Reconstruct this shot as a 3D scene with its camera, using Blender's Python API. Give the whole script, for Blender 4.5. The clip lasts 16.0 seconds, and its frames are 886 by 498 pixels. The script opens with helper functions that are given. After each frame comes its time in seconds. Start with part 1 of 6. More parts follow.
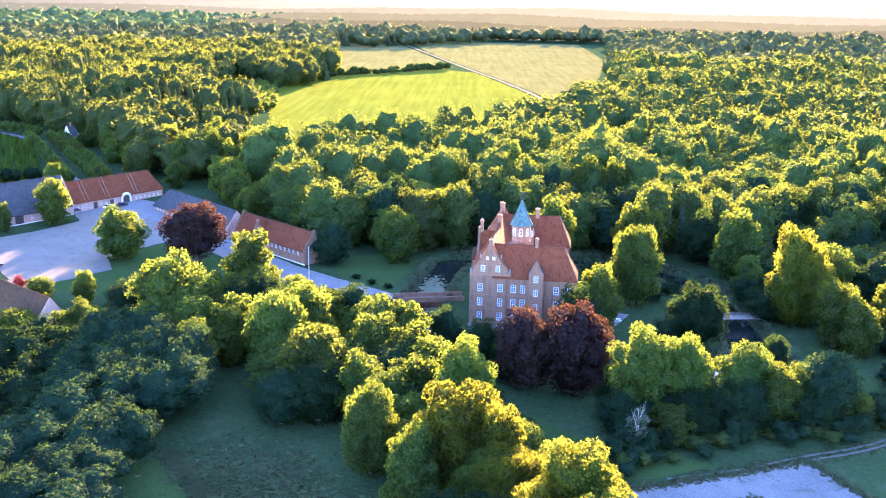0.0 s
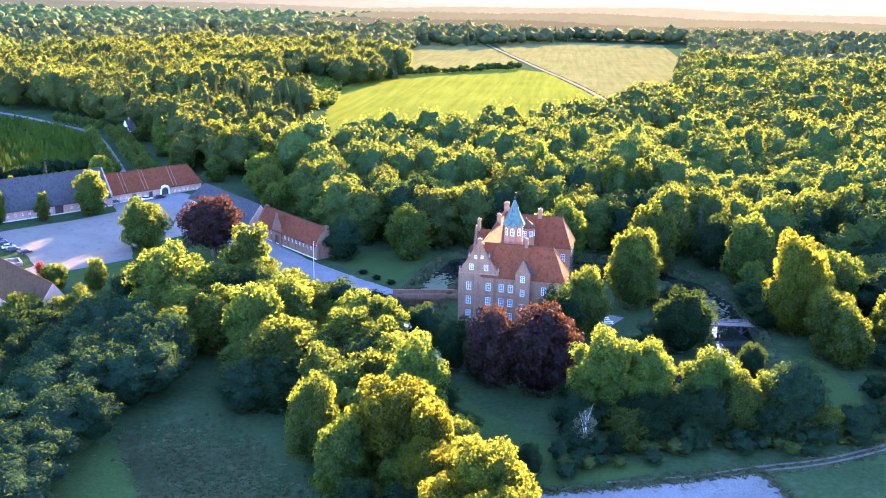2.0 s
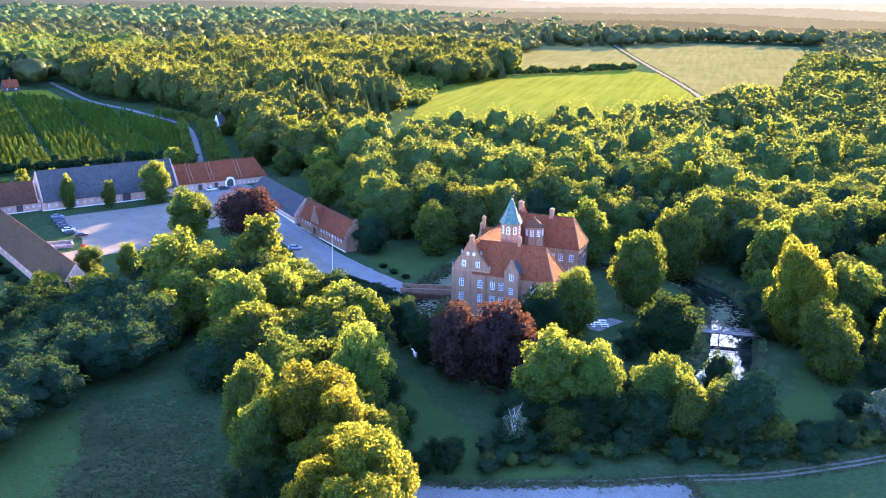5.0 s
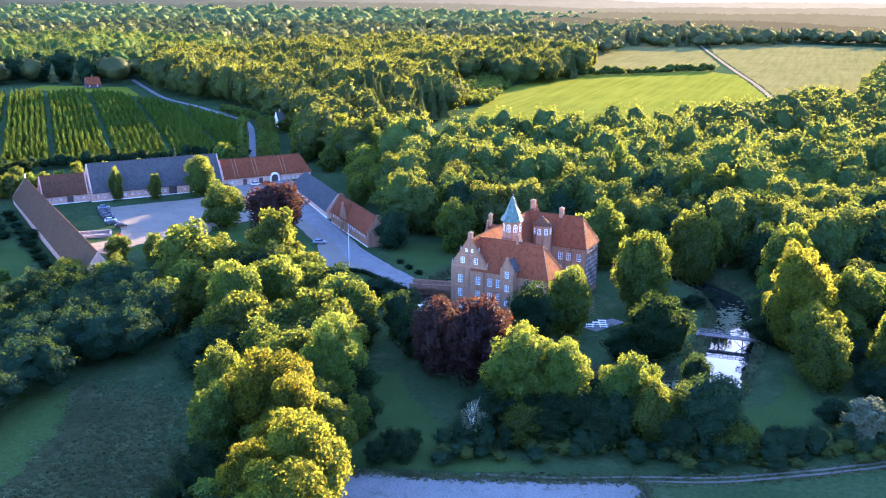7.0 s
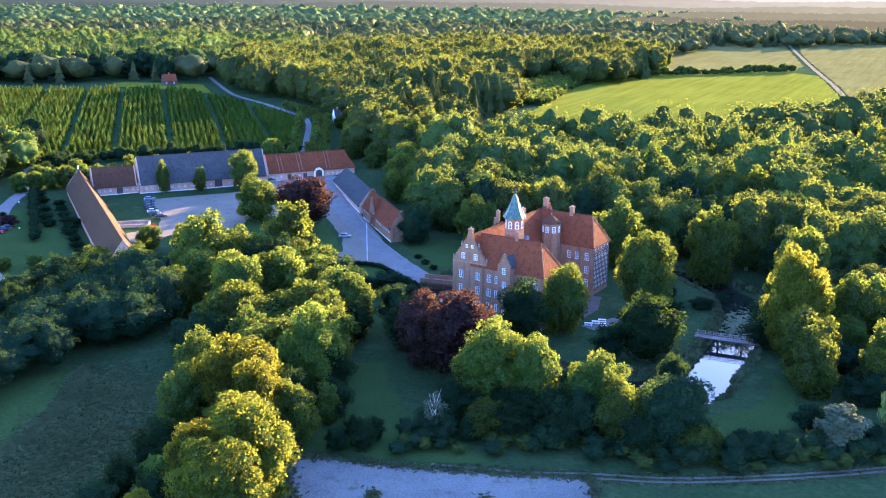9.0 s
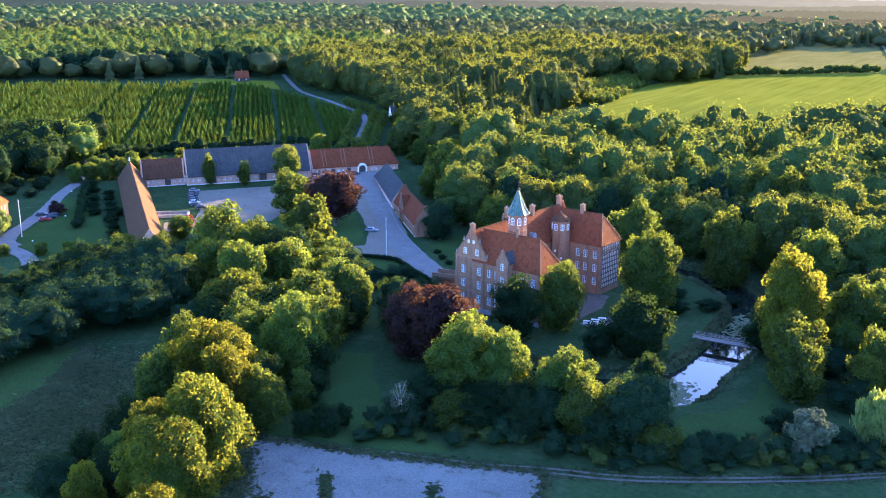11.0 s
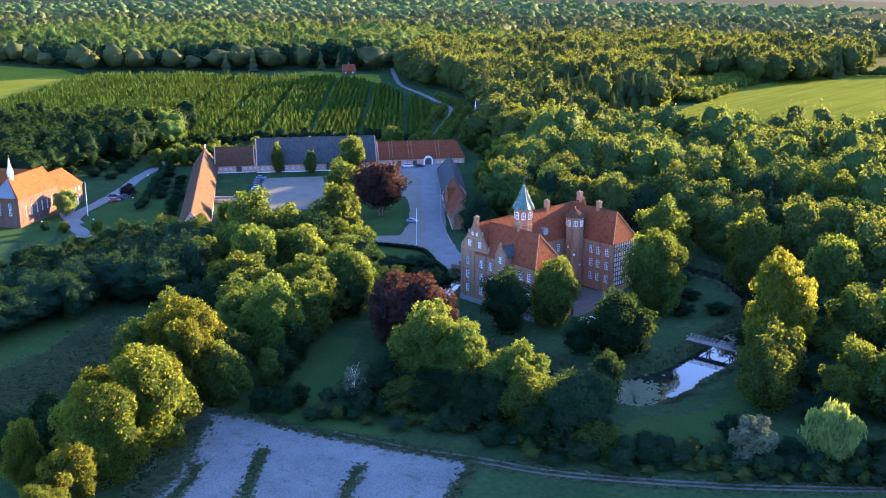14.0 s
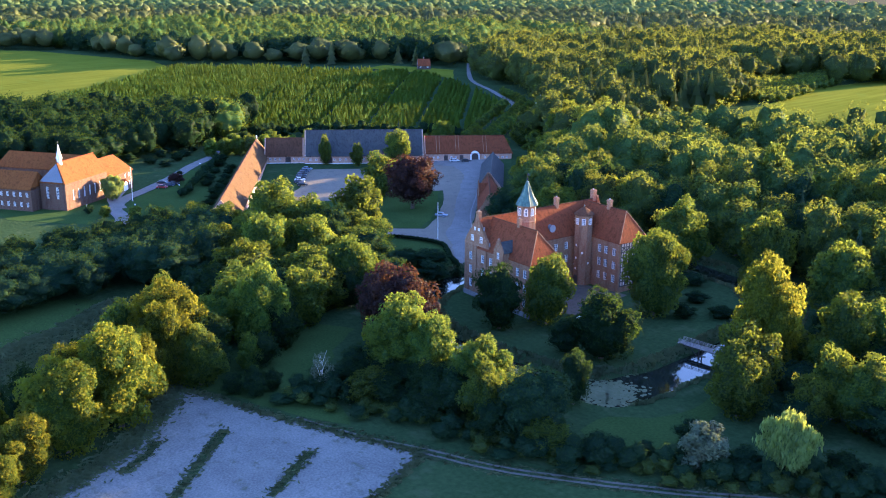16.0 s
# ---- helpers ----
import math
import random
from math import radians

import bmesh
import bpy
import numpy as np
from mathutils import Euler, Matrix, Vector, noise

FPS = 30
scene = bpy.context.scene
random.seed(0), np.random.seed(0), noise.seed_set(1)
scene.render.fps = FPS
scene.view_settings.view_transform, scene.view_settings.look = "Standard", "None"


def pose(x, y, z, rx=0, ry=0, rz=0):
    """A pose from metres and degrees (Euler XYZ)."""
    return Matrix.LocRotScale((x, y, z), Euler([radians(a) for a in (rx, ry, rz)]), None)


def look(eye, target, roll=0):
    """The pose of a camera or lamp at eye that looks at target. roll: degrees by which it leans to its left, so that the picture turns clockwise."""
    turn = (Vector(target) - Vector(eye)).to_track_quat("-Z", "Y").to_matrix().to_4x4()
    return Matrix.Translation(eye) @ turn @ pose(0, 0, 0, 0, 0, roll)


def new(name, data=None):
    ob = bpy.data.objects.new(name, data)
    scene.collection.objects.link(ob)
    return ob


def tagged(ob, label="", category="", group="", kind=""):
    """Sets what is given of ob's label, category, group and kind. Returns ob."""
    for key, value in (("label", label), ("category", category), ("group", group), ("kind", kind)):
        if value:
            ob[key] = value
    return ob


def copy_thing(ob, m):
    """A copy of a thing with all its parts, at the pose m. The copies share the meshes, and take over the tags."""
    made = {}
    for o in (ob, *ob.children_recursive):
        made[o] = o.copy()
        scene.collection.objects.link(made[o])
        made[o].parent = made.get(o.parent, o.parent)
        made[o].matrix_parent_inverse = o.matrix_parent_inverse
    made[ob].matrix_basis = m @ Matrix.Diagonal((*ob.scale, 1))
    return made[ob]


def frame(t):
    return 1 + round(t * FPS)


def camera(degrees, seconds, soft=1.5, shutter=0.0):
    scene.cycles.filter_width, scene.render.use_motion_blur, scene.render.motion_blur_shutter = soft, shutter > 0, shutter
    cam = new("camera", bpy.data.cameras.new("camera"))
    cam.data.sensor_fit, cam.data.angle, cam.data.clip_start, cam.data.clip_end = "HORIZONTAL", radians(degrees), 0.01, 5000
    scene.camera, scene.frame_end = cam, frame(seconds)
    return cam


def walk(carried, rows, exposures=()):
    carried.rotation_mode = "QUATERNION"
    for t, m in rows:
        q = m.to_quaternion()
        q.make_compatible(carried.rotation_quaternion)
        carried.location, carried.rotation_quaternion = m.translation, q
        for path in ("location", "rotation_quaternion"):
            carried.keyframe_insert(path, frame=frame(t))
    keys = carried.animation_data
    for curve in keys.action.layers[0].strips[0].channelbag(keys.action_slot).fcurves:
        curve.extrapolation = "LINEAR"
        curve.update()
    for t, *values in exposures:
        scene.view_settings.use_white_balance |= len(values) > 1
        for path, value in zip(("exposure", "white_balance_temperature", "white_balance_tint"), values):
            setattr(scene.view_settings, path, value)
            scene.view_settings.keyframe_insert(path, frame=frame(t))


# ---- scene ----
# ---------------------------------------------------------------- camera
cam = camera(48.0, 16.0, soft=1.1)
# seconds, x, y, z, yaw to the left of +y, pitch, roll
PATH = [
    (0.0, -0.77, -3.27, 83.46, 1.21, -14.77, 0.92),
    (0.5, 5.87, -3.56, 83.64, 2.60, -14.81, 0.93),
    (1.0, 12.50, -3.67, 83.79, 4.01, -14.84, 0.93),
    (1.5, 19.12, -3.59, 83.91, 5.44, -14.87, 0.93),
    (2.0, 25.71, -3.36, 84.02, 6.88, -14.90, 0.92),
    (2.5, 32.26, -2.97, 84.10, 8.34, -14.92, 0.90),
    (3.0, 38.78, -2.44, 84.16, 9.81, -14.94, 0.87),
    (3.5, 45.25, -1.77, 84.20, 11.28, -14.96, 0.84),
    (4.0, 51.67, -0.97, 84.23, 12.75, -14.97, 0.80),
    (4.5, 58.03, -0.04, 84.24, 14.22, -14.98, 0.76),
    (5.0, 64.33, 1.00, 84.23, 15.69, -14.99, 0.72),
    (5.5, 70.56, 2.16, 84.22, 17.16, -15.00, 0.67),
    (6.0, 76.73, 3.44, 84.19, 18.62, -15.01, 0.62),
    (6.5, 82.82, 4.82, 84.14, 20.07, -15.02, 0.57),
    (7.0, 88.84, 6.32, 84.09, 21.52, -15.02, 0.52),
    (7.5, 94.78, 7.94, 84.04, 22.96, -15.03, 0.47),
    (8.0, 100.65, 9.67, 83.97, 24.39, -15.04, 0.42),
    (8.5, 106.44, 11.52, 83.90, 25.81, -15.05, 0.37),
    (9.0, 112.14, 13.49, 83.83, 27.23, -15.06, 0.33),
    (9.5, 117.77, 15.59, 83.76, 28.64, -15.08, 0.29),
    (10.0, 123.32, 17.83, 83.68, 30.05, -15.09, 0.25),
    (10.5, 128.79, 20.21, 83.61, 31.46, -15.11, 0.22),
    (11.0, 134.19, 22.74, 83.53, 32.86, -15.13, 0.19),
    (11.5, 139.52, 25.43, 83.46, 34.27, -15.16, 0.17),
    (12.0, 144.77, 28.29, 83.40, 35.68, -15.19, 0.15),
    (12.5, 149.96, 31.33, 83.34, 37.09, -15.23, 0.15),
    (13.0, 155.09, 34.57, 83.29, 38.52, -15.27, 0.15),
    (13.5, 160.16, 38.03, 83.24, 39.96, -15.31, 0.16),
    (14.0, 165.18, 41.71, 83.21, 41.43, -15.36, 0.18),
    (14.5, 170.15, 45.63, 83.19, 42.91, -15.42, 0.21),
    (15.0, 175.08, 49.81, 83.18, 44.42, -15.48, 0.26),
    (15.5, 179.97, 54.26, 83.19, 45.96, -15.55, 0.31),
    (16.0, 184.83, 59.02, 83.21, 47.55, -15.63, 0.38),
]


def seen_from(x, y, z, yaw, pitch, roll):
    a, b = radians(yaw), radians(pitch)
    way = Vector((-math.sin(a) * math.cos(b), math.cos(a) * math.cos(b), math.sin(b)))
    return look((x, y, z), Vector((x, y, z)) + way, roll)


walk(cam, [(row[0], seen_from(*row[1:])) for row in PATH],
     exposures=[(0.0, 4.60, 5350, 47), (3.5, 4.32, 5280, 46), (7.5, 4.06, 5100, 43), (9.0, 3.90, 5050, 41), (13.5, 3.54, 5080, 38), (16.0, 3.43, 5130, 38)])

# ---------------------------------------------------------------- light
SUN_ELEVATION, SUN_BEARING = radians(9.4), radians(8.6)   # low evening sun, bearing clockwise from +y
world = bpy.data.worlds.new("evening_sky")
scene.world = world
world.use_nodes = True
wn = world.node_tree.nodes
sky = wn.new("ShaderNodeTexSky")
sky.sky_type = "NISHITA"
sky.sun_disc = False
sky.sun_elevation = SUN_ELEVATION
sky.sun_rotation = SUN_BEARING
sky.dust_density = 0.4
sky.ozone_density = 2.5
wn["Background"].inputs["Strength"].default_value = 0.100
world.node_tree.links.new(sky.outputs["Color"], wn["Background"].inputs["Color"])

sun_data = bpy.data.lights.new("sun", "SUN")
sun_data.energy = 4.4
sun_data.angle = radians(0.6)
sun_data.color = (1.0, 0.70, 0.21)
sun = new("sun", sun_data)
toward = Vector((math.sin(SUN_BEARING) * math.cos(SUN_ELEVATION), math.cos(SUN_BEARING) * math.cos(SUN_ELEVATION), math.sin(SUN_ELEVATION)))
sun.matrix_world = look(toward * 500, (0, 0, 0))


# ---------------------------------------------------------------- materials
def nodes_of(name):
    m = bpy.data.materials.new(name)
    m.use_nodes = True
    return m, m.node_tree.nodes, m.node_tree.links, m.node_tree.nodes["Principled BSDF"]


def mix_colour(n, l, fac, a, b, kind="MIX"):
    mx = n.new("ShaderNodeMix")
    mx.data_type = "RGBA"
    mx.blend_type = kind
    for socket, value in ((mx.inputs[0], fac), (mx.inputs[6], a), (mx.inputs[7], b)):
        if isinstance(value, bpy.types.NodeSocket):
            l.new(value, socket)
        elif isinstance(value, (int, float)):
            socket.default_value = value
        else:
            socket.default_value = (*value, 1.0)
    return mx.outputs[2]


def noise_of(n, l, scale, detail=4.0, rough=0.55, coords="Object", stretch=None):
    tc = n.new("ShaderNodeTexCoord")
    out = tc.outputs[coords]
    if stretch:
        mp = n.new("ShaderNodeMapping")
        mp.inputs["Scale"].default_value = stretch
        l.new(out, mp.inputs["Vector"])
        out = mp.outputs["Vector"]
    nz = n.new("ShaderNodeTexNoise")
    nz.inputs["Scale"].default_value = scale
    nz.inputs["Detail"].default_value = detail
    nz.inputs["Roughness"].default_value = rough
    l.new(out, nz.inputs["Vector"])
    return nz.outputs["Fac"]


def ramp_of(n, l, fac, low, high):
    r = n.new("ShaderNodeMapRange")
    r.inputs["From Min"].default_value, r.inputs["From Max"].default_value = low, high
    l.new(fac, r.inputs["Value"])
    return r.outputs["Result"]


def bump_of(n, l, height, strength, distance, bsdf):
    b = n.new("ShaderNodeBump")
    b.inputs["Strength"].default_value, b.inputs["Distance"].default_value = strength, distance
    l.new(height, b.inputs["Height"])
    l.new(b.outputs["Normal"], bsdf.inputs["Normal"])


def surface(name, dark, light, rough=0.9, fine=2.0, coarse=0.15, third=None, bump=0.3, depth=0.05, coords="Object", stretch=None, spec=0.0):
    """A weathered surface: two tones at a coarse scale, broken by a fine grain, with a third tone in patches."""
    m, n, l, p = nodes_of(name)
    big = ramp_of(n, l, noise_of(n, l, coarse, 5.0, 0.6, coords), 0.35, 0.65)
    small = ramp_of(n, l, noise_of(n, l, fine, 4.0, 0.6, coords, stretch), 0.3, 0.7)
    c = mix_colour(n, l, big, dark, light)
    grain = mix_colour(n, l, small, tuple(v * 0.72 for v in dark), tuple(min(1.0, v * 1.18) for v in light))
    c = mix_colour(n, l, 0.5, c, grain)
    if third:
        patch = ramp_of(n, l, noise_of(n, l, coarse * 3.1, 6.0, 0.65, coords), 0.55, 0.72)
        c = mix_colour(n, l, patch, c, third)
    l.new(c, p.inputs["Base Color"])
    p.inputs["Roughness"].default_value = rough
    p.inputs["Specular IOR Level"].default_value = spec
    bump_of(n, l, small, bump, depth, p)
    return m


def brickwork(name, dark, light, mortar):
    m, n, l, p = nodes_of(name)
    tc = n.new("ShaderNodeTexCoord")
    # horizontal courses: the brick pattern runs along x + y and up z
    sep = n.new("ShaderNodeSeparateXYZ")
    l.new(tc.outputs["Object"], sep.inputs[0])
    add = n.new("ShaderNodeMath")
    l.new(sep.outputs[0], add.inputs[0])
    l.new(sep.outputs[1], add.inputs[1])
    com = n.new("ShaderNodeCombineXYZ")
    l.new(add.outputs[0], com.inputs[0])
    l.new(sep.outputs[2], com.inputs[1])
    bt = n.new("ShaderNodeTexBrick")
    bt.inputs["Scale"].default_value = 1.0
    bt.inputs["Brick Width"].default_value = 0.28
    bt.inputs["Row Height"].default_value = 0.09
    bt.inputs["Mortar Size"].default_value = 0.012
    bt.inputs["Color1"].default_value = (*dark, 1)
    bt.inputs["Color2"].default_value = (*light, 1)
    bt.inputs["Mortar"].default_value = (*mortar, 1)
    l.new(com.outputs[0], bt.inputs["Vector"])
    stain = ramp_of(n, l, noise_of(n, l, 0.35, 6.0, 0.65), 0.35, 0.7)
    stain_share = n.new("ShaderNodeMath")
    stain_share.operation = "MULTIPLY"
    stain_share.inputs[1].default_value = 0.35
    l.new(stain, stain_share.inputs[0])
    c = mix_colour(n, l, stain_share.outputs[0], bt.outputs["Color"], tuple(0.5 * (a + b) for a, b in zip(light, mortar)))
    streak = ramp_of(n, l, noise_of(n, l, 0.9, 4.0, 0.6, "Object", (1.0, 1.0, 0.15)), 0.5, 0.8)
    c = mix_colour(n, l, streak, c, tuple(v * 0.7 for v in dark))
    l.new(c, p.inputs["Base Color"])
    p.inputs["Roughness"].default_value = 0.9
    p.inputs["Specular IOR Level"].default_value = 0.05
    bump_of(n, l, bt.outputs["Fac"], -0.3, 0.01, p)
    return m


def roofing(name, dark, light, moss, wave=3.2, depth=0.06):
    """Pantiles or thatch: ribs down the slope by a wave along x + y, patches of age."""
    m, n, l, p = nodes_of(name)
    big = ramp_of(n, l, noise_of(n, l, 0.22, 6.0, 0.65), 0.32, 0.68)
    fine = noise_of(n, l, 3.0, 3.0, 0.6)
    c = mix_colour(n, l, big, dark, light)
    c = mix_colour(n, l, ramp_of(n, l, noise_of(n, l, 0.6, 6.0, 0.7), 0.56, 0.75), c, moss)
    c = mix_colour(n, l, ramp_of(n, l, fine, 0.35, 0.75), c, tuple(min(1.0, v * 1.25) for v in light))
    streak = ramp_of(n, l, noise_of(n, l, 1.4, 4.0, 0.6, "Object", (1.0, 1.0, 0.12)), 0.5, 0.78)
    c = mix_colour(n, l, streak, c, tuple(v * 0.6 for v in dark))
    l.new(c, p.inputs["Base Color"])
    p.inputs["Roughness"].default_value = 0.85
    p.inputs["Specular IOR Level"].default_value = 0.02
    tc = n.new("ShaderNodeTexCoord")
    wv = n.new("ShaderNodeTexWave")
    wv.bands_direction = "Z"
    wv.inputs["Scale"].default_value = wave
    wv.inputs["Distortion"].default_value = 0.6
    l.new(tc.outputs["Object"], wv.inputs["Vector"])
    bump_of(n, l, wv.outputs["Fac"], 0.5, depth, p)
    return m


def plain(name, colour, rough=0.6, metal=0.0, vary=0.15):
    m, n, l, p = nodes_of(name)
    f = ramp_of(n, l, noise_of(n, l, 2.5, 5.0, 0.6), 0.3, 0.7)
    c = mix_colour(n, l, f, tuple(v * (1 - vary) for v in colour), tuple(min(1.0, v * (1 + vary)) for v in colour))
    l.new(c, p.inputs["Base Color"])
    p.inputs["Roughness"].default_value = rough
    p.inputs["Metallic"].default_value = metal
    return m


def foliage(name, dark, light, glow, through_share=0.5, inside_share=0.5, gloss=0.012):
    """Leaves: glossy above, letting light through, each cluster and each tree of its own tone.
    Returns the leafy outside and the dense inside of a crown."""
    made = []
    for inner in (False, True):
        m = bpy.data.materials.new(name + ("_inside" if inner else ""))
        m.use_nodes = True
        n, l = m.node_tree.nodes, m.node_tree.links
        n.remove(n["Principled BSDF"])
        geo = n.new("ShaderNodeNewGeometry")
        info = n.new("ShaderNodeObjectInfo")
        patch = ramp_of(n, l, noise_of(n, l, 0.33, 4.0, 0.6), 0.3, 0.7)
        c = mix_colour(n, l, ramp_of(n, l, noise_of(n, l, 1.6, 4.0, 0.7), 0.32, 0.60) if inner else geo.outputs["Random Per Island"], dark, light)
        c = mix_colour(n, l, patch, c, mix_colour(n, l, 0.5, dark, c))
        stand = ramp_of(n, l, noise_of(n, l, 0.055, 3.0, 0.6), 0.38, 0.62)
        c = mix_colour(n, l, stand, mix_colour(n, l, 0.35, c, dark), mix_colour(n, l, 0.35, c, tuple(v * 1.35 for v in light)))
        hsv = n.new("ShaderNodeHueSaturation")
        shift = n.new("ShaderNodeMapRange")
        shift.inputs["To Min"].default_value, shift.inputs["To Max"].default_value = 0.482, 0.518
        l.new(info.outputs["Random"], shift.inputs["Value"])
        l.new(shift.outputs["Result"], hsv.inputs["Hue"])
        val = n.new("ShaderNodeMapRange")
        val.inputs["To Min"].default_value, val.inputs["To Max"].default_value = 0.72, 1.22
        l.new(info.outputs["Random"], val.inputs["Value"])
        l.new(val.outputs["Result"], hsv.inputs["Value"])
        l.new(c, hsv.inputs["Color"])
        diff = n.new("ShaderNodeBsdfDiffuse")
        l.new(hsv.outputs["Color"], diff.inputs["Color"])
        tra = n.new("ShaderNodeBsdfTranslucent")
        l.new(mix_colour(n, l, 0.32 if inner else 0.65, hsv.outputs["Color"], glow), tra.inputs["Color"])
        if inner:
            relief = n.new("ShaderNodeBump")
            relief.inputs["Strength"].default_value, relief.inputs["Distance"].default_value = 1.0, 0.5
            l.new(noise_of(n, l, 2.2, 5.0, 0.75), relief.inputs["Height"])
            l.new(relief.outputs["Normal"], diff.inputs["Normal"])
        mx = n.new("ShaderNodeMixShader")
        mx.inputs[0].default_value = through_share * (inside_share if inner else 1.0)
        l.new(diff.outputs[0], mx.inputs[1])
        l.new(tra.outputs[0], mx.inputs[2])
        gl = n.new("ShaderNodeBsdfGlossy")
        gl.inputs["Roughness"].default_value = 0.55
        mg = n.new("ShaderNodeMixShader")
        mg.inputs[0].default_value = gloss
        l.new(mx.outputs[0], mg.inputs[1])
        l.new(gl.outputs[0], mg.inputs[2])
        l.new(mg.outputs[0], n["Material Output"].inputs["Surface"])
        made.append(m)
    return tuple(made)


GRASS = surface("rough_meadow_grass", (0.023, 0.047, 0.018), (0.041, 0.069, 0.027), 0.95, 0.9, 0.05, (0.056, 0.077, 0.038), 0.5, 0.2)
LAWN = surface("mown_lawn", (0.030, 0.057, 0.016), (0.044, 0.078, 0.023), 0.95, 2.0, 0.08, None, 0.3, 0.05)
CROP = surface("green_crop", (0.098, 0.118, 0.012), (0.135, 0.148, 0.017), 0.9, 0.25, 0.03, (0.112, 0.142, 0.020), 0.5, 0.3, "Object", (1.0, 0.05, 1.0))
STUBBLE = surface("pale_crop", (0.105, 0.105, 0.034), (0.140, 0.132, 0.045), 0.9, 0.22, 0.02, (0.085, 0.10, 0.028), 0.5, 0.3, "Object", (1.0, 0.05, 1.0))
GRAVEL = surface("courtyard_gravel", (0.148, 0.132, 0.104), (0.196, 0.176, 0.140), 0.95, 5.0, 0.10, (0.114, 0.104, 0.086), 0.3, 0.03)
ROADTOP = surface("packed_gravel_road", (0.14, 0.135, 0.125), (0.20, 0.19, 0.18), 0.95, 4.0, 0.2, (0.11, 0.11, 0.09), 0.3, 0.03)
DRY = surface("dry_stubble_ground", (0.108, 0.110, 0.102), (0.198, 0.194, 0.180), 0.95, 2.4, 0.12, (0.085, 0.095, 0.065), 0.5, 0.08)
TRACK = surface("worn_wheel_track", (0.085, 0.082, 0.066), (0.130, 0.122, 0.100), 0.95, 3.0, 0.2, (0.08, 0.085, 0.06), 0.4, 0.05)
FIELDTRACK = surface("pale_field_track", (0.150, 0.130, 0.080), (0.210, 0.180, 0.115), 0.95, 3.0, 0.2, (0.10, 0.11, 0.05), 0.4, 0.05)
BRICK = brickwork("old_red_brick", (0.185, 0.086, 0.050), (0.262, 0.128, 0.074), (0.27, 0.195, 0.130))
BRICK_BAND = brickwork("weathered_brick_band", (0.23, 0.105, 0.060), (0.32, 0.150, 0.088), (0.31, 0.225, 0.155))
BRICK_PALE = brickwork("pale_limewashed_brick", (0.42, 0.215, 0.15), (0.54, 0.30, 0.21), (0.50, 0.39, 0.31))
BRICK_BROWN = brickwork("brown_brick", (0.085, 0.044, 0.031), (0.125, 0.064, 0.043), (0.135, 0.105, 0.085))
TILE = roofing("red_pantiles", (0.118, 0.037, 0.018), (0.168, 0.051, 0.023), (0.070, 0.044, 0.022))
TILE_OLD = roofing("aged_red_pantiles", (0.066, 0.034, 0.021), (0.094, 0.045, 0.026), (0.055, 0.043, 0.026))
TILE_STABLE = roofing("brown_weathered_pantiles", (0.060, 0.038, 0.022), (0.086, 0.052, 0.028), (0.052, 0.044, 0.026))
TILE_ORANGE = roofing("orange_pantiles", (0.135, 0.047, 0.016), (0.180, 0.066, 0.020), (0.10, 0.044, 0.020))
THATCH = roofing("grey_slate_roofing", (0.043, 0.046, 0.047), (0.063, 0.066, 0.067), (0.055, 0.058, 0.050), 5.0, 0.04)
COPPER = surface("green_copper", (0.016, 0.048, 0.042), (0.090, 0.170, 0.140), 0.42, 2.2, 1.1, (0.07, 0.13, 0.115), 0.3, 0.03, "Object", (1.0, 1.0, 0.16), 0.3)
STONE = surface("granite_plinth", (0.17, 0.17, 0.17), (0.28, 0.27, 0.26), 0.9, 2.5, 0.8, None, 0.6, 0.05)
TIMBER = plain("tarred_timber", (0.045, 0.038, 0.035), 0.8)
INFILL = surface("pale_brick_infill", (0.52, 0.38, 0.31), (0.62, 0.49, 0.41), 0.9, 3.0, 0.5)
WHITE = plain("white_paint", (0.78, 0.77, 0.74), 0.5, 0.0, 0.06)
GREYWOOD = plain("weathered_wood", (0.22, 0.19, 0.17), 0.8, 0.0, 0.3)
DARKWOOD = plain("dark_wood_door", (0.06, 0.04, 0.035), 0.6)
IRON = plain("dark_iron", (0.03, 0.03, 0.035), 0.5, 0.6)
RUBBER = plain("tyre_rubber", (0.02, 0.02, 0.02), 0.8)
BARK = plain("bark", (0.10, 0.075, 0.055), 0.9, 0.0, 0.35)
PALEBARK = plain("pale_dead_bark", (0.42, 0.41, 0.37), 0.85, 0.0, 0.3)
LEAD = plain("lead_flashing", (0.28, 0.30, 0.33), 0.5, 0.4)
OLD_LEAD = plain("weathered_lead", (0.10, 0.11, 0.125), 0.7)
SETTS = surface("worn_granite_setts", (0.080, 0.072, 0.062), (0.118, 0.107, 0.092), 0.9, 3.0, 0.25, (0.060, 0.060, 0.045), 0.3, 0.04)

GLASS, gn, gl_, gp = nodes_of("window_glass")
gp.inputs["Base Color"].default_value = (0.10, 0.13, 0.17, 1)
gp.inputs["Roughness"].default_value = 0.08
gp.inputs["Specular IOR Level"].default_value = 1.0
gp.inputs["IOR"].default_value = 1.8

DARKGLASS = plain("dark_leaded_glass", (0.012, 0.014, 0.018), 0.9, 0.0, 0.05)
CARGLASS = plain("dark_car_glass", (0.025, 0.03, 0.035), 0.25, 0.0, 0.05)

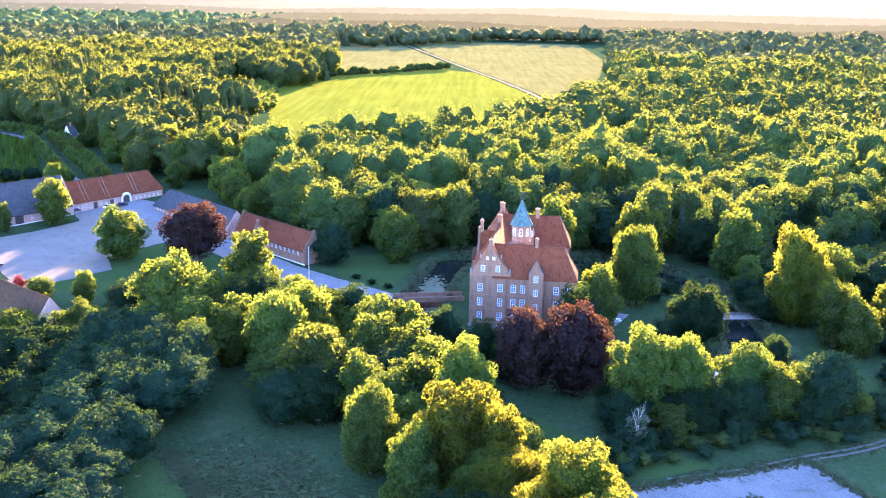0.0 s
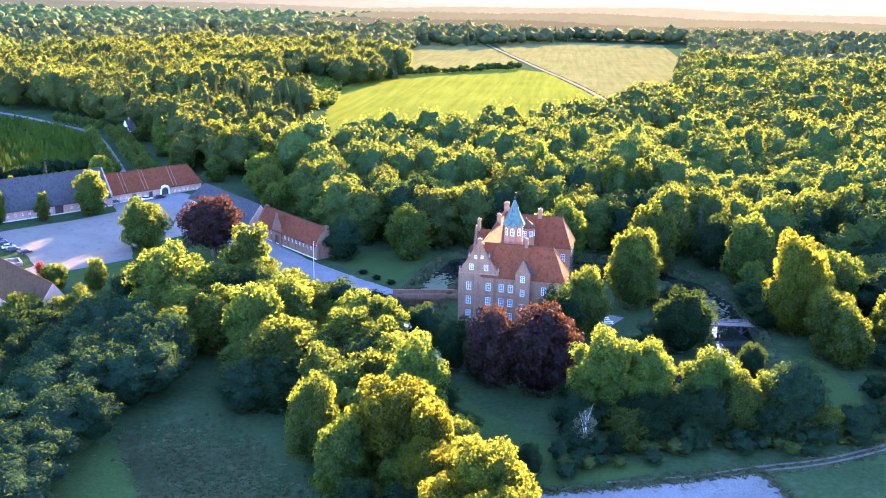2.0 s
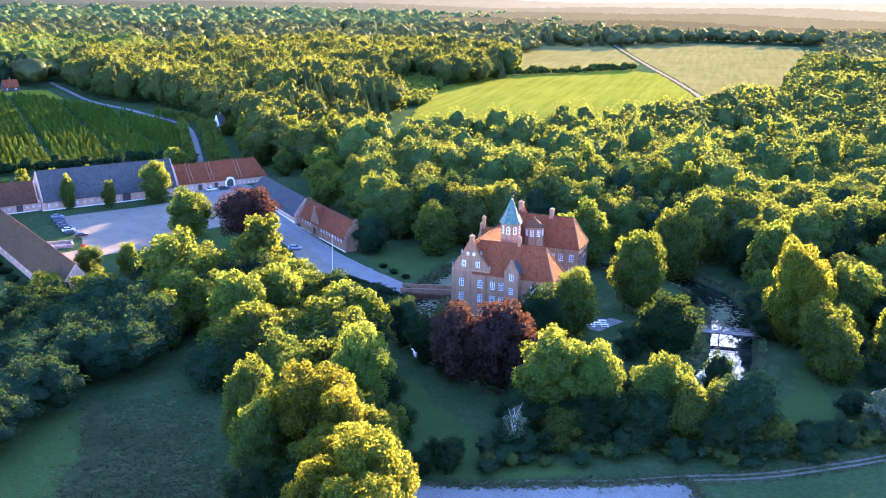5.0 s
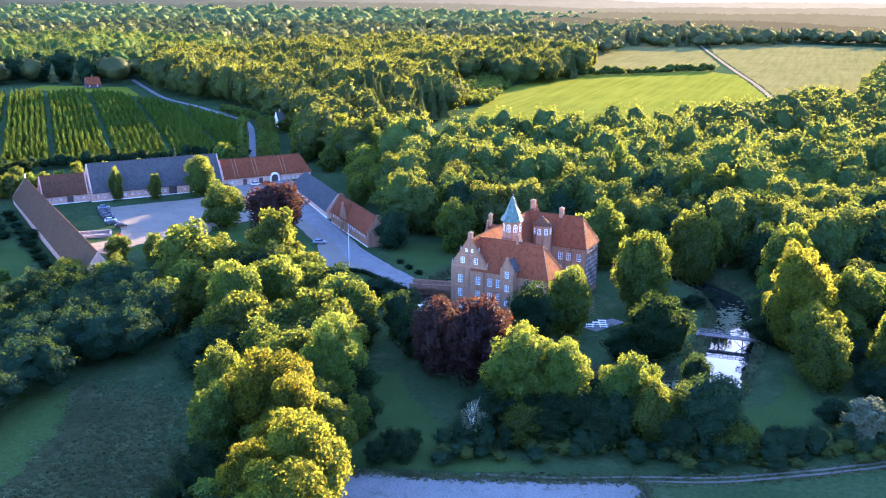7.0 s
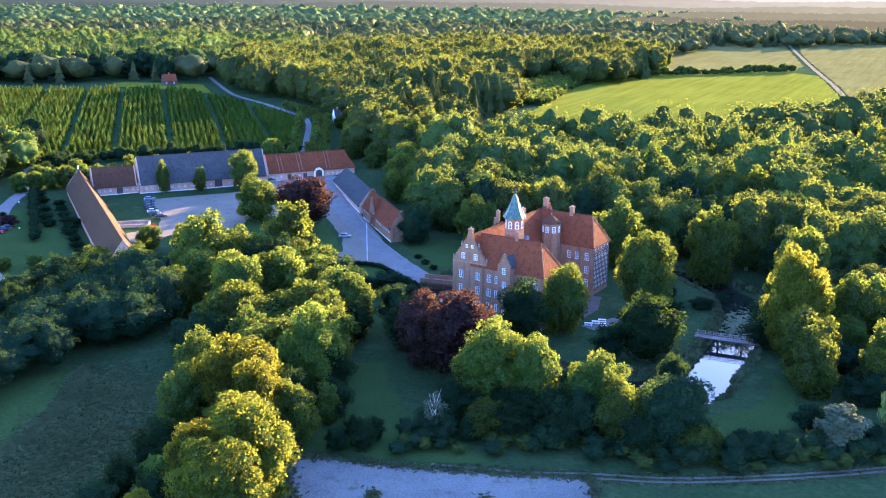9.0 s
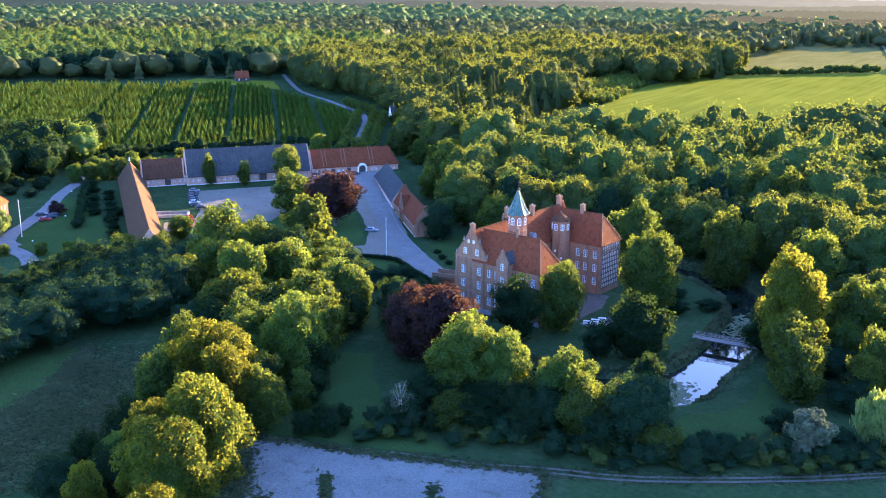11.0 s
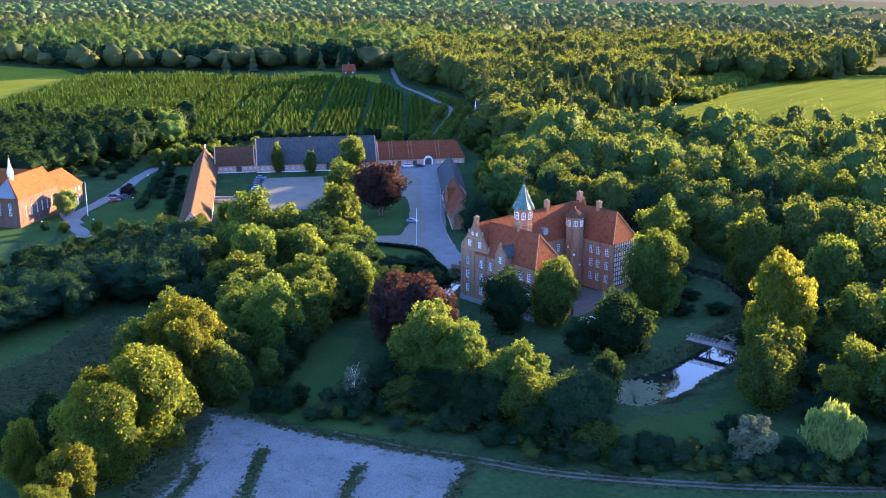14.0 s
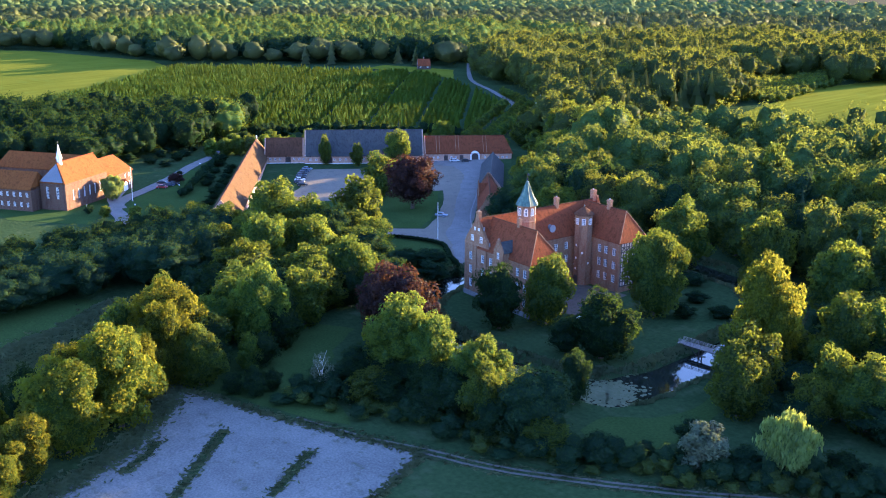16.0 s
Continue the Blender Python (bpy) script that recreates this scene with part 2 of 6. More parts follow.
WATER, wn_, wl_, wp = nodes_of("pond_water")
wp.inputs["Base Color"].default_value = (0.012, 0.017, 0.014, 1)
wp.inputs["Roughness"].default_value = 0.04
wp.inputs["IOR"].default_value = 1.33
wp.inputs["Specular IOR Level"].default_value = 0.7
bump_of(wn_, wl_, noise_of(wn_, wl_, 1.2, 3.0, 0.5), 0.06, 0.05, wp)

LEAF = foliage("broad_leaves", (0.016, 0.045, 0.013), (0.046, 0.090, 0.015), (0.250, 0.282, 0.009), 0.54, 0.62, 0.006)
# dark green trees, and shade put into the leaves of belts and wood edges
LEAF_DARK = foliage("dark_and_shaded_leaves", (0.005, 0.017, 0.009), (0.014, 0.036, 0.015), (0.10, 0.165, 0.012), 0.30, gloss=0.003)
LEAF_LIGHT = foliage("light_leaves", (0.024, 0.060, 0.014), (0.058, 0.108, 0.017), (0.285, 0.318, 0.011), 0.54, 0.62, 0.006)
LEAF_WILLOW = foliage("willow_leaves", (0.070, 0.125, 0.040), (0.125, 0.200, 0.062), (0.38, 0.43, 0.03), 0.4)
# lightened leaf colours stand in for haze over the far woods
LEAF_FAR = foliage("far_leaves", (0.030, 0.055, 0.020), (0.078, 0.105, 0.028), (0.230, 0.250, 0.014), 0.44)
# warm evening light tinted into the leaf and see-through colours
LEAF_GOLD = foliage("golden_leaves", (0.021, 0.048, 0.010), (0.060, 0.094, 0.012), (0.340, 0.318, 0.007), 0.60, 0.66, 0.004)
LEAF_WOOD = foliage("wood_leaves", (0.018, 0.043, 0.014), (0.050, 0.088, 0.017), (0.220, 0.236, 0.009), 0.45, 0.55, 0.006)
LEAF_COPPER = foliage("copper_beech_leaves", (0.014, 0.008, 0.008), (0.031, 0.016, 0.012), (0.16, 0.068, 0.020), 0.32)
LEAF_NEEDLE = foliage("conifer_needles", (0.016, 0.040, 0.018), (0.034, 0.070, 0.026), (0.16, 0.20, 0.02), 0.25)
LEAF_FIR = foliage("young_fir_needles", (0.018, 0.050, 0.010), (0.046, 0.092, 0.012), (0.36, 0.37, 0.008), 0.55, gloss=0.002)
LILY = foliage("lily_pads", (0.105, 0.125, 0.062), (0.175, 0.190, 0.110), (0.20, 0.25, 0.06), 0.1)
REED = foliage("bank_grass", (0.040, 0.060, 0.030), (0.074, 0.095, 0.048), (0.18, 0.20, 0.06), 0.25)


# ---------------------------------------------------------------- helpers
def mesh_of(name, verts, faces, material):
    me = bpy.data.meshes.new(name)
    me.from_pydata(verts, [], faces)
    me.materials.append(material[0] if isinstance(material, tuple) else material)
    return me


def mesh_np(name, verts, polys, material, smooth=False):
    """A mesh from arrays; polys: (n, 3) or (n, 4), or a list of such."""
    groups = polys if isinstance(polys, list) else [polys]
    loops = np.concatenate([g.ravel() for g in groups]).astype(np.int32)
    sizes = np.concatenate([np.full(len(g), g.shape[1]) for g in groups]).astype(np.int32)
    starts = np.concatenate([[0], np.cumsum(sizes)[:-1]]).astype(np.int32)
    me = bpy.data.meshes.new(name)
    me.vertices.add(len(verts))
    me.vertices.foreach_set("co", np.ascontiguousarray(verts, dtype=np.float32).ravel())
    me.loops.add(len(loops))
    me.loops.foreach_set("vertex_index", loops)
    me.polygons.add(len(sizes))
    me.polygons.foreach_set("loop_start", starts)
    me.polygons.foreach_set("loop_total", sizes)
    me.polygons.foreach_set("use_smooth", np.concatenate([np.full(len(g), smooth or (k > 0 and isinstance(material, tuple))) for k, g in enumerate(groups)]))
    if isinstance(material, tuple):
        # the first group of faces is the leafy outside, the rest the inside
        for m in material:
            me.materials.append(m)
        me.polygons.foreach_set("material_index", np.concatenate([np.full(len(g), min(k, 1)) for k, g in enumerate(groups)]).astype(np.int32))
    else:
        me.materials.append(material)
    me.update(calc_edges=True)
    return me


def part(name, bm, material, parent=None, label=""):
    """Links a bmesh, or a ready mesh, as one mesh object under a thing or a part."""
    if isinstance(bm, bpy.types.Mesh):
        me = bm
    else:
        bmesh.ops.recalc_face_normals(bm, faces=bm.faces)
        me = bpy.data.meshes.new(name)
        bm.to_mesh(me)
        bm.free()
        me.materials.append(material)
    ob = new(name, me)
    ob.parent = parent
    return tagged(ob, label)


def thing(name, m, label, category, group=""):
    ob = new(name)
    ob.empty_display_size = 0.5
    ob.matrix_world = m
    return tagged(ob, label, category, group)


def box(bm, x0, x1, y0, y1, z0, z1):
    v = [bm.verts.new(c) for c in ((x0, y0, z0), (x1, y0, z0), (x1, y1, z0), (x0, y1, z0), (x0, y0, z1), (x1, y0, z1), (x1, y1, z1), (x0, y1, z1))]
    for f in ((0, 3, 2, 1), (4, 5, 6, 7), (0, 1, 5, 4), (1, 2, 6, 5), (2, 3, 7, 6), (3, 0, 4, 7)):
        bm.faces.new([v[i] for i in f])
    return bm


def boxes(*dims):
    bm = bmesh.new()
    for d in dims:
        box(bm, *d)
    return bm


def turned(profile, sides=16, cx=0.0, cy=0.0, phase=0.0):
    """A solid of revolution from (radius, z) pairs."""
    bm = bmesh.new()
    rings = []
    for r, z in profile:
        if r < 1e-4:
            rings.append([bm.verts.new((cx, cy, z))])
        else:
            rings.append([bm.verts.new((cx + r * math.cos(phase + 2 * math.pi * k / sides), cy + r * math.sin(phase + 2 * math.pi * k / sides), z)) for k in range(sides)])
    for a, b in zip(rings, rings[1:]):
        for k in range(sides):
            q = [a[k % len(a)], a[(k + 1) % len(a)], b[(k + 1) % len(b)], b[k % len(b)]]
            q = list(dict.fromkeys(q))
            if len(q) > 2:
                bm.faces.new(q)
    for ring in (rings[0], rings[-1]):
        if len(ring) > 2:
            bm.faces.new(ring)
    return bm


def extruded(outline, depth, axis="y"):
    """A closed outline of (a, z) pairs, extruded along y from 0 to depth."""
    bm = bmesh.new()
    lo = [bm.verts.new((a, 0, z)) for a, z in outline]
    hi = [bm.verts.new((a, depth, z)) for a, z in outline]
    bm.faces.new(lo)
    bm.faces.new(hi[::-1])
    for k in range(len(lo)):
        j = (k + 1) % len(lo)
        bm.faces.new((lo[k], hi[k], hi[j], lo[j]))
    bmesh.ops.triangulate(bm, faces=[f for f in bm.faces if len(f.verts) > 4])
    return bm


def pierced(length, z0, z1, thick, holes):
    """A wall along x, outer face at y = 0, thickness to +y, with openings (x0, x1, za, zb) cut through."""
    bm = bmesh.new()
    xs = sorted({0.0, length, *[h[0] for h in holes], *[h[1] for h in holes]})
    zs = sorted({z0, z1, *[h[2] for h in holes], *[h[3] for h in holes]})
    open_at = lambda x, z: any(h[0] < x < h[1] and h[2] < z < h[3] for h in holes)
    cache = {}

    def vert(x, y, z):
        k = (round(x, 4), y, round(z, 4))
        if k not in cache:
            cache[k] = bm.verts.new((x, y, z))
        return cache[k]

    nx, nz = len(xs) - 1, len(zs) - 1
    solid = [[not open_at((xs[i] + xs[i + 1]) / 2, (zs[j] + zs[j + 1]) / 2) for j in range(nz)] for i in range(nx)]
    full = lambda i, j: 0 <= i < nx and 0 <= j < nz and solid[i][j]
    for i in range(nx):
        for j in range(nz):
            if not solid[i][j]:
                continue
            a, b, c, d = xs[i], xs[i + 1], zs[j], zs[j + 1]
            for y in (0.0, thick):
                bm.faces.new((vert(a, y, c), vert(b, y, c), vert(b, y, d), vert(a, y, d)))
            for near, p, q in ((full(i - 1, j), (a, c), (a, d)), (full(i + 1, j), (b, c), (b, d)), (full(i, j - 1), (a, c), (b, c)), (full(i, j + 1), (a, d), (b, d))):
                if not near:
                    bm.faces.new((vert(p[0], 0.0, p[1]), vert(q[0], 0.0, q[1]), vert(q[0], thick, q[1]), vert(p[0], thick, p[1])))
    return bm


def roof_shape(length, width, ze, zr, hip0=0.0, hip1=0.0, over=0.4, end=0.0):
    """A pitched roof over x 0..length, y 0..width; hip0, hip1: how far the ridge stands back from the ends."""
    drop = over * (zr - ze) / (width / 2)
    x0, x1 = -end - (over if hip0 else 0), length + end + (over if hip1 else 0)
    bm = bmesh.new()
    z = ze - drop
    e = [bm.verts.new(c) for c in ((x0, -over, z), (x1, -over, z), (x1, width + over, z), (x0, width + over, z))]
    low = [bm.verts.new((v.co.x, v.co.y, z - 0.22)) for v in e]
    r = [bm.verts.new((hip0 - (0 if hip0 else end), width / 2, zr)), bm.verts.new((length - hip1 + (0 if hip1 else end), width / 2, zr))]
    for f in ((e[0], e[1], r[1], r[0]), (e[2], e[3], r[0], r[1]), (e[1], e[2], r[1]), (e[3], e[0], r[0]), tuple(low)):
        bm.faces.new(f)
    for k in range(4):
        j = (k + 1) % 4
        bm.faces.new((e[k], low[k], low[j], e[j]))
    return bm


def along(p, q, z=0.0):
    """A pose at p whose x axis runs towards q."""
    return pose(p[0], p[1], z, 0, 0, math.degrees(math.atan2(q[1] - p[1], q[0] - p[0])))


# ---------------------------------------------------------------- ground
def step01(a, b, x):
    t = np.clip((x - a) / (b - a), 0, 1)
    return t * t * (3 - 2 * t)


def from_line(x, y, pts):
    """Distance of points from a polyline."""
    best = np.full(np.shape(x), 1e9)
    for (ax, ay), (bx, by) in zip(pts, pts[1:]):
        dx, dy = bx - ax, by - ay
        t = np.clip(((x - ax) * dx + (y - ay) * dy) / (dx * dx + dy * dy), 0, 1)
        best = np.minimum(best, np.hypot(x - ax - t * dx, y - ay - t * dy))
    return best


# the moat round the castle: centre lines and half widths
MOATS = [([(-4, 300), (-8, 284), (-11, 262), (-11, 242), (-5, 226), (3, 214)], 4.2),
         ([(3, 214), (16, 208), (36, 206), (54, 209), (64, 214)], 5.0),
         ([(67.5, 213), (68.5, 217), (69.2, 222)], 6.4),
         ([(69.2, 222), (70.4, 232), (70.6, 252), (69.5, 270), (64, 286), (50, 300), (20, 306), (-4, 300)], 4.8)]
WATER_Z = -1.6


def ground_z(x, y):
    x, y = np.asarray(x, float), np.asarray(y, float)
    q = 0.45 * -x + 0.9 * y
    z = 9.0 * step01(300, 640, q)
    r = np.hypot(x - 60, y)
    wave = np.sin(x * 0.0021 + 1.3) * np.cos(y * 0.0017 + 0.4)
    z = z + step01(900, 3600, r) * (20 + 22 * wave) + step01(3000, 4700, r) * 8
    z = z + 0.5 * np.sin(x * 0.045 + 0.6) * np.sin(y * 0.037) * step01(60, 200, np.hypot(x - 15, y - 255)) * (1 - step01(600, 900, r))
    for line, half in MOATS:
        d = from_line(x, y, line)
        z = np.minimum(z, z - (z + 3.0) * (1 - step01(half - 2.0, half + 2.6, d)))
    return z


def gz(x, y):
    return float(ground_z(x, y))


def spread(lo, hi, fine_lo, fine_hi, fine, grow):
    mid = list(np.arange(fine_lo, fine_hi + 1e-6, fine))
    up, down, s = [mid[-1]], [mid[0]], fine
    while up[-1] < hi:
        s *= grow
        up.append(min(hi, up[-1] + s))
    s = fine
    while down[-1] > lo:
        s *= grow
        down.append(max(lo, down[-1] - s))
    return np.array(down[:0:-1] + mid + up[1:])


gx = spread(-4600, 4600, -40, 100, 1.7, 1.055)
gy = spread(-700, 4900, 195, 312, 1.7, 1.055)
GX, GY = np.meshgrid(gx, gy)
GZ = ground_z(GX, GY)
nx_, ny_ = len(gx), len(gy)
ids = np.arange(nx_ * ny_).reshape(ny_, nx_)
quads = np.stack([ids[:-1, :-1], ids[:-1, 1:], ids[1:, 1:], ids[1:, :-1]], -1).reshape(-1, 4)
ground = new("ground", mesh_np("ground", np.stack([GX, GY, GZ], -1).reshape(-1, 3), quads, GRASS, True))
tagged(ground, "rough green meadow ground rolling out to wooded hills", "ground", kind="structure")


def inside(x, y, poly):
    x, y = np.asarray(x, float), np.asarray(y, float)
    hit = np.zeros(x.shape, bool)
    for (ax, ay), (bx, by) in zip(poly, poly[1:] + poly[:1]):
        cut = (ay > y) != (by > y)
        with np.errstate(divide="ignore", invalid="ignore"):
            hit ^= cut & (x < (bx - ax) * (y - ay) / (by - ay if by != ay else 1e-9) + ax)
    return hit


def sheet(name, poly, material, label, category, lift=0.08, grid=6.0, kind="structure", wobble=0.0):
    """A surface draped over the ground inside an outline, with a softly uneven edge."""
    if wobble:
        rnd, fine = random.Random(len(poly)), []
        for (ax, ay), (bx, by) in zip(poly, poly[1:] + poly[:1]):
            k = max(1, int(math.hypot(bx - ax, by - ay) / 3.0))
            for i in range(k):
                fine.append((ax + (bx - ax) * i / k + rnd.uniform(-wobble, wobble), ay + (by - ay) * i / k + rnd.uniform(-wobble, wobble)))
        poly = fine
    bm = bmesh.new()
    bm.faces.new([bm.verts.new((x, y, 0)) for x, y in poly])
    bmesh.ops.triangulate(bm, faces=bm.faces[:])
    xs, ys = [p[0] for p in poly], [p[1] for p in poly]
    for k in range(int(min(xs) // grid) + 1, int(max(xs) // grid) + 1):
        bmesh.ops.bisect_plane(bm, geom=bm.verts[:] + bm.edges[:] + bm.faces[:], plane_co=(k * grid, 0, 0), plane_no=(1, 0, 0))
    for k in range(int(min(ys) // grid) + 1, int(max(ys) // grid) + 1):
        bmesh.ops.bisect_plane(bm, geom=bm.verts[:] + bm.edges[:] + bm.faces[:], plane_co=(0, k * grid, 0), plane_no=(0, 1, 0))
    co = np.array([v.co for v in bm.verts])
    for v, z in zip(bm.verts, ground_z(co[:, 0], co[:, 1])):
        v.co.z = z + lift
    for f in bm.faces:
        if f.normal.z < 0:
            f.normal_flip()
    me = bpy.data.meshes.new(name)
    bm.to_mesh(me)
    bm.free()
    me.materials.append(material)
    return tagged(new(name, me), label, category, kind=kind)


def ribbon(name, pts, width, material, label, category, lift=0.12, wander=0.0):
    """A road or track of even width along a smooth line through the points."""
    fine = []
    n = len(pts)
    for i in range(n - 1):
        p0, p1, p2, p3 = (Vector((*pts[min(max(k, 0), n - 1)], 0)) for k in (i - 1, i, i + 1, i + 2))
        steps = max(2, int((p2 - p1).length / 3.0))
        for s in range(steps):
            t = s / steps
            fine.append(0.5 * (2 * p1 + (p2 - p0) * t + (2 * p0 - 5 * p1 + 4 * p2 - p3) * t * t + (3 * p1 - p0 - 3 * p2 + p3) * t ** 3))
    fine.append(Vector((*pts[-1], 0)))
    rnd = random.Random(n)
    verts, faces = [], []
    for i, p in enumerate(fine):
        d = (fine[min(i + 1, len(fine) - 1)] - fine[max(i - 1, 0)]).normalized()
        side = Vector((-d.y, d.x, 0))
        w0, w1 = (width / 2 + rnd.uniform(-wander, wander) for _ in range(2))
        for off in (w0, 0.0, -w1):
            q = p + side * off
            verts.append((q.x, q.y, gz(q.x, q.y) + lift))
        if i:
            a = 3 * i
            faces += [(a - 3, a - 2, a + 1, a), (a - 2, a - 1, a + 2, a + 1)]
    return tagged(new(name, mesh_of(name, verts, [f[::-1] for f in faces], material)), label, category, kind="structure")


COURT = [(-164, 300), (-154, 314), (-143, 328), (-137, 338), (-146, 352), (-128, 372), (-117, 366), (-110, 352), (-86, 326), (-70, 309), (-47, 284),
         (-30, 270), (-18, 261), (-14, 257), (-17, 252), (-27, 257), (-37, 264), (-46, 263), (-58, 256), (-66, 256), (-66, 262), (-57, 272),
         (-66, 286), (-84, 305), (-97, 317), (-103, 309), (-112, 294), (-106, 281), (-120, 263), (-119, 250), (-126, 249), (-135, 257), (-131, 268), (-139, 278), (-150, 287)]
sheet("courtyard", COURT, GRAVEL, "pale gravel farmyard between the farm buildings", "courtyard", 0.10, wobble=0.25)
sheet("yard_road", [(-146, 352), (-128, 372), (-117, 366), (-110, 352), (-86, 326), (-70, 309), (-47, 284), (-30, 270), (-18, 261), (-14, 257), (-17, 252), (-27, 257), (-36, 265),
                    (-47, 272), (-60, 288), (-80, 308), (-96, 325), (-112, 342), (-126, 350), (-138, 346)], ROADTOP, "worn grey gravel drive along the farm ranges", "road", 0.14, wobble=0.5)
sheet("stable_green", [(-166, 299), (-155, 315), (-139, 338), (-147, 346), (-178, 304), (-180, 296), (-150, 272), (-136, 258), (-132, 268), (-140, 278), (-151, 287)],
      GRASS, "rough lawn between the farmyard and the stables", "lawn", 0.05, wobble=0.3)
sheet("court_lawn", [(-98, 315), (-85, 303), (-67, 284), (-59, 272), (-67, 263), (-80, 262), (-100, 255), (-118, 256), (-119, 264), (-106, 280), (-110, 292), (-104, 305)],
      LAWN, "mown green lawn beside the gravel farmyard", "lawn", 0.05, wobble=0.3)
sheet("bank_lawn", [(76, 194), (75.5, 203), (82, 208), (85, 219), (83, 228), (88, 226), (91, 212), (91, 198), (84, 191)], LAWN, "mown grass bank beyond the moat", "lawn", 0.05, wobble=0.5)
sheet("flag_lawn", [(-60, 254), (-46, 261), (-37, 262), (-27, 255), (-19, 250), (-20, 244), (-34, 236), (-52, 240)], LAWN, "mown lawn round the flagpole", "lawn", 0.05, wobble=0.2)
sheet("gate_lawn", [(-40, 284), (-22, 267), (-18, 282), (-14, 300), (-26, 306), (-38, 300)], LAWN, "mown lawn beside the gatehouse", "lawn", 0.05, wobble=0.4)
sheet("island_lawn", [(1.5, 226), (20, 219), (40, 217), (57, 221), (59, 235), (58, 262), (52, 285), (30, 294), (2, 290), (-0.5, 262)], GRASS, "rough lawn on the moated castle island", "lawn", 0.05, 4.0)
sheet("castle_forecourt", [(13, 242.5), (28, 241), (33, 243), (34, 255), (31.5, 266.0), (14, 264)], SETTS, "dark worn granite forecourt inside the castle wings", "courtyard", 0.10, wobble=0.25)
sheet("bottom_lawn", [(-52, 95), (-36, 122), (-37, 133), (-41, 141), (-54, 160), (-60, 156), (-75, 134), (-90, 95)], LAWN, "bright mown lawn at the edge of the wood", "lawn", 0.05, wobble=0.4)
# laid over the meadow grass to deepen the canopy's shade by colour
sheet("park_lawn", [(6, 148), (20, 153.5), (33, 157), (46, 163), (34, 168), (20, 176), (10, 186), (4, 196), (-6, 190), (-2, 172), (-4, 158)], LAWN, "mown lawn under the park trees, its deep green standing in for their shade", "lawn", 0.05, wobble=0.5)
sheet("dry_ground", [(6, 146.5), (20, 151), (32, 154), (48, 159.5), (63.5, 165.5), (67.5, 156), (70, 149), (76, 130), (64, 104), (42, 98), (33.5, 108), (31.5, 116), (26.5, 126), (19, 135), (11, 144)],
      DRY, "pale dry stubble ground used as a field car park", "field", 0.06, wobble=0.7)
STRIPS = [[(31.3, 144.2), (35.5, 139.5), (40.6, 133.2), (44.5, 129), (49, 124)], [(49.4, 151.2), (52, 146.8), (54.1, 143.3), (58.4, 137)], [(27.5, 132.5), (31, 128.5), (34.5, 122.5)]]
for strip in STRIPS:
    ribbon("grass_strip", strip, 1.5, GRASS, "narrow unmown grass strip on the dry ground", "grass strip", 0.13, 0.4)
for off in (-0.85, 0.85):
    ribbon("wheel_track", [(36, 156.5 + off), (50, 160.5 + off), (62, 166 + off), (76, 171.5 + off), (90, 180 + off), (106, 191.5 + off), (128, 210 + off), (160, 240 + off)],
           0.65, TRACK, "worn pale wheel rut of a farm track", "track", 0.09, 0.12)
ribbon("avenue_road", [(-137, 372), (-148, 382), (-162, 400), (-180.7, 429.6), (-198, 456.5), (-212, 476), (-228, 492), (-268, 516), (-330, 556), (-420, 640)], 3.2, ROADTOP, "pale gravel avenue road", "road", 0.12, 0.15)
ribbon("chapel_road", [(-118, 192), (-135, 202), (-152, 207), (-166, 218), (-177, 233), (-191, 251), (-206, 268), (-220, 287), (-241, 309), (-258, 323), (-290, 350)], 5.2, ROADTOP, "curving gravel road past the chapel", "road", 0.12, 0.15)
ribbon("chapel_path", [(-150, 208), (-168, 214), (-180, 222)], 5.0, ROADTOP, "gravel forecourt path at the chapel door", "road", 0.15, 0.05)
ribbon("kerb_path", [(-118, 362), (-104, 345), (-80, 318), (-62, 298), (-48, 285), (-36, 274.5)], 0.4, STONE, "pale stone drainage strip along the farm range", "path", 0.17)
sheet("chapel_lawn", [(-127, 203), (-150, 210), (-162, 219), (-176, 237), (-197, 262), (-190, 264), (-160, 250), (-138, 236), (-122, 214)], LAWN, "lawn beside the chapel road", "lawn", 0.05, wobble=0.4)
sheet("chapel_garden", [(-134, 190), (-150, 203), (-163, 209), (-176, 217), (-184, 214), (-168, 196), (-200, 180), (-200, 172), (-160, 172)], LAWN, "lawn in front of the chapel", "lawn", 0.05, wobble=0.4)
sheet("crop_field", [(-140, 690), (-112, 560), (-84, 470), (0, 500), (78, 530), (54, 662), (28, 802), (5, 904), (-22, 925), (-80, 868), (-135, 806)], CROP, "bright green crop field behind the woods", "field", 0.25, 14.0, wobble=1.0)
sheet("pale_field", [(62, 660), (84, 540), (94, 640), (90, 740), (118, 900), (146, 1096), (150, 1390), (-86, 1420), (-46, 1170), (-8, 994), (12, 905), (35, 803)], STUBBLE, "wide pale sunlit field", "field", 0.25, 22.0, wobble=1.0)
sheet("meadow_strip", [(-138, 822), (-80, 884), (-22, 940), (-20, 1000), (-56, 1170), (-98, 1370), (-190, 1300), (-170, 1000)], STUBBLE, "pale hay meadow beyond a hedge", "field", 0.25, 22.0, wobble=1.0)
ribbon("field_track", [(61, 640), (57, 664), (31, 803), (8, 905), (-12, 994), (-50, 1170), (-92, 1370)], 3.6, FIELDTRACK, "pale track between two fields", "track", 0.4, 0.4)
sheet("west_field", [(-404, 244), (-455, 320), (-536, 430), (-600, 446), (-760, 410), (-900, 300), (-620, 150)], CROP, "bright green field behind the plantation", "field", 0.25, 16.0, wobble=1.0)
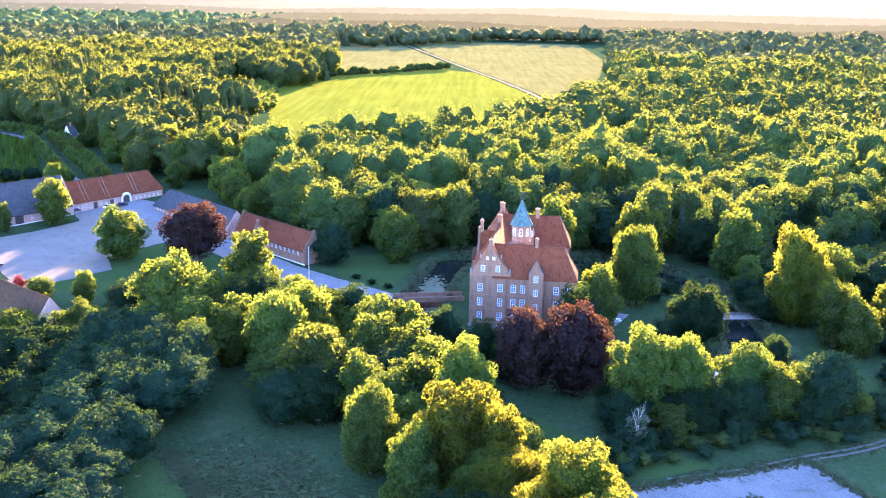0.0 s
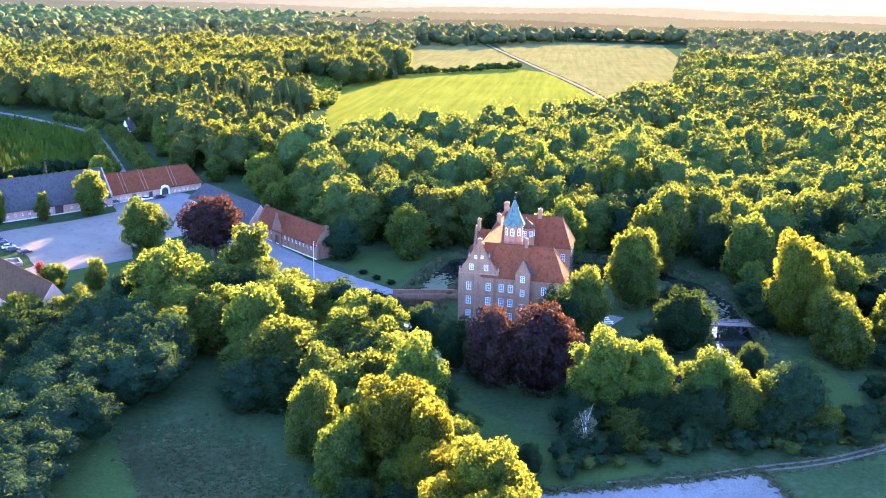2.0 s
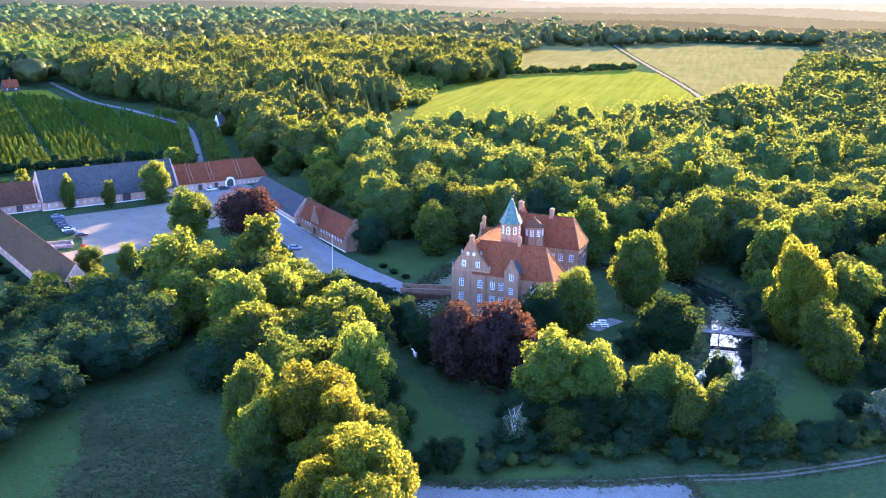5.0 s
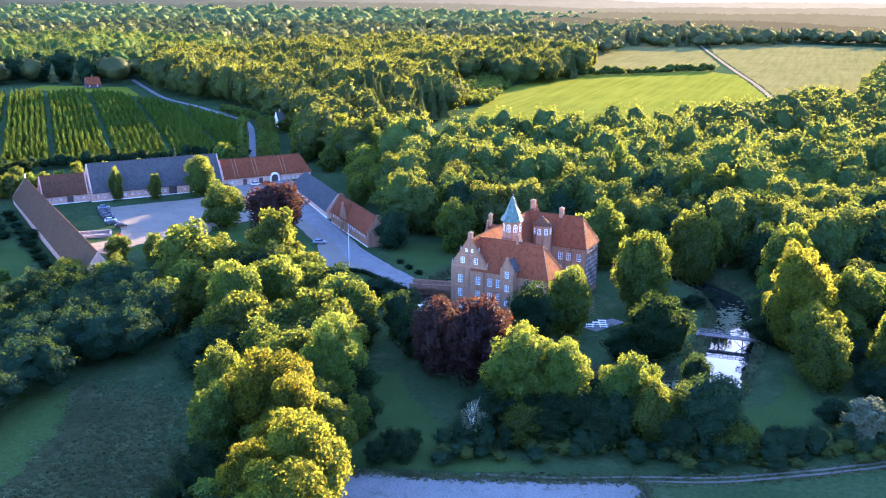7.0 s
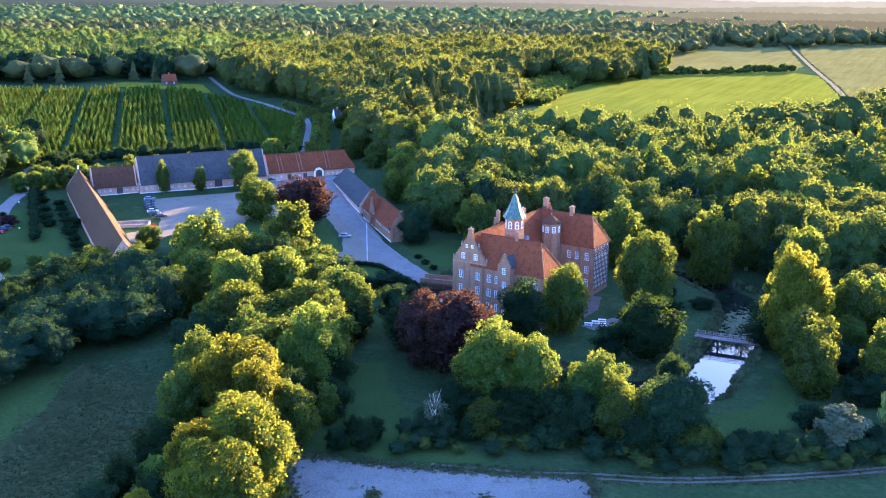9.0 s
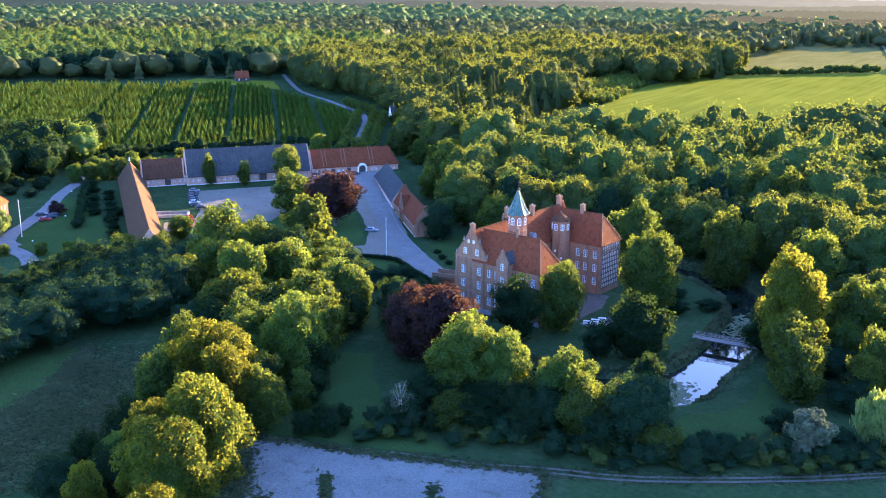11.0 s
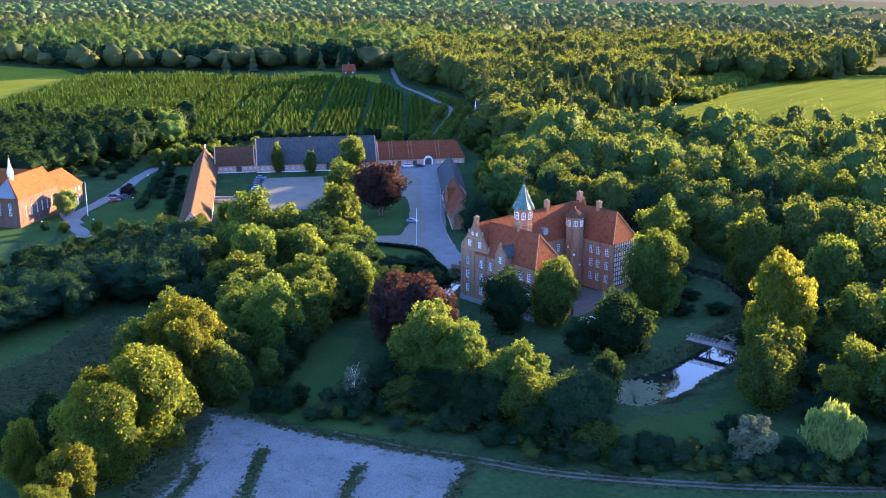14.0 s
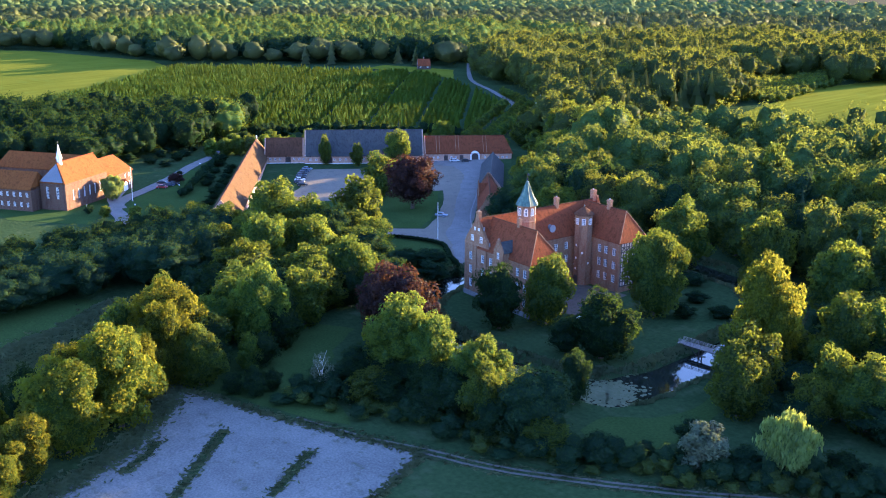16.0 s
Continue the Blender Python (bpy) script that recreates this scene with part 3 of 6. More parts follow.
sheet("plantation_ground", [(-172, 398), (-200, 464), (-236, 494), (-372, 556), (-490, 480), (-533, 434), (-452, 324), (-408, 256), (-350, 256), (-322, 272)], GRASS, "grassy ground of the fir plantation", "field", 0.06, 14.0)
sheet("cottage_green", [(-372, 552), (-340, 548), (-385, 590), (-450, 575), (-440, 545)], CROP, "small green clearing at the wood edge", "lawn", 0.3, 14.0, wobble=0.5)

# the water lies in the ditch, below its banks
wv, wf = [], []
for line, half in MOATS:
    w = half + 1.6
    pts = [Vector((*p, WATER_Z)) for p in line]
    for i, p in enumerate(pts):
        d = (pts[min(i + 1, len(pts) - 1)] - pts[max(i - 1, 0)]).normalized()
        side = Vector((-d.y, d.x, 0)) * w
        k = len(wv)
        wv += [(p + side)[:], (p - side)[:]]
        if i:
            wf.append((k - 2, k - 1, k + 1, k))
water_bm = bmesh.new()
xs0, xs1, ys0, ys1 = -24, 84, 196, 318
wg = np.arange(xs0, xs1 + 0.1, 2.0), np.arange(ys0, ys1 + 0.1, 2.0)
cells = {}
for cx in wg[0]:
    for cy in wg[1]:
        if min(float(from_line(cx, cy, line)) - half for line, half in MOATS) < 2.6:
            cells[cx, cy] = True
cache = {}
for (cx, cy) in cells:
    q = []
    for dx, dy in ((-1, -1), (1, -1), (1, 1), (-1, 1)):
        k = (cx + dx, cy + dy)
        if k not in cache:
            cache[k] = water_bm.verts.new((k[0], k[1], WATER_Z))
        q.append(cache[k])
    water_bm.faces.new(q)
water = part("water", water_bm, WATER)
tagged(water, "still dark moat water reflecting the evening sky", "water", kind="structure")


# ---------------------------------------------------------------- trees
def ico(subdivisions):
    bm = bmesh.new()
    bmesh.ops.create_icosphere(bm, subdivisions=subdivisions, radius=1.0)
    v = np.array([x.co[:] for x in bm.verts])
    f = np.array([[y.index for y in x.verts] for x in bm.faces])
    bm.free()
    return v, f


ICO0, ICO1, ICO2, ICO3, ICO4 = (ico(k) for k in (1, 2, 3, 4, 5))


def unit_rows(a):
    return a / np.maximum(np.linalg.norm(a, axis=1, keepdims=True), 1e-9)


def lobes_of(rng, boughs, radius, half, base, clumps=6):
    """A crown built as a tree builds it: boughs over a domed ovoid that stands on z = base, each carrying smaller leafy clumps."""
    d = np.zeros((boughs, 3))
    d[:, 2] = np.linspace(-0.82, 0.97, boughs) + rng.uniform(-0.06, 0.06, boughs)
    turn = np.arange(boughs) * 2.39996 + rng.uniform(-0.5, 0.5, boughs)
    flat = np.sqrt(np.maximum(0.05, 1 - d[:, 2] ** 2)) * np.where(d[:, 2] < 0, 1.08, 1.0)
    d[:, 0], d[:, 1] = np.cos(turn) * flat, np.sin(turn) * flat
    k = rng.uniform(0.58, 0.80, (boughs, 1))
    middle = np.array((0, 0, base + half))
    c = d * k * (radius, radius, half) + middle
    r = rng.uniform(0.25, 0.38, boughs) * radius
    cs, rs = [c], [r]
    for p, rr in zip(c, r):
        out = unit_rows((p - middle)[None] * (1, 1, 0.8))[0]
        e = unit_rows(rng.normal(size=(clumps, 3)) + out * 1.1 + (0, 0, 0.35))
        cs.append(p + e * rr * rng.uniform(0.75, 1.02, (clumps, 1)))
        rs.append(rr * rng.uniform(0.28, 0.52, clumps))
    cs.append(np.array([[0, 0, base + half * 0.45], [0, 0, base + half * 0.9], [0, 0, base + half * 1.3]]))
    rs.append(np.array([radius * 0.66, radius * 0.70, radius * 0.52]))
    return np.vstack(cs), np.concatenate(rs)


def leaf_quads(rng, c, r, count, size, droop=0.0, long=1.0, up=0.25, ragged=0.07, sides=4):
    """Leaf clusters as small turned quads, or triangles, over the outside of the lobes."""
    pick = rng.choice(len(c), count * 3, p=r ** 2 / (r ** 2).sum())
    d = unit_rows(rng.normal(size=(count * 3, 3)) + (0, 0, up))
    p = c[pick] + d * (r[pick][:, None] * rng.uniform(0.80, 1.04, (count * 3, 1)) + np.abs(rng.normal(0.0, 1.0, (count * 3, 1))) * ragged * 3.0)
    keep = np.ones(len(p), bool)
    for cc, rr in zip(c, r):
        keep &= ((p - cc) ** 2).sum(1) > (rr * 0.78) ** 2
    p, d = p[keep][:count], d[keep][:count]
    nrm = unit_rows(d + 0.55 * rng.normal(size=d.shape) + (0, 0, 0.25))
    t = unit_rows(np.cross(nrm, rng.normal(size=d.shape)))
    if droop:
        t = unit_rows(t * (1 - droop) + np.array((0, 0, -1.0)) * droop)
        nrm = unit_rows(nrm - (nrm * t).sum(1, keepdims=True) * t)
    b = np.cross(nrm, t)
    s = size * rng.uniform(0.55, 1.3, (len(p), 1))
    bend = nrm * s * 0.25
    v = np.stack([p - t * s * long - bend, p + b * s * 0.75, p + t * s * long - bend, p - b * s * 0.75][:sides], 1).reshape(-1, 3)
    q = np.arange(len(v)).reshape(-1, sides)
    face = np.cross(v[q[:, 1]] - v[q[:, 0]], v[q[:, -1]] - v[q[:, 0]])
    turn_ = (face * d).sum(1) < 0
    q[turn_] = q[turn_][:, ::-1]
    return v, q


def hull_of(c, r, shape, middle, share=0.86, rough=0.35, seed=0):
    """The dense inside of a crown, following its lobes, broken up by fine lumps."""
    v, f = shape
    reach = np.full(len(v), 0.5)
    o = c - middle
    for oc, rr in zip(o, r):
        along_ = v @ oc
        under = rr ** 2 - (oc @ oc - along_ ** 2)
        reach = np.maximum(reach, np.where(under > 0, along_ + np.sqrt(np.maximum(under, 0)), 0))
    p = v * (reach * share)[:, None]
    if rough:
        lump = np.array([noise.fractal(Vector(x) * 0.75 + Vector((seed * 7.3, 0, 0)), 0.9, 2.0, 3) for x in p])
        p = p + v * (lump * rough * 2.0)[:, None]
    return middle + p, f


def crown_mesh(name, seed, material, radius=6.5, half=9.2, base=-0.7, boughs=16, leaves=3200, size=0.36, hull=ICO3, share=0.82, rough=0.3, clumps=6, **how):
    rng = np.random.default_rng(seed)
    c, r = lobes_of(rng, boughs, radius, half, base, clumps)
    v, q = leaf_quads(rng, c, r, leaves, size, **how)
    hv, hf = hull_of(c, r, hull, np.array((0, 0, base + half)), share, rough, seed)
    return mesh_np(name, np.vstack([v, hv]), [q, hf + len(v)], material)


def limb(bm, p, q, r0, r1, sides=7):
    d = (q - p).normalized()
    a = d.orthogonal().normalized()
    b = d.cross(a)
    rings = [[bm.verts.new(c + (a * math.cos(2 * math.pi * k / sides) + b * math.sin(2 * math.pi * k / sides)) * r) for k in range(sides)] for c, r in ((p, r0), (q, r1))]
    for k in range(sides):
        bm.faces.new((rings[0][k], rings[0][(k + 1) % sides], rings[1][(k + 1) % sides], rings[1][k]))


def trunk_mesh(name, seed, material, height=9.0, r=0.42, limbs=6, reach=3.8):
    rnd = random.Random(seed)
    bm = bmesh.new()
    p, rad = Vector((0, 0, -0.6)), r * 1.5
    for k in range(4):
        q = Vector((rnd.uniform(-0.25, 0.25), rnd.uniform(-0.25, 0.25), height * (k + 1) / 4))
        limb(bm, p, q, rad, r * (1 - 0.2 * k))
        p, rad = q, r * (1 - 0.2 * k)
    for k in range(limbs):
        a = 2 * math.pi * (k + rnd.random() * 0.6) / limbs
        z = height * rnd.uniform(0.35, 0.8)
        s = Vector((0, 0, z))
        e = Vector((math.cos(a) * reach, math.sin(a) * reach, z + height * rnd.uniform(0.25, 0.5)))
        m_ = s.lerp(e, 0.5) + Vector((0, 0, 0.4))
        limb(bm, s, m_, r * 0.45, r * 0.3, 5)
        limb(bm, m_, e, r * 0.3, r * 0.1, 5)
    me = bpy.data.meshes.new(name)
    bm.to_mesh(me)
    bm.free()
    me.materials.append(material)
    return me


TREES = {}


def tree_kind(kind, crown, trunk, label, category="tree"):
    """A master tree 18 m high and 13 m wide, standing under the ground's far corner; copies are set out from it."""
    TREES.setdefault(kind, []).append((crown, trunk, label, category))


for k in range(5):
    tree_kind("broad", crown_mesh("crown", 10 + k, LEAF, leaves=5200, size=0.33, boughs=15 + 2 * k), trunk_mesh("trunk", k, BARK), "tall broad-leaved tree with a full green crown")
for k in range(4):
    tree_kind("near", crown_mesh("crown", 20 + k, LEAF_LIGHT if k == 1 else LEAF, hull=ICO4, leaves=11500, size=0.23, boughs=18 + 3 * k, clumps=8, ragged=0.06), trunk_mesh("trunk", 20 + k, BARK), "tall broad-leaved tree with golden evening light in its crown")
# these crowns take their evening gold from the tinted leaves
for k in range(3):
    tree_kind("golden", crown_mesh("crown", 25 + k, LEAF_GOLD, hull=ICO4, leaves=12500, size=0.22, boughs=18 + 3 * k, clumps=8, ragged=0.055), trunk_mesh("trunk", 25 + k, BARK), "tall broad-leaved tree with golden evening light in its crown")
for k in range(3):
    tree_kind("dark", crown_mesh("crown", 30 + k, LEAF_DARK, leaves=4600, size=0.37, boughs=17, sides=3), trunk_mesh("trunk", 30 + k, BARK), "dense dark green broad-leaved tree")
for k in range(4):
    tree_kind("light", crown_mesh("crown", 40 + k, LEAF_LIGHT, leaves=5400, size=0.32, boughs=14 + 2 * k), trunk_mesh("trunk", 40 + k, BARK), "light green broad-leaved tree with sunlit leaves")
tree_kind("egg", crown_mesh("crown", 35, LEAF, radius=6.3, half=9.4, base=-0.9, hull=ICO4, leaves=6500, boughs=30, clumps=8, size=0.28, ragged=0.04), trunk_mesh("trunk", 35, BARK), "egg-shaped green tree clothed with leaves to the ground")
tree_kind("low_copper", crown_mesh("crown", 52, LEAF_COPPER, radius=6.5, half=9.2, base=-0.9, hull=ICO4, leaves=7000, boughs=24, clumps=8, size=0.28), trunk_mesh("trunk", 52, BARK), "copper beech with dark purple-brown foliage down to the grass")
for k in range(2):
    tree_kind("copper", crown_mesh("crown", 50 + k, LEAF_COPPER, radius=6.5, half=7.6, base=2.4, hull=ICO4, leaves=6000, boughs=22, clumps=8, size=0.28), trunk_mesh("trunk", 50 + k, BARK), "copper beech with dark purple-brown foliage")
tree_kind("willow", crown_mesh("crown", 60, LEAF_WILLOW, radius=6.5, half=7.5, base=2.6, leaves=4200, boughs=14, size=0.26, droop=0.8, long=3.2, up=0.3, ragged=0.12), trunk_mesh("trunk", 60, BARK), "weeping willow with pale hanging foliage")
for k in range(6):
    tree_kind("forest", crown_mesh("crown", 70 + k, LEAF_WOOD if k % 3 else LEAF_DARK, leaves=2600, boughs=12 + k, size=0.44, sides=3, hull=ICO3), trunk_mesh("trunk", 70 + k, BARK, limbs=3), "broad-leaved woodland tree in the castle wood")
for k in range(3):
    tree_kind("shrub", crown_mesh("crown", 80 + k, LEAF_DARK, radius=6.5, half=8.6, base=0.2, leaves=1200, boughs=11, size=0.58, sides=3, hull=ICO3, rough=0.6), trunk_mesh("trunk", 80 + k, BARK, limbs=2), "dense rounded green shrub", "shrub")
for k in range(2):
    tree_kind("lime", crown_mesh("crown", 85 + k, LEAF, radius=6.2, half=6.4, base=4.6, leaves=1200, boughs=14, clumps=3, size=0.58, sides=3, hull=ICO2), trunk_mesh("trunk", 85 + k, BARK, 8.0, 0.5, 3), "clipped round lime tree")
tree_kind("silver", crown_mesh("crown", 90, foliage("silver_leaves", (0.050, 0.078, 0.048), (0.095, 0.128, 0.075), (0.16, 0.20, 0.06), 0.25), radius=6.5, half=8.2, base=1.0, leaves=2400, boughs=12, size=0.45, hull=ICO3, rough=0.5), trunk_mesh("trunk", 90, BARK, limbs=2), "silvery grey-green shrub by the pond", "shrub")


def conifer_mesh(name, seed, material):
    rng = np.random.default_rng(seed)
    vs, fs, k = [], [], 0
    for tier in range(11):
        z = 1.2 + 16.5 * tier / 11
        rad = 3.6 * (1 - tier / 11.5)
        for a in range(14):
            ang = 2 * math.pi * (a + rng.random()) / 14
            d = np.array((math.cos(ang), math.sin(ang), 0))
            side = np.array((-d[1], d[0], 0))
            rr = rad * rng.uniform(0.75, 1.15)
            p = np.array((0, 0, z + 1.4))
            tip = d * rr + (0, 0, z - 0.6)
            mid = d * rr * 0.55 + (0, 0, z + 0.45)
            vs += [p, mid - side * rr * 0.28, tip, mid + side * rr * 0.28]
            fs.append((k, k + 1, k + 2, k + 3))
            k += 4
    hv = np.array([(1.9 * math.cos(a), 1.9 * math.sin(a), 1.5) for a in np.arange(8) * math.pi / 4] + [(0, 0, 18)])
    hf = np.array([(i + k, (i + 1) % 8 + k, 8 + k) for i in range(8)])
    return mesh_np(name, np.vstack([np.array(vs), hv]), [np.array(fs), hf], material)


for k in range(2):
    tree_kind("conifer", conifer_mesh("crown", 95 + k, LEAF_NEEDLE), trunk_mesh("trunk", 95 + k, BARK, 14, 0.3, 0), "dark spruce with layered branches")

rnd_tree = random.Random(7)


def plant(kind, x, y, height, width, label="", group="", pick=None):
    """One tree on the ground: an Empty at its foot with trunk and crown under it."""
    crown, trunk, text, category = TREES[kind][rnd_tree.randrange(len(TREES[kind])) if pick is None else pick]
    name = "tree" if label else {"shrub": "shrub", "silver": "shrub", "copper": "copper_beech", "low_copper": "copper_beech", "willow": "weeping_willow", "conifer": "spruce"}.get(kind, "tree")
    turn = rnd_tree.uniform(0, 360)
    root = new(name)
    root.empty_display_size = 0.5
    w = width / 13.0
    root.matrix_world = Matrix.LocRotScale((x, y, gz(x, y) - 0.05), Euler((0, 0, radians(turn))), (w, w * rnd_tree.uniform(0.92, 1.08), height / 18.0))
    tagged(root, label or text, "tree" if label else category, group)
    for nm, me in (("trunk", trunk), ("crown", crown)):
        o = new(nm, me)
        o.parent = root
    return root


# ---------------------------------------------------------------- buildings: shared pieces
def window_meshes(w, h, arched=False, bars=(2, 3)):
    """Frame with glazing bars, and the glass, for an opening w by h; outer face towards -y."""
    t, s = 0.12, 0.045
    xs = [0] + [w * k / bars[0] for k in range(1, bars[0])] + [w]
    zs = [0] + [h * k / bars[1] for k in range(1, bars[1])] + [h]
    lights = [(xs[i] + (t if i == 0 else s), xs[i + 1] - (t if i == bars[0] - 1 else s), zs[j] + (t if j == 0 else s * 0.8), zs[j + 1] - (t if j == bars[1] - 1 else s * 0.8))
              for i in range(bars[0]) for j in range(bars[1])]
    bm = pierced(w, 0, h, 0.12, lights)
    bmesh.ops.translate(bm, vec=(0, -0.03, 0), verts=bm.verts)
    bmesh.ops.recalc_face_normals(bm, faces=bm.faces)
    frame_me = bpy.data.meshes.new("window")
    bm.to_mesh(frame_me)
    bm.free()
    frame_me.materials.append(WHITE)
    gb = boxes((t, w - t, 0.02, 0.05, t, h - t))
    pane_me = bpy.data.meshes.new("pane")
    gb.to_mesh(pane_me)
    gb.free()
    pane_me.materials.append(GLASS)
    return frame_me, pane_me


WINDOW_CACHE = {}


def put_window(parent, m, w, h, bars=(2, 3)):
    k = (round(w, 2), round(h, 2), bars)
    if k not in WINDOW_CACHE:
        WINDOW_CACHE[k] = window_meshes(w, h, bars=bars)
    f, g = WINDOW_CACHE[k]
    o = new("window", f)
    o.parent = parent
    o.matrix_local = m
    p = new("pane", g)
    p.parent = o
    return o


def wall_with_windows(house, name, start, turn, length, z0, z1, thick, wins, material, doors=(), bars=(2, 3), depth=0.14):
    """A wall from start (house coordinates), running at the given turn; its windows and doors sit in real openings."""
    m = pose(start[0], start[1], 0, 0, 0, turn)
    o = part(name, pierced(length, z0, z1, thick, [*wins, *doors]), material, house)
    o.matrix_local = m
    for x0, x1, za, zb in wins:
        put_window(house, m @ pose(x0, depth, za), x1 - x0, zb - za, bars)
    for x0, x1, za, zb in doors:
        bm = boxes((0.06, x1 - x0 - 0.06, 0.18, 0.26, 0.02, zb - za - 0.05))
        for k in range(3):
            box(bm, 0.14 + k * (x1 - x0 - 0.28) / 3, 0.04 + (k + 1) * (x1 - x0 - 0.28) / 3 + 0.06, 0.15, 0.18, 0.3, zb - za - 0.4)
        d = part("door", bm, DARKWOOD, house)
        d.matrix_local = m @ pose(x0, 0, za)
    return m


def ridge_cap(house, a, b, z, material, r=0.2):
    """Half-round ridge tiles from a to b (house coordinates)."""
    d = Vector((b[0] - a[0], b[1] - a[1], 0))
    prof = [(r * math.cos(k * math.pi / 6), r * 0.8 * math.sin(k * math.pi / 6)) for k in range(7)]
    o = part("ridge", extruded(prof, d.length), material, house)
    o.matrix_local = pose(a[0], a[1], z - 0.06, 0, 0, math.degrees(math.atan2(d.y, d.x)) - 90)
    return o


def chimney(house, x, y, z0, z1, w=0.9, material=None):
    bm = boxes((-w / 2, w / 2, -w / 2, w / 2, z0, z1 - 0.5), (-w / 2 - 0.1, w / 2 + 0.1, -w / 2 - 0.1, w / 2 + 0.1, z1 - 0.5, z1 - 0.2),
               (-w / 2 - 0.02, w / 2 + 0.02, -w / 2 - 0.02, w / 2 + 0.02, z1 - 0.2, z1))
    o = part("chimney", bm, material or BRICK, house)
    o.location = (x, y, 0)
    pot = part("chimney_pot", turned([(0.2, z1), (0.17, z1 + 0.35), (0.13, z1 + 0.35), (0.13, z1 + 0.02)], 10), STONE, o)
    return o


def gable_outline(w, z0, zr, steps=0, extra=0.55):
    """A gable's outline: straight, or with curved shoulders set in steps."""
    if not steps:
        return [(0, z0), (w, z0), (w / 2, zr)]
    pts = [(0, z0), (w, z0)]
    h = zr - z0
    right = []
    for k in range(steps):
        a = k / steps
        b = (k + 1) / steps
        x0 = w - a * w / 2
        x1 = w - b * w / 2
        za = z0 + a * h + extra
        right += [(x0, za), (x0 - (x0 - x1) * 0.35, za + h / steps * 0.15), (x1 + (x0 - x1) * 0.25, z0 + b * h + extra * 0.55)]
    right[-1] = (w / 2 + 0.55, zr + extra)
    pts += right + [(w / 2 + 0.5, zr + extra + 0.35), (w / 2 - 0.5, zr + extra + 0.35)]
    pts += [(w - x, z) for x, z in right[::-1]]
    return pts


# ---------------------------------------------------------------- the castle
CASTLE = thing("castle", pose(1.0, 235.0, 0.0, 0, 0, -6.0), "red-brick moated castle with three wings, red tile roofs and towers", "castle")
EAVE, RIDGE = 14.3, 21.4
LV = (2.6, 6.3, 10.0)                       # sills of the three storeys
WW, WH = 1.25, 2.05


def column(x, levels=LV, w=WW, h=WH):
    return [(x - w / 2, x + w / 2, z, z + h) for z in levels]


# south front: gabled end of the west wing and the side of the short south wing
front = column(2.6) + column(7.6) + column(10.9) + column(13.2) + column(21.5) + column(24.3)
wall_with_windows(CASTLE, "south_wall", (0, 0), 0, 26.4, 0.0, EAVE, 0.7, front, BRICK)
plinth = part("plinth", boxes((-0.15, 26.55, -0.18, -0.02, -2.5, 1.3), (-0.18, -0.02, -0.15, 43.5, -2.5, 1.3)), STONE, CASTLE, "grey granite plinth")
for z in (5.4, 9.1):
    part("string_course", boxes((0, 26.4, -0.12, -0.004, z, z + 0.22)), BRICK_BAND, CASTLE)
part("cornice", boxes((10.4, 26.4, -0.22, -0.004, EAVE - 0.75, EAVE - 0.4)), BRICK_BAND, CASTLE)
gab = part("gable", extruded(gable_outline(10.2, EAVE, RIDGE, 4), 0.6), BRICK, CASTLE, "curved brick gable")
gab.location = (0, 0, 0.004)
for x in (3.2, 6.9):
    put_window(CASTLE, pose(x - 0.5, -0.02, EAVE + 0.9), 1.05, 1.6)
for x in (4.3, 5.9):
    put_window(CASTLE, pose(x - 0.35, -0.02, EAVE + 3.9), 0.65, 0.85, (2, 2))
part("gable_band", boxes((0.1, 10.1, -0.12, -0.004, EAVE - 0.1, EAVE + 0.2)), BRICK_BAND, CASTLE)
part("gable_band", boxes((2.3, 7.9, -0.10, -0.004, EAVE + 3.1, EAVE + 3.3)), BRICK_BAND, CASTLE)
for x in (0.9, 4.95, 9.2):
    part("pilaster", boxes((x - 0.2, x + 0.2, -0.16, -0.006, 1.4, EAVE - 0.12)), BRICK, CASTLE)
chimney(CASTLE, 5.1, 0.6, RIDGE - 0.5, 23.3, 1.0)
for x, z in ((2.55, 18.6), (7.65, 18.6), (0.2, EAVE + 0.6), (10.0, EAVE + 0.6)):
    part("finial", turned([(0.18, z), (0.22, z + 0.5), (0.1, z + 0.6), (0.2, z + 0.85), (0, z + 1.1)], 8, x, 0.3), STONE, CASTLE)

# projecting bay on the south front
BX0, BX1, BD = 14.7, 18.3, 2.2
wall_with_windows(CASTLE, "bay_wall", (BX0, -BD), 0, BX1 - BX0, 0, 15.7, 0.5, [(1.25, 2.35, z, z + 1.7) for z in (*LV, 13.5)], BRICK)
for x, t, y in ((BX1, 90, -BD + 0.504), (BX0, 90, -BD + 0.504)):
    o = part("bay_side", boxes((0, BD - 0.51, 0, 0.45, 0, 15.7)), BRICK, CASTLE)
    o.matrix_local = pose(x if x == BX1 else x + 0.45, y, 0, 0, 0, 90)
bayg = part("bay_gable", extruded(gable_outline(BX1 - BX0, 15.7, 18.0, 2, 0.3), 0.4), BRICK, CASTLE, "small curved bay gable")
bayg.location = (BX0, -BD, 0.003)
bayr = part("bay_roof", roof_shape(5.4, BX1 - BX0, 15.7, 17.9, over=0.25), THATCH, CASTLE, "dark slate bay roof")
part("bay_finial", turned([(0.16, 17.9), (0.2, 18.3), (0.08, 18.45), (0.17, 18.7), (0, 19.0)], 8, (BX0 + BX1) / 2, -BD + 0.2), STONE, CASTLE)
bayr.matrix_local = pose(BX1, -BD + 0.4, 0, 0, 0, 90)

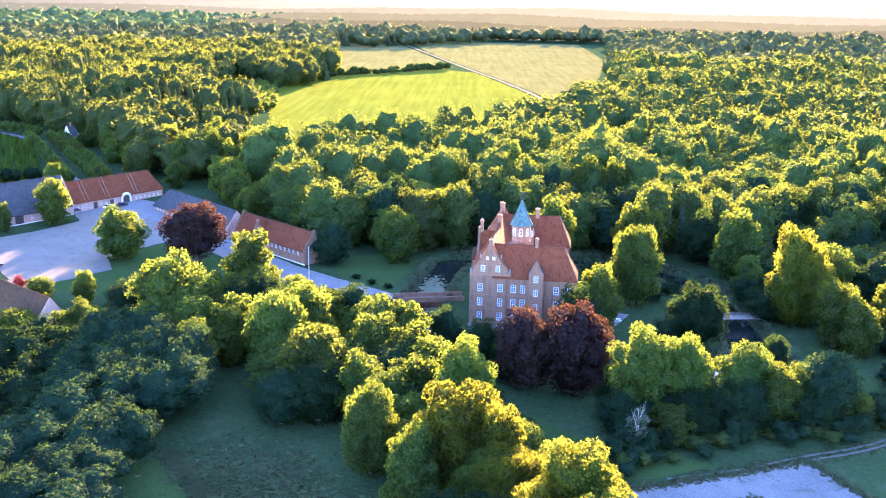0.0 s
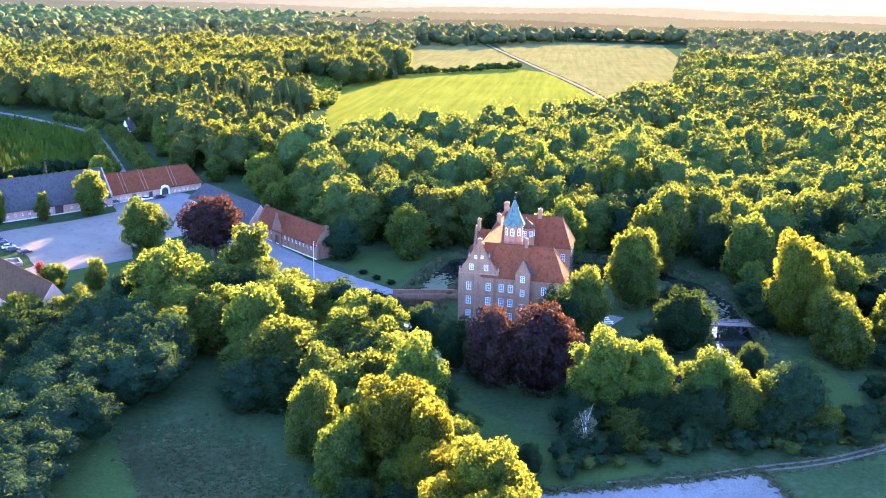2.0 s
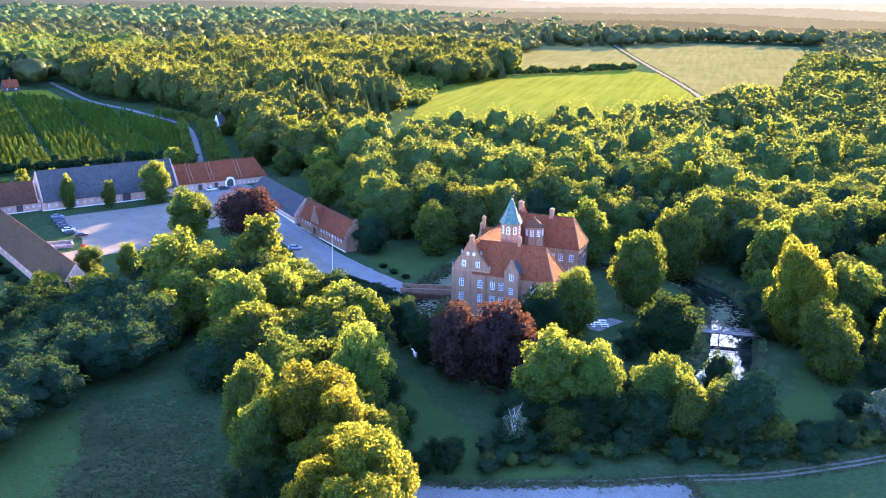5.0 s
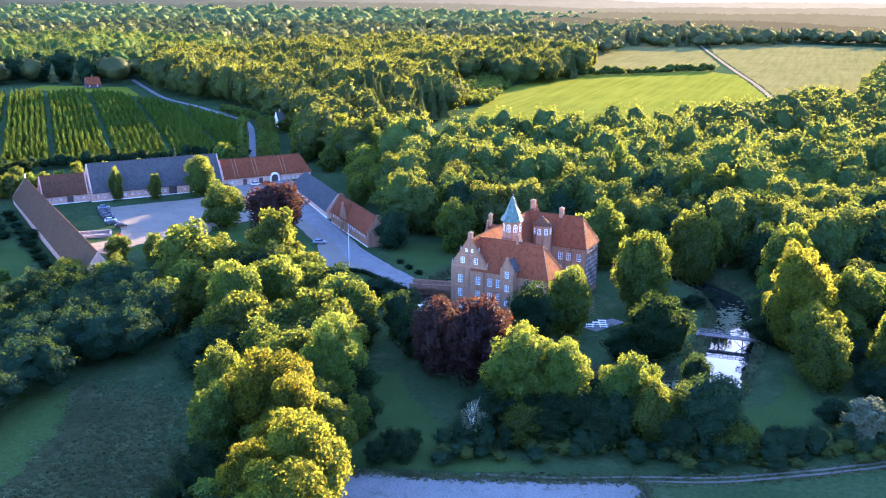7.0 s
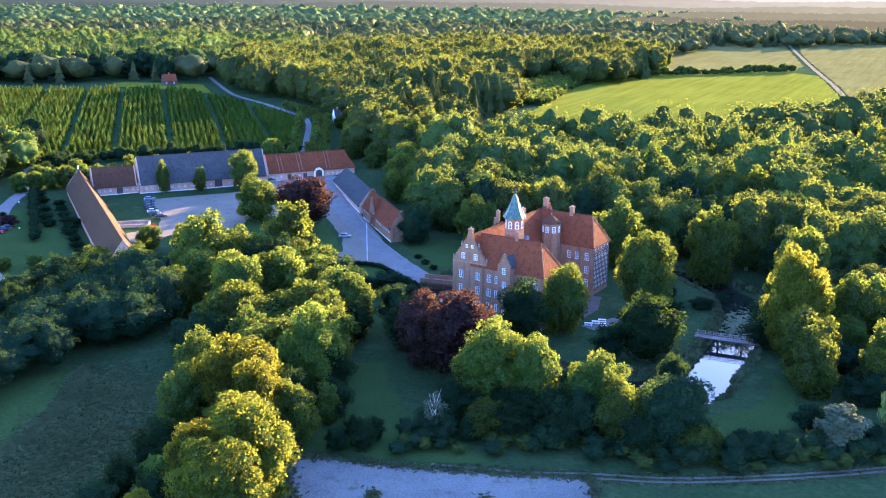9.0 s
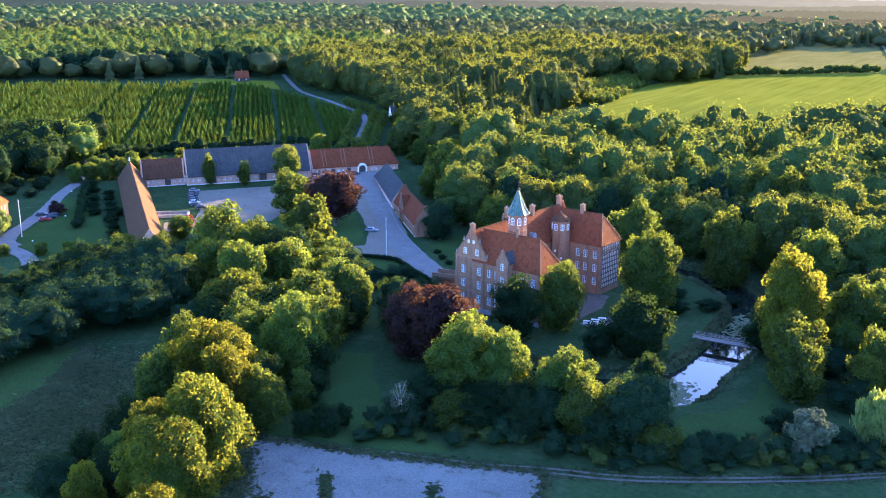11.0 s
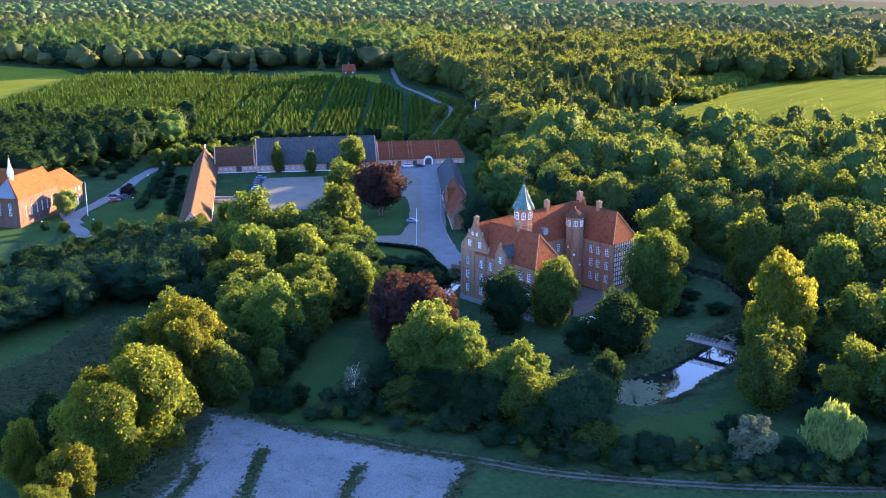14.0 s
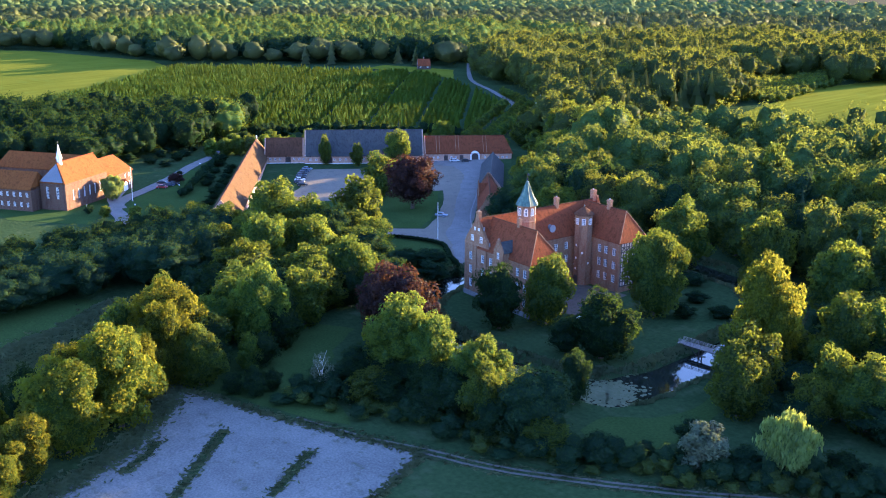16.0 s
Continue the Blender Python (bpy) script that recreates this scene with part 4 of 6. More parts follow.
# other walls
wall_with_windows(CASTLE, "east_end_south", (26.4, 0.704), 90, 9.1, 0, 5.0, 0.6, [(3.8, 5.0, 2.4, 4.2)], BRICK)
wall_with_windows(CASTLE, "south_wing_court_wall", (26.4, 9.808), 180, 16.2, 0, EAVE, 0.6, sum((column(x) for x in (2.2, 5.4, 8.6)), []), BRICK)
wall_with_windows(CASTLE, "west_wing_court_wall", (10.2, 9.812), 90, 23.2, 0, EAVE, 0.6, sum((column(x) for x in (5.6, 9.6, 13.6, 17.4)), []), BRICK, [(11.2, 12.6, 0.1, 2.5)])
wall_with_windows(CASTLE, "north_wing_court_wall", (10.804, 33.0), 0, 13.6, 0, EAVE, 0.6, sum((column(x) for x in (6.3, 8.7, 11.7)), []), BRICK)
wall_with_windows(CASTLE, "north_wall", (24.4, 43.3), 180, 24.4, 0, EAVE, 0.6, sum((column(x) for x in (4, 9, 14, 20)), []), BRICK)
wall_with_windows(CASTLE, "west_wall", (0, 42.69), -90, 41.98, 0, EAVE, 0.6, sum((column(x) for x in (5, 11, 17, 31, 37)), []), BRICK)
wall_with_windows(CASTLE, "east_end_north", (24.4, 33.604), 90, 9.08, 0, 1.6, 0.6, [], BRICK)


def half_timber(x, y0, length, z0, z1, label):
    """An end wall of dark timber with pale brick panels: posts, rails and slanting braces, each a piece of its own."""
    frame_ = part("timber_wall", boxes((x - 0.45, x - 0.10, y0, y0 + length, z0, z1)), INFILL, CASTLE, label)
    posts, rails = int(length / 1.0), int((z1 - z0) / 1.25)
    post = boxes((0, 0.12, -0.11, 0.11, 0, z1 - z0))
    pm = bpy.data.meshes.new("post")
    post.to_mesh(pm)
    post.free()
    pm.materials.append(TIMBER)
    for k in range(posts + 1):
        o = new("post", pm)
        o.parent = frame_
        o.location = (x - 0.10, y0 + 0.11 + (length - 0.22) * k / posts, z0)
    rail = boxes((0, 0.135, 0, length, -0.12, 0.12))
    rm = bpy.data.meshes.new("rail")
    rail.to_mesh(rm)
    rail.free()
    rm.materials.append(TIMBER)
    for k in range(rails + 1):
        o = new("rail", rm)
        o.parent = frame_
        o.location = (x - 0.10, y0, z0 + 0.12 + (z1 - z0 - 0.24) * k / rails)
    bay_l, bay_h = (length - 0.22) / posts, (z1 - z0 - 0.24) / rails
    run = math.hypot(bay_l, bay_h)
    brace = boxes((0, 0.11, 0, run, -0.09, 0.09))
    bm_ = bpy.data.meshes.new("brace")
    brace.to_mesh(bm_)
    brace.free()
    bm_.materials.append(TIMBER)
    for k in range(posts):
        o = new("brace", bm_)
        o.parent = frame_
        up = k % 2 == 0
        o.matrix_local = Matrix.Translation((x - 0.10, y0 + 0.11 + bay_l * k, z0 + 0.12 + bay_h * (rails - 2 + (0 if up else 1)))) @ Matrix.Rotation((1 if up else -1) * math.atan2(bay_h, bay_l), 4, "X")


half_timber(24.4 + 0.12, 33.61, 9.07, 1.6, EAVE - 0.3, "half-timbered end wall with dark beams")
half_timber(26.4 + 0.12, 0.71, 9.08, 5.0, EAVE - 0.3, "half-timbered end wall with dark beams")

# roofs
r1 = part("west_wing_roof", roof_shape(42.7, 10.2, EAVE, RIDGE, over=0.35), TILE, CASTLE, "red tile roof")
r1.matrix_local = pose(10.2, 0.6, 0, 0, 0, 90)
r2 = part("south_wing_roof", roof_shape(20.8, 9.8, EAVE, RIDGE - 0.2, hip1=3.4, over=0.35), TILE, CASTLE, "red tile roof")
r2.matrix_local = pose(5.6, 0.0, 0)
r3 = part("north_wing_roof", roof_shape(19.0, 10.3, EAVE, RIDGE + 0.0, hip1=3.0, over=0.35), TILE, CASTLE, "red tile roof")
r3.matrix_local = pose(5.4, 33.0, 0.02)
ngab = part("north_gable", extruded(gable_outline(10.2, EAVE, RIDGE, 4), 0.6), BRICK, CASTLE)
ngab.location = (0, 42.71, 0.004)
ridge_cap(CASTLE, (5.1, 0.7), (5.1, 42.7), RIDGE + 0.03, TILE_OLD)
ridge_cap(CASTLE, (5.4, 4.9), (23.0, 4.9), RIDGE - 0.17, TILE_OLD)
ridge_cap(CASTLE, (5.4, 38.15), (21.4, 38.15), RIDGE + 0.05, TILE_OLD)


def hip_line(a, b):
    d = Vector(b) - Vector(a)
    bm = bmesh.new()
    limb(bm, Vector(a), Vector(b), 0.11, 0.11, 6)
    part("hip_tiles", bm, BRICK, CASTLE)


for y0, y1, ym, xe, xr, zr in ((-0.35, 10.15, 4.9, 26.75, 23.0, RIDGE - 0.2), (32.65, 43.65, 38.15, 24.75, 21.4, RIDGE + 0.02)):
    for ye in (y0, y1):
        hip_line((xe, ye, EAVE - 0.45), (xr, ym, zr))
chimney(CASTLE, 16.2, 4.9, RIDGE - 1.0, 23.0, 0.8)
chimney(CASTLE, 5.2, 27.6, RIDGE - 1.0, 23.6, 1.1)
chimney(CASTLE, 4.9, 42.0, RIDGE - 1.5, 23.9, 1.25)
chimney(CASTLE, 15.1, 38.15, RIDGE - 1.0, 23.4, 1.1)

# west cross gable with its chimney
wg_ = part("west_gable", extruded(gable_outline(8.0, EAVE, 20.6, 3), 0.6), BRICK, CASTLE, "curved west gable")
wg_.matrix_local = pose(-0.03, 25.4, 0.003, 0, 0, -90)
wr = part("west_gable_roof", roof_shape(5.3, 8.0, EAVE, 20.6, over=0.3), TILE, CASTLE)
wr.matrix_local = pose(0.58, 17.4, 0.01)
chimney(CASTLE, 0.9, 21.4, 19.5, 23.4, 0.8)
part("west_bay", boxes((-1.4, -0.02, 18.6, 24.2, -2.5, EAVE - 1.0)), BRICK, CASTLE)
part("west_bay_roof", roof_shape(1.35, 5.6, EAVE - 1.0, EAVE + 1.4, over=0.2), TILE_OLD, CASTLE).matrix_local = pose(-1.4, 18.6, 0)

# round dormer on the court side of the west wing
dm = part("dormer", turned([(0.0, 0.0), (0.95, 0.0), (0.95, 1.9), (0.66, 1.9), (0.66, 1.75), (0.0, 1.75)], 24), OLD_LEAD, CASTLE, "round lead-clad dormer")
dm.matrix_local = pose(7.6, 22.6, 16.3, 0, 90, 0)
part("dormer_ring", turned([(0.66, 1.902), (1.02, 1.902), (1.02, 1.98), (0.66, 1.98)], 24), LEAD, dm)
part("dormer_glass", turned([(0.0, 1.76), (0.64, 1.76), (0.64, 1.80), (0.0, 1.80)], 24), DARKGLASS, dm)
part("dormer_bars", boxes((-0.62, 0.62, -0.03, 0.03, 1.804, 1.84)), WHITE, dm)

# the lantern tower in the south corner of the court
TX, TY = 11.9, 10.9
part("tower_drum", turned([(2.5, 0), (2.5, 20.6), (2.62, 20.8), (2.45, 21.1), (2.45, 24.9), (2.7, 25.25), (0.5, 25.3)], 8, TX, TY, math.pi / 8), BRICK, CASTLE, "octagonal brick lantern tower")
cone = part("tower_spire", turned([(2.5, 25.0), (3.02, 25.05), (2.95, 25.25), (1.9, 27.1), (0.95, 29.3), (0.28, 31.1), (0.0, 31.5)], 8, TX, TY, math.pi / 8), COPPER, CASTLE, "green copper spire")
for k in range(8):
    a = math.pi / 8 + k * math.pi / 4
    bm = bmesh.new()
    pts = [Vector((TX + r * math.cos(a), TY + r * math.sin(a), z)) for r, z in ((3.0, 25.22), (1.92, 27.12), (0.97, 29.3), (0.3, 31.1))]
    for p, q in zip(pts, pts[1:]):
        limb(bm, p, q, 0.10, 0.08, 5)
    part("rib", bm, COPPER, cone)
part("vane_ball", turned([(0, 31.3), (0.22, 31.5), (0.28, 31.7), (0.2, 31.95), (0.05, 32.1), (0.04, 33.6), (0, 33.7)], 10, TX, TY), IRON, CASTLE)
part("vane", boxes((TX - 0.1, TX + 0.75, TY - 0.02, TY + 0.02, 32.7, 33.2)), IRON, CASTLE)


def arch_outline(w, h, n=8):
    r = w / 2
    return [(0, 0), (w, 0)] + [(r + r * math.cos(math.pi * k / n), h - r + r * math.sin(math.pi * k / n)) for k in range(n + 1)]


for k in range(8):
    a = k * math.pi / 4
    m = Matrix.Translation((TX, TY, 21.6)) @ Matrix.Rotation(a + math.pi / 2, 4, "Z")
    flat = 2.45 * math.cos(math.pi / 8)
    o = part("arched_window", extruded(arch_outline(1.0, 2.0), 0.12), WHITE, CASTLE)
    o.matrix_local = m @ pose(-0.5, -flat - 0.06, 0.8)
    g_ = part("arched_pane", extruded(arch_outline(0.7, 1.7), 0.06), GLASS, o)
    g_.location = (0.15, -0.03, 0.15)
    mull = part("mullion", boxes((0.46, 0.54, -0.06, -0.032, 0.1, 1.9), (0.1, 0.9, -0.06, -0.032, 1.0, 1.08)), WHITE, o)

# the stair turret in the north corner of the court
SX, SY = 12.1, 31.6
part("stair_turret", turned([(2.55, 0), (2.55, 19.5), (2.68, 19.7), (0.4, 19.8)], 8, SX, SY, math.pi / 8), BRICK, CASTLE, "octagonal brick stair turret")
part("turret_roof", turned([(2.4, 19.6), (2.95, 19.62), (2.9, 19.8), (1.35, 20.9), (0.12, 21.8), (0, 21.85)], 8, SX, SY, math.pi / 8), TILE_OLD, CASTLE, "dark tile turret roof")
part("turret_ball", turned([(0.08, 21.7), (0.15, 21.9), (0.08, 22.1), (0, 22.4)], 8, SX, SY), LEAD, CASTLE)
tf = 2.55 * math.cos(math.pi / 8)
for k, zs in ((5, (17.1, 5.2)), (6, (17.1, 11.0, 7.4, 4.4)), (7, (17.1, 9.0)), (0, (17.1, 6.0))):
    m = Matrix.Translation((SX, SY, 0)) @ Matrix.Rotation(k * math.pi / 4 + math.pi / 2, 4, "Z")
    for z in zs:
        big = z > 15
        put_window(CASTLE, m @ pose(-0.5 if big else -0.35, -tf - 0.03, z), 1.0 if big else 0.5, 1.7 if big else 0.55, (2, 3) if big else (2, 2))
td = part("turret_door", extruded(arch_outline(1.6, 2.7), 0.1), DARKWOOD, CASTLE, "dark arched turret door")
td.matrix_local = Matrix.Translation((SX, SY, 0.15)) @ Matrix.Rotation(6 * math.pi / 4 + math.pi / 2, 4, "Z") @ pose(-0.8, -tf - 0.07, 0)

# ---------------------------------------------------------------- brick bridge over the west moat
BRIDGE = thing("brick_bridge", along((-19.5, 256.6), (-0.6, 259.9)), "red brick arched bridge over the moat", "bridge")
line = [(0, -3.0)]
for k in range(4):
    cx = 4.0 + k * 4.0
    line += [(cx - 1.3, -3.0)] + [(cx - 1.3 * math.cos(math.pi * j / 10), -1.5 + 1.3 * math.sin(math.pi * j / 10)) for j in range(11)] + [(cx + 1.3, -3.0)]
line += [(19.2, -3.0), (19.2, 0.2), (0, 0.2)]
part("arches", extruded(line, 4.6), BRICK, BRIDGE).location = (0, -2.3, 0)
for y in (-2.36, 2.0):
    part("parapet", boxes((0, 19.2, y, y + 0.36, 0.205, 1.25), (-0.1, 19.3, y - 0.06, y + 0.42, 1.25, 1.4)), BRICK, BRIDGE)
part("deck", boxes((0, 19.2, -1.99, 1.99, 0.205, 0.28)), GRAVEL, BRIDGE)

# ---------------------------------------------------------------- wooden footbridge over the east moat
FOOT = thing("footbridge", along((62.0, 246.2), (78.0, 246.8)), "dark wooden footbridge with railings over the moat", "bridge")
part("deck", boxes(*[(k * 0.32, k * 0.32 + 0.28, -1.05, 1.05, 0.55, 0.63) for k in range(50)]), GREYWOOD, FOOT)
for y in (-0.8, 0.6):
    part("girder", boxes((0, 15.9, y, y + 0.2, 0.25, 0.548)), TIMBER, FOOT)
for x in (0.3, 2.2, 4.1, 6.0, 7.9, 9.8, 11.7, 13.6, 15.5):
    for y in (-1.1, 1.0):
        part("railing_post", boxes((x, x + 0.1, y, y + 0.1, 0.3, 1.65)), GREYWOOD, FOOT)
for y in (-1.08, 1.02):
    for z in (1.0, 1.3, 1.58):
        part("rail", boxes((0.2, 15.7, y + 0.02, y + 0.08, z, z + 0.09)), GREYWOOD, FOOT)
for x in (5.4, 11.0):
    for y in (-0.85, 0.65):
        part("pile", boxes((x, x + 0.22, y, y + 0.22, -3.2, 0.248)), TIMBER, FOOT)
    b_ = bmesh.new()
    limb(b_, Vector((x + 0.1, -0.97, -1.6)), Vector((x + 2.2, -0.97, 0.24)), 0.09, 0.09, 6)
    limb(b_, Vector((x + 0.1, -0.97, -1.6)), Vector((x - 2.0, -0.97, 0.24)), 0.09, 0.09, 6)
    part("strut", b_, TIMBER, FOOT)
    part("cross_beam", boxes((x, x + 0.2, -0.95, 0.95, -1.5, -1.32)), TIMBER, FOOT)


# ---------------------------------------------------------------- farm ranges
def range_house(name, p, q, width, ze, zr, roof_mat, wall_mat, label, bays, hip=(0, 0), front_band=True, end_gables=0, big_doors=(), sill=1.0, win=(0.9, 0.9), z=None, eave_over=0.5):
    """A long farm range. p to q is the line of its front wall foot; the range lies on the left of that line."""
    L = math.hypot(q[0] - p[0], q[1] - p[1])
    base = min(gz(*p), gz(*q)) if z is None else z
    h = thing(name, along(p, q, base), label, "building")
    doors = [(x, x + w_, 0.05, hh) for x, w_, hh in big_doors]
    wins = [(x, x + win[0], sill, sill + win[1]) for x in bays if not any(d[0] - 0.3 < x + win[0] and x < d[1] + 0.3 for d in doors)]
    wall_with_windows(h, "front_wall", (0, 0), 0, L, -0.8, ze, 0.4, wins, wall_mat, doors, (2, 2))
    back = [(x, x + win[0], sill, sill + win[1]) for x in bays[::2]]
    wall_with_windows(h, "back_wall", (L, width), 180, L, -0.8, ze, 0.4, [(L - b, L - a, c, d) for a, b, c, d in back], wall_mat, (), (2, 2))
    for k, (x, hp) in enumerate(((0, hip[0]), (L, hip[1]))):
        o = part("end_wall", boxes((0, 0.4, 0.404, width - 0.404, -0.8, ze)), wall_mat, h)
        o.location = (0 if k == 0 else L - 0.4, 0, 0)
        if not hp:
            g = part("gable", extruded(gable_outline(width, ze, zr, end_gables, 0.35), 0.42), wall_mat, h)
            g.matrix_local = pose(-0.01 if k == 0 else L + 0.01, 0 if k == 1 else width, 0.003, 0, 0, 90 if k == 1 else -90)
            for zz in (ze + 0.6,):
                put_window(h, g.matrix_local @ pose(width / 2 - 0.5, -0.03, zz), 1.0, 1.0, (2, 2))
    inset0, inset1 = (0 if hip[0] else 0.42), (0 if hip[1] else 0.42)
    r = part("roof", roof_shape(L - inset0 - inset1, width, ze, zr, hip[0], hip[1], over=eave_over), roof_mat, h)
    r.location = (inset0, 0, 0)
    ridge_cap(h, (hip[0] + 0.3, width / 2), (L - hip[1] - 0.3, width / 2), zr + 0.03, roof_mat if roof_mat is THATCH else TILE_OLD, 0.22)
    if front_band:
        part("white_band", boxes((0.02, L - 0.02, -0.05, -0.004, -0.5, 0.32)), WHITE, h, "white painted base band")
        part("eaves_board", boxes((0.02, L - 0.02, -0.07, -0.004, ze - 0.5, ze - 0.34)), WHITE, h)
    return h


A_ = Vector((0.609, 0.793))      # run of the north range
N_ = Vector((0.793, -0.609))     # towards the yard


def north(s, off):
    p = Vector((-192.8, 291.9)) + A_ * s + N_ * off
    return (p.x, p.y)


def every(a, b, step):
    return [a + k * step for k in range(int((b - a) / step) + 1)]


# front walls run with the building on their left: from far to near along -A
range_house("red_stable_range", north(4.0, 4.6), north(21.0, 4.6), 9.2, 4.0, 10.6, TILE_OLD, BRICK_PALE, "long low stable range with aged red tiles", every(2.0, 22, 2.1), big_doors=((9.0, 2.4, 2.8),), sill=1.4)
range_house("great_barn", north(21.6, 6.6), north(73.9, 6.6), 13.2, 4.2, 13.9, THATCH, BRICK_PALE, "great barn with a steep dark grey roof", every(2.0, 50, 2.6), big_doors=((9.5, 2.6, 3.0), (30, 3.2, 3.4)), sill=1.4, end_gables=0)
red_h = range_house("gate_range", north(74.5, 4.8), north(113.5, 4.8), 9.6, 4.2, 10.8, TILE, BRICK_PALE, "red-tiled farm range with a gateway arch", every(1.5, 18.5, 2.0) + every(26.5, 37, 2.0), hip=(0, 3.0), big_doors=((8.6, 1.8, 2.7), (15.6, 1.8, 2.7)), sill=1.3)
for x in (5.4, 6.8, 14.0, 15.4, 26.4, 27.8):
    # fire walls stepping over the tile roof
    prof = [(-0.3, 4.25), (4.8, 11.05), (9.9, 4.25), (9.9, 3.9), (4.8, 10.6), (-0.3, 3.9)]
    o = part("fire_wall", extruded(prof, 0.15), BRICK_BAND, red_h)
    o.matrix_local = pose(x, 0, 0, 0, 0, 90)
gx0 = 20.4
arch = [(0, 0), (0.5, 0)] + [(2.1 - 1.6 * math.cos(math.pi * k / 12), 2.1 + 1.6 * math.sin(math.pi * k / 12)) for k in range(13)] + [(3.7, 0), (4.2, 0), (4.2, 2.8)] + \
       [(2.1 + 2.1 * math.cos(math.pi * k / 12), 2.6 + 2.0 * math.sin(math.pi * k / 12)) for k in range(1, 12)] + [(0, 2.8)]
o = part("gate_arch", extruded(arch, 0.5), WHITE, red_h, "white plastered gateway arch")
o.location = (gx0, -0.5, 0.0)
# no door leaf: a dark box imitates the shade inside the open passage
part("gate_door", boxes((gx0 + 0.55, gx0 + 3.65, -0.08, -0.012, 0.0, 3.5)), DARKWOOD, red_h, "dark box standing in for the shaded gateway passage")

range_house("west_stable", north(4.9, 119.0), north(4.9, -4.6), 9.8, 4.0, 10.6, TILE_STABLE, BRICK_PALE, "long stable range with a weathered brown-red tile roof", every(2.0, 120, 3.0), hip=(0, 0), sill=1.3)
fin_ = part("roof_finial", turned([(0.25, 10.5), (0.3, 10.9), (0.12, 11.2), (0.28, 11.6), (0.2, 11.9), (0, 12.0)], 10), WHITE)
fin_.location = (*north(0.0, -4.3), 0.2)
tagged(fin_, "white painted finial on the roof corner", "finial")

range_house("grey_barn", (-116.5, 357.5), (-80.5, 320.0), 8.8, 3.0, 8.6, THATCH, BRICK_PALE, "low barn with a dark grey hipped roof", every(2.0, 46, 2.4), hip=(4.5, 0), z=0.5)
gh = range_house("gatehouse", (-76.6, 316.0), (-49.3, 289.6), 7.4, 5.0, 9.9, TILE, BRICK, "brick gatehouse with curved gables and red tiles", every(1.8, 36, 2.3), end_gables=4, big_doors=((12.4, 2.4, 3.0),), sill=2.6, win=(1.1, 1.5), z=0.0)
gd = part("cross_gable", extruded(gable_outline(6.0, 5.0, 9.6, 3, 0.35), 0.5), BRICK, gh, "curved cross gable over the door")
gd.location = (10.6, -0.35, 0.003)
part("cross_wall", boxes((10.6, 12.4, -0.35, -0.006, -0.5, 5.0), (14.8, 16.6, -0.35, -0.006, -0.5, 5.0), (12.4, 14.8, -0.35, -0.006, 3.05, 5.0)), BRICK, gh)
cr = part("cross_roof", roof_shape(3.6, 6.0, 5.0, 9.4, over=0.2), TILE, gh)
cr.matrix_local = pose(16.6, 0.16, 0.004, 0, 0, 90)

# ---------------------------------------------------------------- the chapel and its wings
CE = math.degrees(math.atan2(0.852, -0.524))
CH = thing("chapel", pose(-159.9, 192.9, 0, 0, 0, CE), "brown-brick chapel with orange tile roof and slender white spire", "chapel")
tall = [(x, x + 0.9, 3.0, 6.6) for x in (4.0, 7.2, 10.4, 13.6, 16.8, 20.0)]
wall_with_windows(CH, "chapel_wall", (0, 0), 0, 25.0, -0.8, 10.2, 0.5, tall, BRICK_BROWN, (), (2, 5))
wall_with_windows(CH, "chapel_back", (25.0, 10.5), 180, 25.0, -0.8, 10.2, 0.5, tall, BRICK_BROWN, (), (2, 5))
wall_with_windows(CH, "chapel_end", (0, 9.996), -90, 9.49, -0.8, 10.2, 0.5, [(2.0, 3.1, 4.0, 8.2), (6.2, 7.3, 4.0, 8.2)], BRICK_BROWN, (), (2, 4))
part("end_wall", boxes((24.5, 25.0, 0.504, 9.996, -0.8, 10.2)), BRICK_BROWN, CH)
part("chapel_roof", roof_shape(25.0, 10.5, 10.2, 16.4, hip0=3.6, over=0.35), TILE_ORANGE, CH, "orange tile roof")
hipend = bmesh.new()
hipend.faces.new([hipend.verts.new(c) for c in ((-0.42, 0.4, 10.05), (3.3, 5.25, 16.0), (-0.42, 10.1, 10.05))])
bmesh.ops.solidify(hipend, geom=hipend.faces[:], thickness=0.06)
part("slate_hip", hipend, LEAD, CH, "blue-grey slate hip end").location = (-0.08, 0, 0.06)
ridge_cap(CH, (3.8, 5.25), (25.0, 5.25), 16.42, TILE)
spire = part("spire", turned([(0.9, 15.4), (0.9, 17.6), (1.15, 17.7), (0.6, 19.8), (0.12, 22.6), (0, 23.0)], 8, 5.2, 5.25), WHITE, CH, "slender white spire")
part("spire_cross", boxes((5.15, 5.25, 5.2, 5.3, 22.9, 23.9), (4.95, 5.45, 5.2, 5.3, 23.4, 23.5)), IRON, CH)
E2 = thing("convent_wing", pose(-159.9 - 0.524 * 25.3 - 0.852 * 1.2, 192.9 + 0.852 * 25.3 - 0.524 * 1.2, 0, 0, 0, CE), "brown-brick wing with an orange tile roof", "building")
w2 = [(x, x + 1.0, z, z + 1.4) for x in (2, 4.6, 7.2, 12.8, 15.4) for z in (1.4, 4.6)]
wall_with_windows(E2, "front_wall", (0, 0), 0, 18.0, -0.8, 7.4, 0.4, w2, BRICK_BROWN, (), (2, 2))
wall_with_windows(E2, "end_wall", (18.0, 0.404), 90, 9.59, -0.8, 7.4, 0.4, [(x, x + 1.0, z, z + 1.4) for x in (2, 5, 7.4) for z in (1.4, 4.6)], BRICK_BROWN, (), (2, 2))
